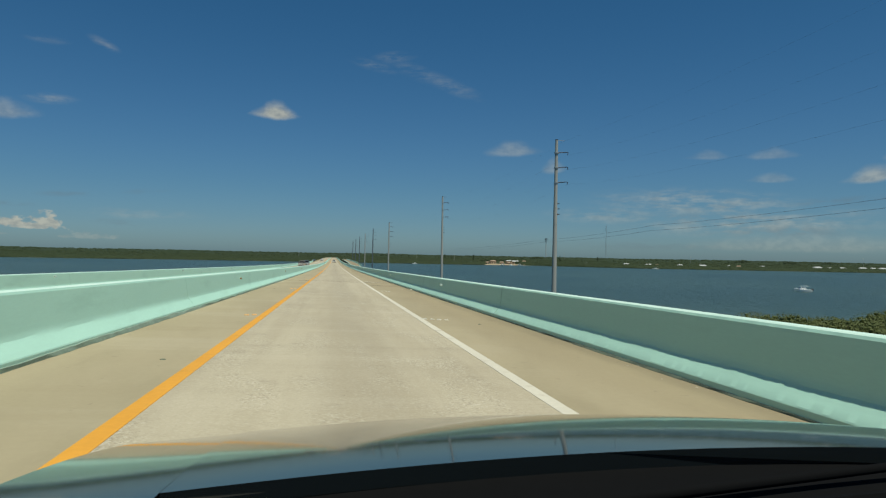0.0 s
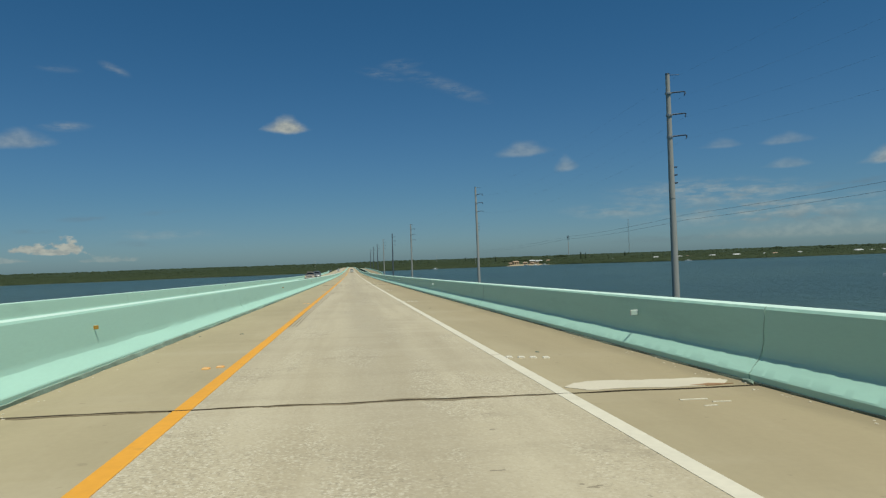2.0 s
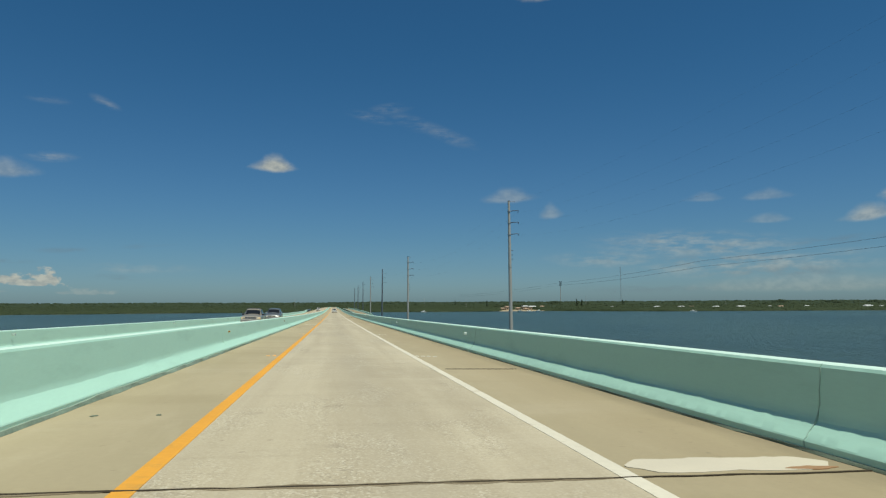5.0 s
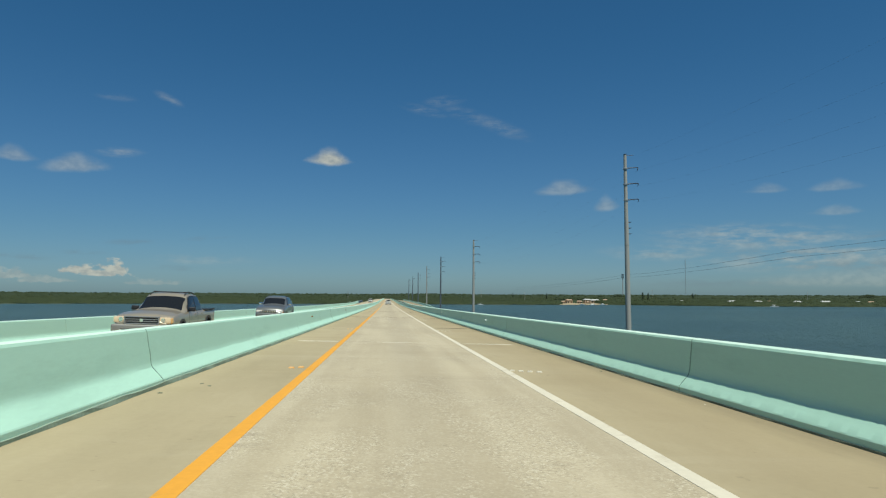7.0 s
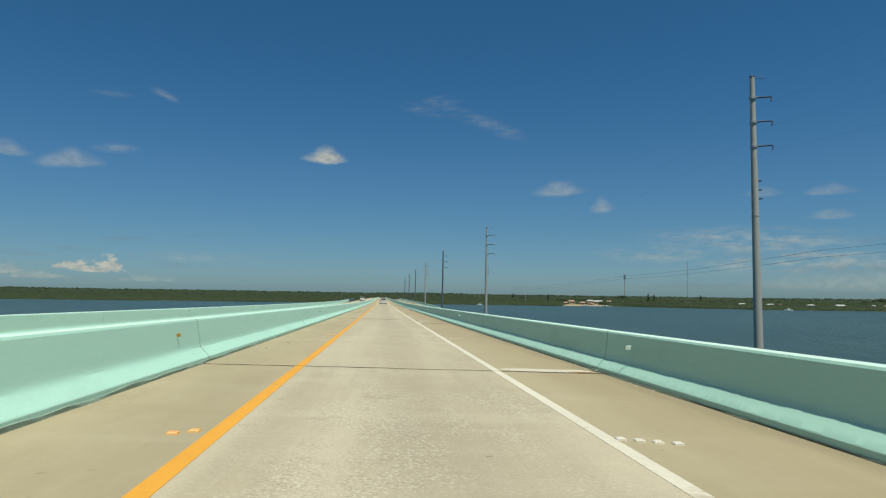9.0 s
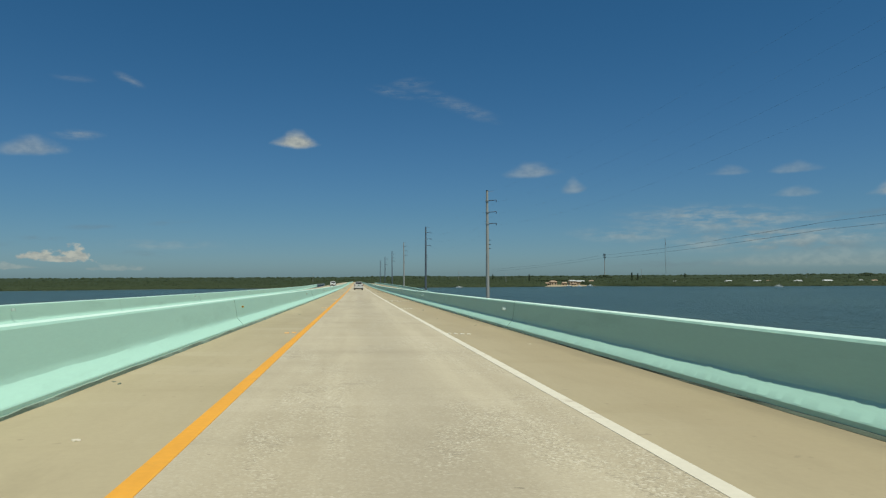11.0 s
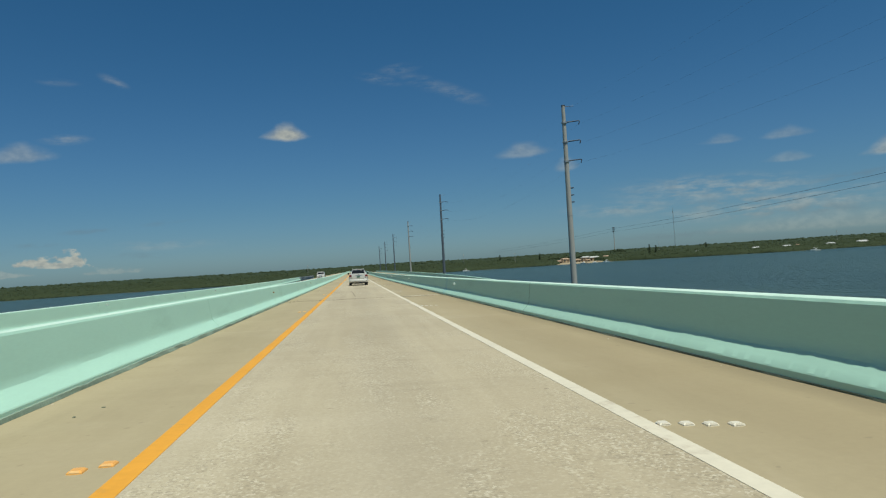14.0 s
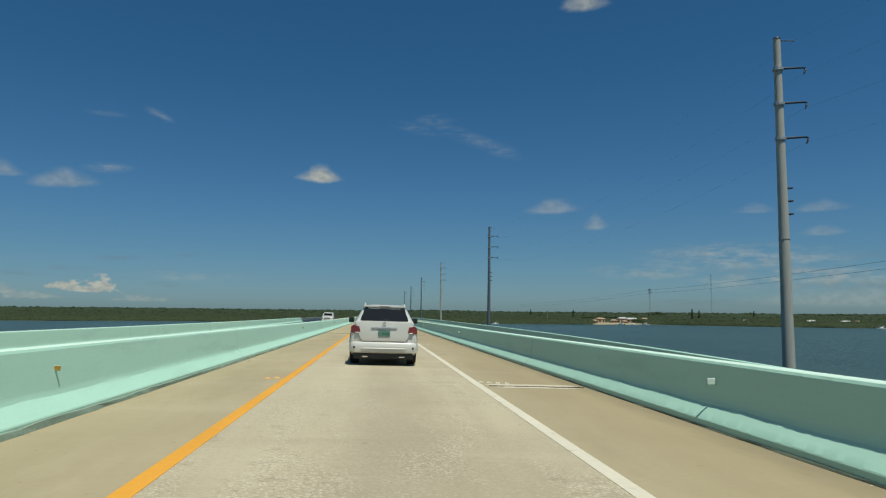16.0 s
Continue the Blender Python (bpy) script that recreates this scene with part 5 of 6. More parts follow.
def pane(t, name, corners, out, mat, label="", lift=0.0):
    """A window pane: four corners, pushed out a little, with thickness."""
    bm = bmesh.new()
    c = [Vector(p) for p in corners]
    n = (c[1] - c[0]).cross(c[3] - c[0]).normalized()
    if n.dot(Vector(out)) < 0:
        n = -n
    ring = []
    for i in range(4):
        p, before, after = c[i], c[i - 1], c[(i + 1) % 4]
        r = min(0.06, 0.25 * (before - p).length, 0.25 * (after - p).length)
        d0, d1 = (before - p).normalized() * r, (after - p).normalized() * r
        ring += [p + d0, p + (d0 + d1) * 0.42 * 0.6, p + d1]
    mid = (c[0] + c[1] + c[2] + c[3]) / 4
    c = ring
    loft(bm, [[p - n * 0.02 for p in c], [p + n * (0.006 + lift) for p in c], [p + n * (0.010 + lift) + (mid - p) * 0.03 for p in c]])
    return part(name, bm, mat, t, label)


def car(label, category, paint, L, W, H, belt, hood_z, nose_z, cab, roof, clear=0.22, wr=0.37, axles=(0.19, 0.80), name="car", cab_in=(0.05, 0.22), corner=0.10, shoulder=0.11, rear_in=(0.10, 0.09), rear_top=0.145):
    """A car whose nose points to +y; y = 0 at its rear bumper. cab: y of the glass at the belt (rear, front); roof: the same at the roof line."""
    t = thing(name, label, category)
    w = W / 2
    stations = [(0.00, clear + 0.14, belt - 0.10, w * 0.93, shoulder), (0.06, clear + 0.08, belt - 0.02, w * 0.985, shoulder), (0.30, clear, belt, w, shoulder), (cab[1] - 0.25, clear, belt + 0.01, w, 0.10), (cab[1] + 0.10, clear, hood_z + 0.02, w * 0.995, 0.12),
                (L * 0.88, clear, hood_z - 0.05, w * 0.97, 0.14), (L - 0.24, clear + 0.04, nose_z + 0.01, w * 0.945, 0.13), (L - 0.10, clear + 0.10, nose_z - 0.04, w * 0.87, 0.12), (L - 0.03, clear + 0.14, nose_z - 0.11, w * 0.78, 0.10), (L, clear + 0.18, nose_z - 0.18, w * 0.70, 0.09)]
    part("body", loft(bmesh.new(), [rring(ww, zb, zt, r, y, 0.05) for y, zb, zt, ww, r in stations]), paint, t, smooth_angle=42)
    wb, wt = w - cab_in[0], w - cab_in[1]
    levels = [(belt - 0.06, cab[0], cab[1], wb), (belt + 0.02, cab[0], cab[1], wb), (H - 0.16, roof[0] - 0.02, roof[1] + 0.10, wt + 0.03), (H - 0.06, roof[0] + 0.04, roof[1] - 0.05, wt - 0.03), (H - 0.01, roof[0] + 0.22, roof[1] - 0.30, wt - 0.18)]
    part("cabin", loft(bmesh.new(), [rrect(ww, y0, y1, corner, z) for z, y0, y1, ww in levels]), paint, t, smooth_angle=42)
    z0, z1 = belt + 0.05, H - 0.145

    def at(z):
        f = (z - (belt + 0.02)) / (H - 0.18 - belt)
        return cab[0] + (roof[0] - 0.02 - cab[0]) * f, cab[1] + (roof[1] + 0.10 - cab[1]) * f, wb + (wt + 0.03 - wb) * f

    (r0, f0, w0), (r1, f1, w1) = at(z0), at(z1)
    pane(t, "windscreen", ((-w0 + 0.12, f0, z0), (w0 - 0.12, f0, z0), (w1 - 0.10, f1, z1), (-w1 + 0.10, f1, z1)), (0, 1, 0.3), M["glass"], "dark tinted windscreen")
    (r2, _, w2) = at(H - rear_top)
    pane(t, "rear_window", ((-w0 + rear_in[0], r0, z0 + 0.02), (w0 - rear_in[0], r0, z0 + 0.02), (w2 - rear_in[1], r2, H - rear_top), (-w2 + rear_in[1], r2, H - rear_top)), (0, -1, 0.3), M["glass"], "dark tinted rear window")
    span = (r0 + 0.12, f0 - 0.42), (r1 + 0.22, f1 - 0.16)
    cuts = (0.0, 0.30, 0.66, 1.0)
    for side in (-1, 1):
        pane(t, "window_surround", ((side * w0, span[0][0], z0), (side * w0, span[0][1], z0), (side * w1, span[1][1], z1), (side * w1, span[1][0], z1)), (side, 0, 0.2), M["black"], "black window surround", -0.007)
        for a, b in zip(cuts, cuts[1:]):
            ya0, yb0 = span[0][0] + (span[0][1] - span[0][0]) * a + 0.010, span[0][0] + (span[0][1] - span[0][0]) * b - 0.010
            ya1, yb1 = span[1][0] + (span[1][1] - span[1][0]) * a + 0.010, span[1][0] + (span[1][1] - span[1][0]) * b - 0.010
            pane(t, "side_window", ((side * w0, ya0, z0), (side * w0, yb0, z0), (side * w1, yb1, z1), (side * w1, ya1, z1)), (side, 0, 0.2), M["glass"], "dark tinted side window")
        mir = part("mirror", box(bmesh.new(), side * (w + 0.06) - 0.085, side * (w + 0.06) + 0.085, f0 - 0.55, f0 - 0.43, belt - 0.02, belt + 0.14, bevel=0.05, segments=2), M["black"], t, smooth_angle=50)
        part("mirror_glass", boxes((side * (w + 0.06) - 0.06, side * (w + 0.06) + 0.06, f0 - 0.556, f0 - 0.546, belt + 0.04, belt + 0.12)), M["glass"], mir)
        for ya in (0.36, 0.62):
            y = L * ya
            part("door_handle", box(bmesh.new(), side * (w + 0.005) - 0.025, side * (w + 0.005) + 0.025, y - 0.10, y + 0.10, belt - 0.19, belt - 0.145, bevel=0.012), paint, t)
        for ya in (0.30, 0.51, 0.72):
            part("door_gap", boxes((side * w - 0.006, side * w + 0.003, L * ya - 0.006, L * ya + 0.006, clear + 0.22, belt - 0.10)), M["black"], t)
        part("side_moulding", boxes((side * w - 0.02, side * w + 0.012, L * 0.28, L * 0.73, clear + 0.16, clear + 0.25), bevel=0.008), paint, t)
        part("roof_rail", tube(tube(tube(bmesh.new(), (side * (wt - 0.05), roof[0] + 0.25, H - 0.05), (side * (wt - 0.05), roof[0] + 0.38, H + 0.012), 0.02, 0.02, 6), (side * (wt - 0.05), roof[0] + 0.38, H + 0.012), (side * (wt - 0.05), roof[1] - 0.35, H + 0.012), 0.02, 0.02, 6), (side * (wt - 0.05), roof[1] - 0.35, H + 0.012), (side * (wt - 0.05), roof[1] - 0.25, H - 0.05), 0.02, 0.02, 6), paint, t)
        for ya in axles:
            wheel_at(t, side * (w - 0.01), L * ya, wr, 0.24)
            bm = bmesh.new()
            n = 14
            loft(bm, [[(side * (w - 0.02), L * ya + rr * math.cos(math.pi * i / n), wr + rr * math.sin(math.pi * i / n)) for i in range(n + 1)] + [(side * (w + 0.006), L * ya + rr * math.cos(math.pi * (n - i) / n), wr + rr * math.sin(math.pi * (n - i) / n)) for i in range(n + 1)] for rr in (wr + 0.015, wr + 0.07)])
            part("wheel_arch", bm, M["black"], t, smooth_angle=50)
    part("underbody", boxes((-w + 0.28, w - 0.28, 0.25, L - 0.3, clear - 0.06, clear + 0.12)), M["black"], t)
    # front
    gw, g0, g1 = w * 0.50, nose_z - 0.33, nose_z - 0.07
    for side in (-1, 1):
        bm = bmesh.new()
        xa, xb = side * (gw + 0.02), side * w * 0.95
        loft(bm, [[(xa, L + ya, g0 + 0.02 + d), (side * w * 0.84, L + ya - 0.07, g0 + d), (xb, L + ya - 0.26, g0 + 0.02 + d), (xb, L + ya - 0.28, g1 + 0.02 - d), (side * w * 0.84, L + ya - 0.09, g1 + 0.03 - d), (xa, L + ya - 0.02, g1 + 0.02 - d)] for ya, d in ((-0.14, 0.0), (-0.02, 0.0), (0.004, 0.03))])
        hl = part("headlight", bm, M["clear_lamp"], t, "clear headlight", smooth_angle=30)
        part("reflector_bowl", tube(bmesh.new(), (side * w * 0.73, L - 0.10, (g0 + g1) / 2 + 0.03), (side * w * 0.73, L + 0.002, (g0 + g1) / 2 + 0.03), 0.05, 0.078, 14), M["chrome"], hl, smooth_angle=40)
        part("turn_signal", box(bmesh.new(), min(side * w * 0.66, side * w * 0.86), max(side * w * 0.66, side * w * 0.86), L - 0.12, L - 0.035, g0 - 0.055, g0 + 0.005, bevel=0.015), M["amber_lamp"], hl)
    gr = part("grille", box(bmesh.new(), -gw, gw, L - 0.14, L + 0.005, g0, g1, bevel=0.03), M["black"], t)
    part("grille_surround", boxes((-gw - 0.02, gw + 0.02, L - 0.10, L + 0.022, g1 - 0.02, g1 + 0.025), (-gw - 0.02, -gw + 0.03, L - 0.10, L + 0.020, g0, g1 - 0.022), (gw - 0.03, gw + 0.02, L - 0.10, L + 0.020, g0, g1 - 0.022), bevel=0.008), M["chrome"], gr)
    for k in range(7):
        x = -gw + 0.11 + k * (2 * gw - 0.22) / 6
        part("grille_bar", boxes((x - 0.022, x + 0.022, L + 0.002, L + 0.02, g0 + 0.03, g1 - 0.03), bevel=0.004), M["chrome"], gr)
    part("emblem", tube(bmesh.new(), (0, L + 0.005, g0 + 0.14), (0, L + 0.03, g0 + 0.14), 0.055, 0.05, 14), M["chrome"], gr)
    for side in (-1, 1):
        part("fog_lamp", tube(bmesh.new(), (side * w * 0.66, L - 0.02, clear + 0.24), (side * w * 0.66, L + 0.058, clear + 0.24), 0.05, 0.055, 12), M["clear_lamp"], t)
    part("front_bumper", box(bmesh.new(), -w * 0.93, w * 0.93, L - 0.26, L + 0.05, clear + 0.12, nose_z - 0.32, bevel=0.07, segments=2), paint, t, smooth_angle=50)
    part("air_intake", boxes((-w * 0.55, w * 0.55, L + 0.035, L + 0.056, clear + 0.18, clear + 0.30), bevel=0.01), M["black"], t)
    return t, w, at


def suv_rear(t, w, at, belt, H, clear, paint):
    """Tailgate, lamps, bumper and plate of an estate-bodied car."""
    part("rear_bumper", box(bmesh.new(), -w * 0.985, w * 0.985, -0.09, 0.34, clear + 0.18, clear + 0.43, bevel=0.06, segments=3), paint, t, smooth_angle=50)
    part("bumper_step", box(bmesh.new(), -w * 0.62, w * 0.62, -0.108, -0.05, clear + 0.325, clear + 0.355, bevel=0.018), paint, t)
    part("valance", box(bmesh.new(), -w * 0.72, w * 0.72, 0.0, 0.3, clear + 0.0, clear + 0.20, bevel=0.03), M["black"], t)
    bm = bmesh.new()
    zb, zt = clear + 0.445, belt + 0.03
    loft(bm, [[(-w * 0.70 * k, yy, zb + d), (w * 0.70 * k, yy, zb + d), (w * 0.76 * k, yy + 0.015, zt - d), (-w * 0.76 * k, yy + 0.015, zt - d)] for k, yy, d in ((1.0, 0.05, 0.0), (1.0, -0.02, 0.0), (0.97, -0.035, 0.02))])
    gate = part("tailgate", bm, paint, t)
    part("garnish", box(bmesh.new(), -w * 0.36, w * 0.36, -0.060, -0.03, belt - 0.085, belt - 0.055, bevel=0.012), M["chrome"], gate, "chrome strip over the plate")
    part("emblem", box(bmesh.new(), -0.07, 0.07, -0.058, -0.03, belt - 0.035, belt + 0.005, bevel=0.015), M["chrome"], gate)
    pl = part("number_plate", boxes((-0.155, 0.155, -0.062, -0.048, belt - 0.32, belt - 0.17), bevel=0.004), M["plate"], gate, "green number plate with pale bars")
    for x in (-0.09, 0.0, 0.09):
        part("plate_bar", boxes((x - 0.032, x + 0.032, -0.066, -0.060, belt - 0.285, belt - 0.21)), M["plate_bar"], pl)
    for side in (-1, 1):
        bm = bmesh.new()
        x0, x1 = side * w * 0.70, side * w * 0.975
        loft(bm, [[(x0, y, belt - 0.25 + d), (x1, y + 0.05, belt - 0.23 + d), (x1, y + 0.06, belt - 0.03 - d), (x0 + side * 0.04, y, belt + 0.0 - d)] for y, d in ((0.06, 0.0), (-0.055, 0.0), (-0.072, 0.02))])
        lamp = part("tail_light", bm, M["red_lamp"], t, "red tail light")
        part("bumper_reflector", tube(bmesh.new(), (side * w * 0.86, -0.098, clear + 0.25), (side * w * 0.86, -0.06, clear + 0.25), 0.03, 0.034, 12), M["black"], t)
        part("exhaust_tip", tube(bmesh.new(), (side * 0.48, -0.05, clear + 0.03), (side * 0.48, 0.15, clear + 0.03), 0.035, 0.035, 12), M["chrome"], t)
    r1 = at(H - 0.17)[0]
    part("spoiler", box(bmesh.new(), -w * 0.70, w * 0.70, r1 - 0.12, r1 + 0.18, H - 0.13, H - 0.07, bevel=0.025), paint, t, smooth_angle=50)
    part("brake_light", boxes((-0.18, 0.18, r1 - 0.125, r1 - 0.10, H - 0.12, H - 0.095)), M["red_lamp"], t)
    part("wiper", tube(tube(bmesh.new(), (0, at(belt + 0.1)[0] - 0.04, belt + 0.07), (0.36, at(belt + 0.16)[0] - 0.03, belt + 0.13), 0.012, 0.010, 5), (0, at(belt + 0.1)[0] - 0.02, belt + 0.04), (0, at(belt + 0.1)[0] - 0.05, belt + 0.08), 0.03, 0.02, 8), M["black"], t)


def pearl_rear(t, w, at, belt, H, clear, paint):
    """Rounded tailgate, wrapped bumper and slim lamps of the white estate car."""
    def wrap(half, z0, z1, depth, out, r):
        """A bumper skin that runs round both rear corners."""
        bm = bmesh.new()
        rings = []
        for z, o in ((z0, -0.05), (z0 + 0.03, 0.0), ((z0 + z1) / 2, 0.012), (z1 - 0.03, 0.004), (z1, -0.03)):
            plan = [(-half - o, depth), (-half - o, r)]
            plan += [(-half - o + r - r * math.cos(k * math.pi / 12), r - (r + out + o) * math.sin(k * math.pi / 12)) for k in range(1, 7)]
            plan += [(-x, y) for x, y in plan[::-1]]
            rings.append([(x, y, z) for x, y in plan])
        return loft(bm, rings)

    part("rear_bumper", wrap(w - 0.004, clear + 0.06, clear + 0.345, 0.30, 0.07, 0.20), paint, t, smooth_angle=50)
    part("bumper_step", box(bmesh.new(), -w * 0.64, w * 0.64, -0.100, -0.05, clear + 0.165, clear + 0.195, bevel=0.012), paint, t)
    part("valance", box(bmesh.new(), -w * 0.86, w * 0.86, 0.02, 0.34, clear - 0.09, clear + 0.075, bevel=0.03), M["black"], t)
    zb, zt = clear + 0.355, belt + 0.055
    rings = []
    for k, yy, d in ((1.0, 0.06, 0.0), (1.0, -0.030, 0.0), (0.985, -0.052, 0.014), (0.94, -0.060, 0.05)):
        ring = []
        for x, z in ((-0.60, zb + 0.05), (-0.54, zb), (0.54, zb), (0.60, zb + 0.05), (0.68, (zb + zt) / 2), (0.735, zt - 0.03), (0.70, zt), (-0.70, zt), (-0.735, zt - 0.03), (-0.68, (zb + zt) / 2)):
            ring.append((x / 0.885 * w * k, yy + 0.04 * max(0.0, (z - zb) / (zt - zb)), z + (d if z < (zb + zt) / 2 else -d)))
        rings.append(ring)
    gate = part("tailgate", loft(bmesh.new(), rings), paint, t, smooth_angle=35)
    part("tailgate_gap", boxes((-0.53, 0.53, -0.040, 0.03, zb - 0.012, zb - 0.002)), M["black"], gate)
    part("garnish", box(bmesh.new(), -0.33, 0.33, -0.062, -0.02, belt - 0.118, belt - 0.098, bevel=0.008), M["chrome"], gate, "chrome strip over the plate")
    part("emblem", tube(bmesh.new(), (0, -0.02, belt - 0.005), (0, -0.045, belt - 0.005), 0.05, 0.045, 16), M["chrome"], gate)
    pl = part("number_plate", boxes((-0.15, 0.15, -0.072, -0.055, belt - 0.33, belt - 0.18), bevel=0.004), M["plate"], gate, "green number plate with dark bars")
    for x in (-0.02, 0.05, 0.11):
        part("plate_bar", boxes((x - 0.026, x + 0.026, -0.075, -0.070, belt - 0.29, belt - 0.225)), M["plate_bar"], pl)
    for side in (-1, 1):
        rings = []
        for y, d in ((0.10, 0.0), (-0.030, 0.0), (-0.052, 0.018)):
            rings.append([(side * w * u, y + back, z + (d if z < belt - 0.17 else -d)) for u, back, z in ((0.68, 0.0, belt - 0.25), (0.82, 0.015, belt - 0.265), (0.962, 0.085, belt - 0.245), (0.955, 0.095, belt - 0.10), (0.90, 0.055, belt - 0.055), (0.72, 0.0, belt - 0.075))])
        lamp = part("tail_light", loft(bmesh.new(), rings), M["red_lamp"], t, "red tail light", smooth_angle=30)
        part("lamp_bar", box(bmesh.new(), min(side * w * 0.70, side * w * 0.84), max(side * w * 0.70, side * w * 0.84), -0.052, -0.02, belt - 0.245, belt - 0.228, bevel=0.006), M["clear_lamp"], lamp)
        part("bumper_reflector", tube(bmesh.new(), (side * w * 0.84, -0.075, clear + 0.20), (side * w * 0.84, 0.05, clear + 0.20), 0.030, 0.034, 12), M["black"], t)
        part("exhaust_tip", box(bmesh.new(), side * 0.47 - 0.075, side * 0.47 + 0.075, -0.03, 0.14, clear - 0.045, clear - 0.010, bevel=0.012), M["chrome"], t)
    r1 = at(H - 0.09)[0]
    part("spoiler", box(bmesh.new(), -w * 0.63, w * 0.63, r1 - 0.06, r1 + 0.24, H - 0.085, H - 0.035, bevel=0.024, segments=2), paint, t, smooth_angle=50)
    part("brake_light", boxes((-0.14, 0.14, r1 - 0.064, r1 - 0.04, H - 0.072, H - 0.055)), M["red_lamp"], t)
    part("wiper", tube(tube(bmesh.new(), (0, at(belt + 0.1)[0] - 0.04, belt + 0.09), (0.36, at(belt + 0.16)[0] - 0.03, belt + 0.14), 0.010, 0.008, 5), (0, at(belt + 0.1)[0] - 0.02, belt + 0.06), (0, at(belt + 0.1)[0] - 0.05, belt + 0.10), 0.025, 0.018, 8), M["black"], t)


white_suv, w_, at_ = car("pearl white estate car with dark tinted windows", "suv", M["white_car"], 4.70, 1.77, 1.575, 1.075, 1.04, 0.92, (0.08, 3.56), (0.42, 2.72), clear=0.26, name="suv", cab_in=(0.115, 0.315), corner=0.16, shoulder=0.16, rear_in=(0.125, 0.055), rear_top=0.092)
pearl_rear(white_suv, w_, at_, 1.075, 1.575, 0.26, M["white_car"])
white_suv.matrix_basis = on_deck(0.05, 366.03)

def eased(keys, spread=0.07):
    """A profile through keyed points, its corners rounded off."""
    ys, vs = [k[0] for k in keys], [k[1] for k in keys]
    return lambda y: float(np.mean([np.interp(y + o * spread, ys, vs) for o in (-1, -0.6, -0.2, 0.2, 0.6, 1)]))


def body_surface(tops, belts, halves, sill):
    """Returns S(y, s, side): a car's skin, s running from 0 at the sill over 5 at the belt and 8 at the roof's edge to 12 on the centre line."""
    top, belt, half = eased(tops), eased(belts), eased(halves, 0.05)
    low = eased(sill, 0.03)

    def S(y, s, side=1):
        t, b, w, z0 = top(y), belt(y), half(y), low(y)
        c = max(0.0, min(1.0, (t - b - 0.04) / 0.32))
        e = max(0.02, t - 0.10 - b)
        cabin = [(0.905, b + 0.01), (0.865, b + 0.33 * e), (0.795, b + 0.67 * e), (0.715, t - 0.10), (0.66, t - 0.055), (0.50, t - 0.02), (0.25, t - 0.004), (0.0, t)]
        bonnet = [(x, b + 0.01 + max(0.0, t - b - 0.01) * (1 - (x / 0.93) ** 2)) for x in (0.93, 0.90, 0.86, 0.80, 0.70, 0.50, 0.25, 0.0)]
        pts = [(0.90, z0), (0.985, z0 + 0.10), (1.0, (z0 + b) / 2), (0.992, b - 0.15), (0.970, b - 0.05)] + [(p[0] * c + q[0] * (1 - c), p[1] * c + q[1] * (1 - c)) for p, q in zip(cabin, bonnet)]
        k = min(11, int(s))
        f = s - k
        p = [pts[max(0, min(12, k + o))] for o in (-1, 0, 1, 2)]
        if k == 11:
            p[3] = (-p[1][0], p[1][1])
        out = []
        for a in (0, 1):
            out.append(0.5 * (2 * p[1][a] + (p[2][a] - p[0][a]) * f + (2 * p[0][a] - 5 * p[1][a] + 4 * p[2][a] - p[3][a]) * f * f + (3 * p[1][a] - p[0][a] - 3 * p[2][a] + p[3][a]) * f ** 3))
        return Vector((side * w * max(0.0, out[0]), y, out[1]))
    return S


def surface_patch(S, corners, s0, s1, lift, nu=10, nv=6, sides=(1,)):
    """A panel lying lift off the skin; corners: y at the foot (rear, front) and at the head (rear, front). Two sides: it spans the centre line."""
    def at(y, q):
        side, s = (1, q) if q <= 12 else (-1, 24 - q)
        if len(sides) == 1:
            side = sides[0]
        return S(y, s, side)

    a, b = (s0, s1) if len(sides) == 1 else (s0, 24 - s0)
    n = nv if len(sides) == 1 else nv * 3
    grid, under = [], []
    for i in range(nu + 1):
        row, low = [], []
        for k in range(n + 1):
            q = a + (b - a) * k / n
            h = k / n if len(sides) == 1 else 0.0
            y0, y1 = corners[0] + (corners[2] - corners[0]) * h, corners[1] + (corners[3] - corners[1]) * h
            y = y0 + (y1 - y0) * i / nu
            p = at(y, q)
            nrm = (at(y + 0.01, q) - at(y - 0.01, q)).cross(at(y, min(q + 0.05, 24)) - at(y, q - 0.05)).normalized()
            mid = Vector((0, y, 0.7))
            if nrm.dot(p - mid) < 0:
                nrm = -nrm
            row.append(p + nrm * lift)
            low.append(p - nrm * 0.02)
        grid.append(row + low[::-1])
    return loft(bmesh.new(), grid)


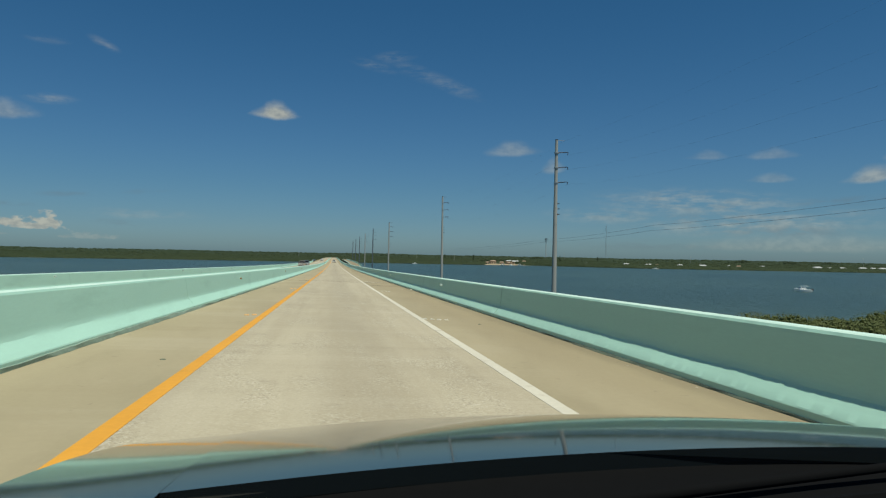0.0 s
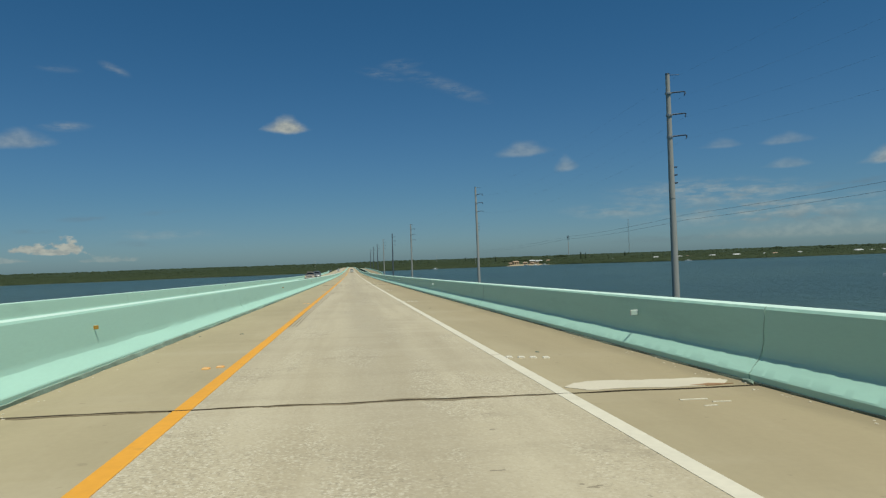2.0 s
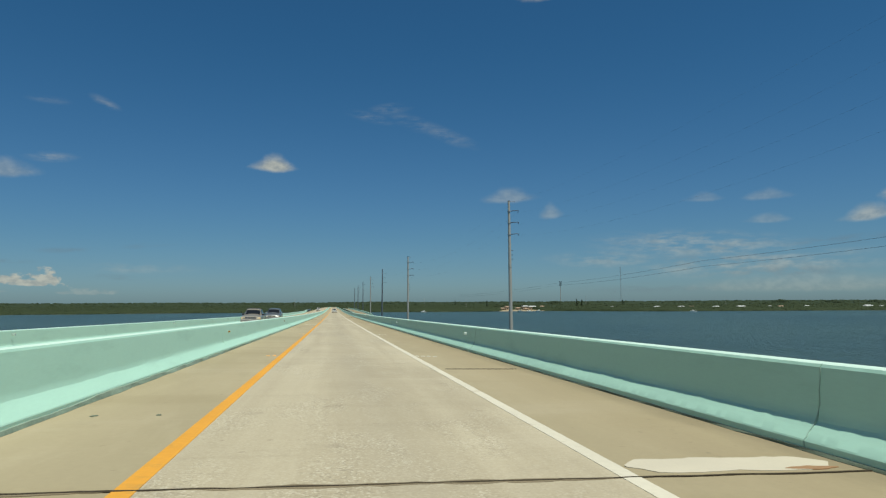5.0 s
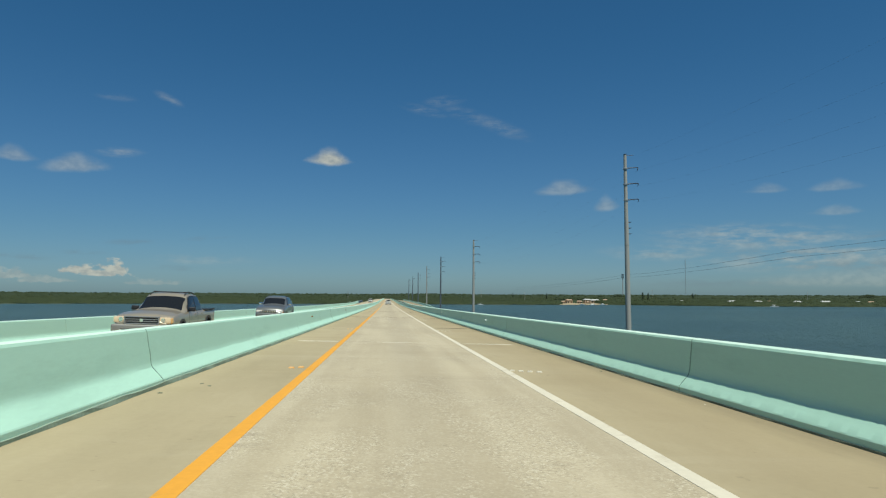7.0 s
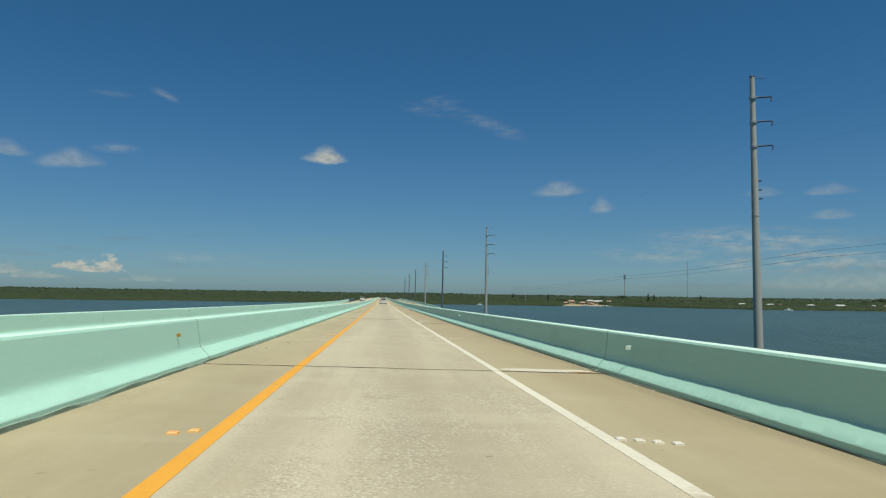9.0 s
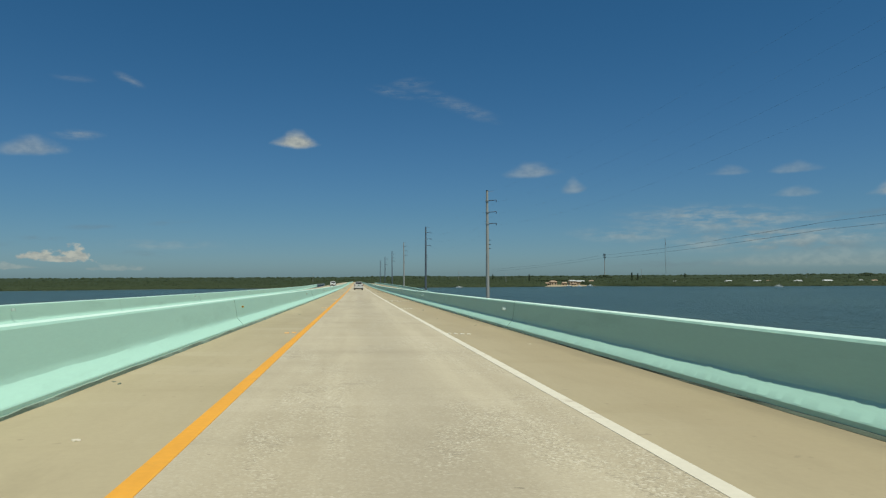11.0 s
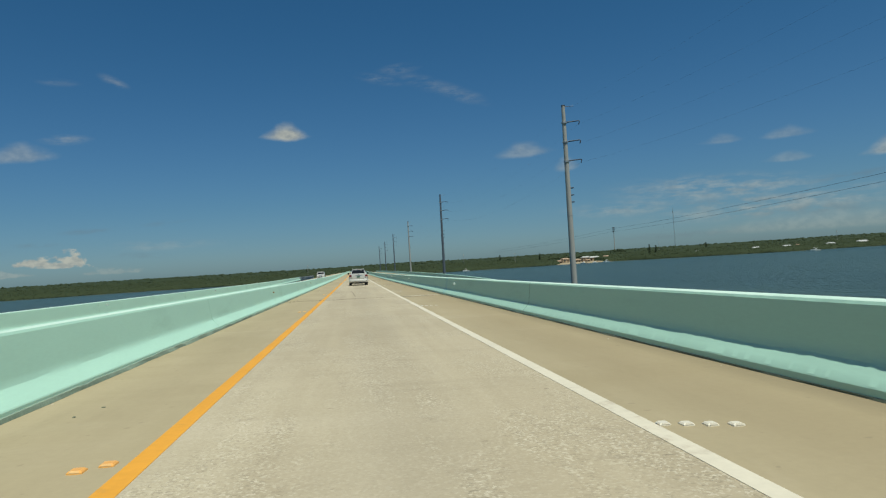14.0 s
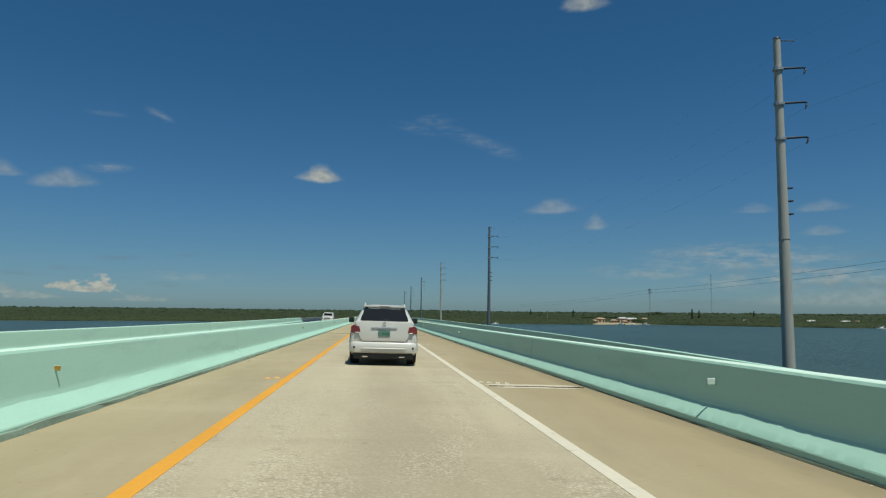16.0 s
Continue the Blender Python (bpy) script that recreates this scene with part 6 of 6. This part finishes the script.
def smooth_car(name, label, category, paint, L, tops, belts, halves, sill, wr, axles, screens, windows, mirror, mirror_mat):
    """A car with one curved skin, nose to +y, y = 0 at the rear. screens: panes across the car; windows: panes of each side."""
    t = thing(name, label, category)
    S = body_surface(tops, belts, halves, sill)
    n = 90
    levels = [k * 0.5 for k in range(25)]
    rings = []
    for i in range(n + 1):
        y = L * (0.5 - 0.5 * math.cos(math.pi * i / n)) if i in (0, n) else L * i / n
        ring = [S(y, s, 1) for s in levels] + [S(y, s, -1) for s in levels[-2::-1]]
        rings.append(ring)
    part("body", loft(bmesh.new(), rings), paint, t, smooth_angle=38)
    for pane_name, c, s0, tag in screens:
        part(pane_name, surface_patch(S, c, s0, 12, 0.006, 10, 8, (1, -1)), M["glass"], t, tag, smooth_angle=60)
    w = max(h for _, h in halves)
    for side in (-1, 1):
        first, last = windows[0], windows[-1]
        part("window_surround", surface_patch(S, (first[0] - 0.05, last[1] + 0.06, first[2] - 0.05, last[3] + 0.04), 5.05, 8.0, 0.004, 16, 8, (side,)), M["black"], t, "black window surround", smooth_angle=60)
        for c in windows:
            part("side_window", surface_patch(S, c, 5.2, 7.85, 0.009, 8, 8, (side,)), M["glass"], t, "dark tinted side window", smooth_angle=60)
        my, mz = mirror
        x = abs(S(my, 5).x) + 0.10
        mir = part("mirror", box(bmesh.new(), side * x - 0.11, side * x + 0.11, my - 0.06, my + 0.06, mz, mz + 0.15, bevel=0.045, segments=3), mirror_mat, t, smooth_angle=60)
        part("mirror_glass", boxes((side * x - 0.08, side * x + 0.08, my - 0.068, my - 0.058, mz + 0.03, mz + 0.12)), M["glass"], mir)
        part("mirror_stalk", tube(bmesh.new(), (side * (x - 0.16), my + 0.02, mz + 0.03), (side * (x - 0.06), my, mz + 0.05), 0.025, 0.03, 8), M["black"], mir)
        for k, c in enumerate(windows):
            y = c[0] + 0.16
            p = S(y, 3.6)
            part("door_handle", box(bmesh.new(), side * (p.x + 0.008) - 0.022, side * (p.x + 0.008) + 0.022, y - 0.10, y + 0.10, p.z - 0.018, p.z + 0.018, bevel=0.012, segments=2), mirror_mat if mirror_mat is M["chrome"] else paint, t, smooth_angle=60)
            part("door_gap", surface_patch(S, (c[1] + 0.016, c[1] + 0.026, c[1] + 0.016, c[1] + 0.026), 1.0, 4.9, 0.003, 1, 10, (side,)), M["black"], t)
        part("sill_trim", surface_patch(S, (L * axles[0] + wr + 0.1, L * axles[1] - wr - 0.1, L * axles[0] + wr + 0.1, L * axles[1] - wr - 0.1), 0.1, 1.1, 0.008, 8, 3, (side,)), M["black"], t)
        for ya in axles:
            wheel_at(t, side * (w - 0.005), L * ya, wr, 0.24)
            bm = bmesh.new()
            m = 16
            loft(bm, [[(side * (w - 0.06), L * ya + rr * math.cos(math.pi * i / m), wr + rr * math.sin(math.pi * i / m)) for i in range(m + 1)] + [(side * (w + 0.012), L * ya + rr * math.cos(math.pi * (m - i) / m), wr + rr * math.sin(math.pi * (m - i) / m)) for i in range(m + 1)] for rr in (wr + 0.012, wr + 0.095)])
            part("wheel_arch", bm, M["black"], t, "black wheel arch flare", smooth_angle=50)
            part("wheel_well", tube(bmesh.new(), (side * (w - 0.30), L * ya, wr + 0.01), (side * (w + 0.003), L * ya, wr + 0.01), wr + 0.05, wr + 0.05, 20), M["scuttle_black"], t)
    part("underbody", boxes((-w + 0.28, w - 0.28, 0.25, L - 0.3, sill[1][1] - 0.06, sill[1][1] + 0.12)), M["black"], t)
    return t, S


def rails_on(t, S, y0, y1, mat, gap=0.05):
    for side in (-1, 1):
        bm = bmesh.new()
        ys = span(y0, y1, 10)
        pts = [S(y, 9.4, side) + Vector((0, 0, gap * min(1.0, 3.0 * min(k, 10 - k) / 10))) for k, y in enumerate(ys)]
        for a, b in zip(pts, pts[1:]):
            tube(bm, a, b, 0.017, 0.017, 6)
        part("roof_rail", bm, mat, t, "dark roof rail")


# oncoming grey estate car
grey_suv, S_ = smooth_car("suv", "dark grey metallic estate car with chrome mirrors", "suv", M["grey_car"], 4.72,
                          [(0, 1.04), (0.05, 1.18), (0.10, 1.26), (0.36, 1.62), (0.66, 1.72), (1.5, 1.775), (2.2, 1.755), (2.52, 1.67), (3.22, 1.23), (4.10, 1.13), (4.50, 1.05), (4.66, 0.94), (4.72, 0.80)],
                          [(0, 0.94), (0.10, 1.13), (0.6, 1.17), (3.0, 1.14), (4.10, 1.05), (4.55, 0.93), (4.72, 0.68)],
                          [(0, 0.84), (0.06, 0.90), (0.30, 0.955), (3.9, 0.955), (4.4, 0.93), (4.62, 0.84), (4.72, 0.72)],
                          [(0, 0.50), (0.25, 0.27), (4.40, 0.27), (4.72, 0.46)], 0.38, (0.165, 0.79),
                          [("windscreen", (2.58, 3.15, 2.58, 3.15), 8.45, "dark tinted windscreen"), ("rear_window", (0.11, 0.35, 0.11, 0.35), 8.6, "dark tinted rear window")],
                          [(0.32, 0.86, 0.62, 0.88), (0.91, 1.70, 0.93, 1.66), (1.76, 2.80, 1.72, 2.32)], (2.55, 1.17), M["chrome"])
for side in (-1, 1):
    hl = part("headlight", box(bmesh.new(), min(side * 0.44, side * 0.84), max(side * 0.44, side * 0.84), 4.50, 4.685, 0.72, 0.88, bevel=0.05, segments=2), M["clear_lamp"], grey_suv, "clear headlight", smooth_angle=50)
    part("turn_signal", box(bmesh.new(), min(side * 0.74, side * 0.86), max(side * 0.74, side * 0.86), 4.44, 4.61, 0.70, 0.86, bevel=0.03), M["amber_lamp"], hl)
    part("fog_lamp", tube(bmesh.new(), (side * 0.62, 4.60, 0.50), (side * 0.62, 4.745, 0.50), 0.05, 0.055, 12), M["clear_lamp"], grey_suv)
    part("tail_light", box(bmesh.new(), min(side * 0.66, side * 0.885), max(side * 0.66, side * 0.885), -0.005, 0.12, 0.88, 1.08, bevel=0.04, segments=2), M["red_lamp"], grey_suv, "red tail light", smooth_angle=50)
gr = part("grille", box(bmesh.new(), -0.43, 0.43, 4.60, 4.735, 0.73, 0.88, bevel=0.03), M["black"], grey_suv)
for k in range(7):
    x = -0.33 + k * 0.11
    part("grille_bar", boxes((x - 0.028, x + 0.028, 4.70, 4.75, 0.745, 0.865), bevel=0.006), M["chrome"], gr)
part("front_bumper", box(bmesh.new(), -0.86, 0.86, 4.44, 4.79, 0.42, 0.69, bevel=0.09, segments=3), M["grey_car"], grey_suv, smooth_angle=50)
part("air_intake", boxes((-0.50, 0.50, 4.76, 4.80, 0.45, 0.56), bevel=0.012), M["black"], grey_suv)
part("rear_bumper", box(bmesh.new(), -0.90, 0.90, -0.06, 0.34, 0.42, 0.68, bevel=0.09, segments=3), M["black"], grey_suv, smooth_angle=50)
rails_on(grey_suv, S_, 0.75, 2.25, M["black"], 0.035)
grey_suv.matrix_basis = on_deck(-8.02, 197.0, 0.0, 180)

# oncoming beige pickup
truck, S_ = smooth_car("pickup_truck", "beige metallic crew cab pickup with a dark roof rack", "pickup truck", M["beige_car"], 5.22,
                       [(0, 0.98), (0.05, 1.06), (1.34, 1.07), (1.42, 1.10), (1.56, 1.58), (1.80, 1.665), (2.5, 1.70), (2.85, 1.665), (3.05, 1.58), (3.68, 1.16), (4.4, 1.12), (4.95, 1.04), (5.14, 0.96), (5.22, 0.84)],
                       [(0, 0.92), (0.06, 1.04), (1.4, 1.055), (3.5, 1.06), (4.4, 1.03), (4.95, 0.95), (5.22, 0.72)],
                       [(0, 0.86), (0.08, 0.91), (4.4, 0.93), (4.9, 0.91), (5.12, 0.85), (5.22, 0.74)],
                       [(0, 0.52), (0.25, 0.33), (4.90, 0.33), (5.22, 0.50)], 0.39, (0.19, 0.80),
                       [("windscreen", (3.06, 3.62, 3.06, 3.62), 8.35, "dark tinted windscreen"), ("rear_window", (1.44, 1.56, 1.44, 1.56), 8.9, "dark tinted rear window")],
                       [(1.66, 2.36, 1.76, 2.34), (2.46, 3.38, 2.42, 2.90)], (3.22, 1.08), M["black"])
for side in (-1, 1):
    hl = part("headlight", box(bmesh.new(), min(side * 0.52, side * 0.86), max(side * 0.52, side * 0.86), 4.98, 5.19, 0.76, 0.95, bevel=0.05, segments=2), M["lit_look_lamp"], truck, "headlight with its warm glow painted on", smooth_angle=50)
    part("turn_signal", box(bmesh.new(), min(side * 0.74, side * 0.885), max(side * 0.74, side * 0.885), 4.94, 5.13, 0.745, 0.93, bevel=0.03), M["amber_lamp"], hl)
    part("reflector_bowl", tube(bmesh.new(), (side * 0.64, 5.06, 0.86), (side * 0.64, 5.196, 0.86), 0.05, 0.068, 14), M["chrome"], hl, smooth_angle=40)
    part("fog_lamp", tube(bmesh.new(), (side * 0.60, 5.10, 0.50), (side * 0.60, 5.295, 0.50), 0.05, 0.055, 12), M["clear_lamp"], truck)
    part("tail_light", box(bmesh.new(), min(side * 0.74, side * 0.88), max(side * 0.74, side * 0.88), -0.02, 0.10, 0.74, 1.02, bevel=0.03), M["red_lamp"], truck, "red tail light")
    part("bed_rim", box(bmesh.new(), min(side * 0.78, side * 0.90), max(side * 0.78, side * 0.90), 0.03, 1.36, 1.045, 1.105, bevel=0.02, segments=2), M["black"], truck, "black bed rail cap")
gr = part("grille", box(bmesh.new(), -0.50, 0.50, 5.08, 5.235, 0.74, 0.95, bevel=0.03), M["black"], truck)
part("grille_surround", boxes((-0.53, 0.53, 5.10, 5.25, 0.935, 0.965), (-0.53, 0.53, 5.10, 5.25, 0.725, 0.750), (-0.53, -0.495, 5.10, 5.248, 0.752, 0.933), (0.495, 0.53, 5.10, 5.248, 0.752, 0.933), bevel=0.006), M["rim"], gr, "bright metal grille frame")
for z in (0.80, 0.865):
    part("grille_bar", boxes((-0.49, 0.49, 5.20, 5.245, z, z + 0.022), bevel=0.004), M["rim"], gr)
part("emblem", tube(bmesh.new(), (0, 5.22, 0.844), (0, 5.262, 0.844), 0.06, 0.055, 14), M["chrome"], gr)
part("front_bumper", box(bmesh.new(), -0.90, 0.90, 4.92, 5.28, 0.44, 0.71, bevel=0.07, segments=3), M["dull_metal"], truck, "dull metal front bumper", smooth_angle=50)
part("air_intake", boxes((-0.62, 0.62, 5.25, 5.29, 0.47, 0.58), bevel=0.012), M["black"], truck)
part("bed_cover", boxes((-0.77, 0.77, 0.12, 1.36, 1.06, 1.09), bevel=0.008), M["black"], truck)
part("rear_bumper", box(bmesh.new(), -0.88, 0.88, -0.14, 0.2, 0.46, 0.66, bevel=0.05, segments=2), M["rim"], truck, smooth_angle=50)
rails_on(truck, S_, 1.75, 2.95, M["black"], 0.06)
for y in (2.0, 2.65):
    part("rack_bar", tube(bmesh.new(), S_(y, 9.4, -1) + Vector((0, 0, 0.06)), S_(y, 9.4, 1) + Vector((0, 0, 0.06)), 0.018, 0.018, 8), M["black"], truck)
truck.matrix_basis = on_deck(-8.02, 174.85, 0.0, 180)

far_car, w_, at_ = car("white estate car, small in the distance of the oncoming lane", "suv", M["white_car"], 4.70, 1.86, 1.70, 1.10, 1.07, 0.92, (0.10, 3.55), (0.34, 2.70), name="suv")
suv_rear(far_car, w_, at_, 1.10, 1.70, 0.22, M["white_car"])
far_car.matrix_basis = on_deck(-8.02, 463, 0.0, 180)

# the glossy black car whose bonnet the ride starts over
def bonnet_z(u, v):
    """Height of the bonnet over the road, u across from its middle, v ahead of the seat."""
    d = v - 1.3
    z = 0.9559 - 0.2098 * d - 0.0844 * d * d - 0.0802 * u * u + 0.0174 * u ** 6
    return z - 3.0 * max(0.0, v - 1.9) ** 2


def skin(us, vs, dz=0.0, thick=0.03, arch=0.0):
    """A curved panel with thickness; arch bows its rear edge forwards in the middle."""
    rings = []
    for k, v in enumerate(vs):
        f = 1 - k / (len(vs) - 1)
        row = [(u, v + f * arch * (1 - (u / 0.9) ** 2)) for u in us]
        top = [(u, q, bonnet_z(u, q) + dz) for u, q in row]
        rings.append(top + [(u, q, z - thick) for u, q, z in top[::-1]])
    return loft(bmesh.new(), rings)


def black_car_front():
    t = thing("car", "glossy black car front with a smooth reflecting bonnet", "car")
    part("bonnet", skin(span(-0.685, 0.685, 30), span(0.648, 2.06, 40), 0.0, 0.02, 0.04), M["black_car"], t, "mirror-bright black bonnet", smooth_angle=40)
    for side in (-1, 1):
        lo, hi = (-0.90, -0.689) if side < 0 else (0.689, 0.90)
        wing = part("wing", skin(span(lo, hi, 10), span(0.56, 2.06, 40), -0.003, 0.02), M["black_car"], t, smooth_angle=40)
        rings = []
        for v in span(0.56, 2.06, 30):
            z = bonnet_z(0.90, v) - 0.004
            low = max(0.26, 0.33 + math.sqrt(max(0.0, 0.37 ** 2 - (v - 1.52) ** 2)))
            rings.append([(side * 0.899, v, z), (side * 0.925, v, z - 0.07), (side * 0.93, v, (z + low) / 2), (side * 0.915, v, low), (side * 0.87, v, low), (side * 0.87, v, z - 0.03)])
        part("wing_side", loft(bmesh.new(), rings), M["black_car"], wing, smooth_angle=40)
        wheel_at(t, side * 0.90, 1.52, 0.33, 0.22)
        part("headlight", box(bmesh.new(), min(side * 0.50, side * 0.84), max(side * 0.50, side * 0.84), 2.03, 2.13, 0.58, 0.70, bevel=0.03), M["clear_lamp"], t, "clear headlight")
    part("front_bumper", box(bmesh.new(), -0.90, 0.90, 2.00, 2.20, 0.24, 0.57, bevel=0.08, segments=3), M["black_car"], t, smooth_angle=50)
    part("grille", box(bmesh.new(), -0.46, 0.46, 2.04, 2.12, 0.575, 0.71, bevel=0.02), M["black"], t)
    part("bulkhead", boxes((-0.84, 0.84, 0.575, 0.615, 0.26, 0.985)), M["black"], t)
    # scuttle behind the bonnet, with the wipers parked on it
    rows = []
    for u in span(-0.86, 0.86, 24):
        e = 0.04 * (1 - (u / 0.9) ** 2)
        rows.append([(u, 0.650 + e, bonnet_z(u, 0.66) - 0.022), (u, 0.56 + e, bonnet_z(u, 0.60) - 0.036), (u, 0.39 + e, bonnet_z(u, 0.58) - 0.050), (u, 0.39 + e, bonnet_z(u, 0.58) - 0.09), (u, 0.650 + e, bonnet_z(u, 0.66) - 0.06)])
    part("scuttle", loft(bmesh.new(), rows), M["scuttle_black"], t, "matt black scuttle panel", smooth_angle=40)
    rows = []
    for u in span(-0.79, -0.49, 10):
        f = (u + 0.79) / 0.30
        y1, y0 = 0.646 + 0.017 * f, 0.588 + 0.060 * f
        rows.append([(u, y1, bonnet_z(u, 0.66) - 0.026), (u, y0, bonnet_z(u, 0.62) - 0.030), (u, y0, bonnet_z(u, 0.62) - 0.045), (u, y1, bonnet_z(u, 0.66) - 0.04)])
    part("scuttle_cover", loft(bmesh.new(), rows), M["scuttle_grey"], t, "pale sunlit scuttle cover", smooth_angle=40)
    for x0, y0, x1, y1 in ((-0.40, 0.56, 0.16, 0.645), (0.12, 0.55, 0.66, 0.625)):
        arm = part("wiper_arm", tube(tube(bmesh.new(), (x0, y0, 1.012), (x0 + 0.05, y0 + 0.01, 1.030), 0.020, 0.014, 8), (x0 + 0.03, y0 + 0.005, 1.028), (x1, y1, bonnet_z(x1, 0.66) - 0.006), 0.007, 0.005, 8), M["scuttle_black"], t, smooth_angle=50)
        part("wiper_blade", tube(bmesh.new(), (x0 + 0.16, y0 - 0.02, 1.030), (x1 + 0.18, y1 - 0.03, bonnet_z(x1 + 0.18, 0.62) - 0.012), 0.006, 0.006, 6), M["scuttle_black"], arm)
    return t


black_car_front().matrix_basis = on_deck(0.2441, 0.25)
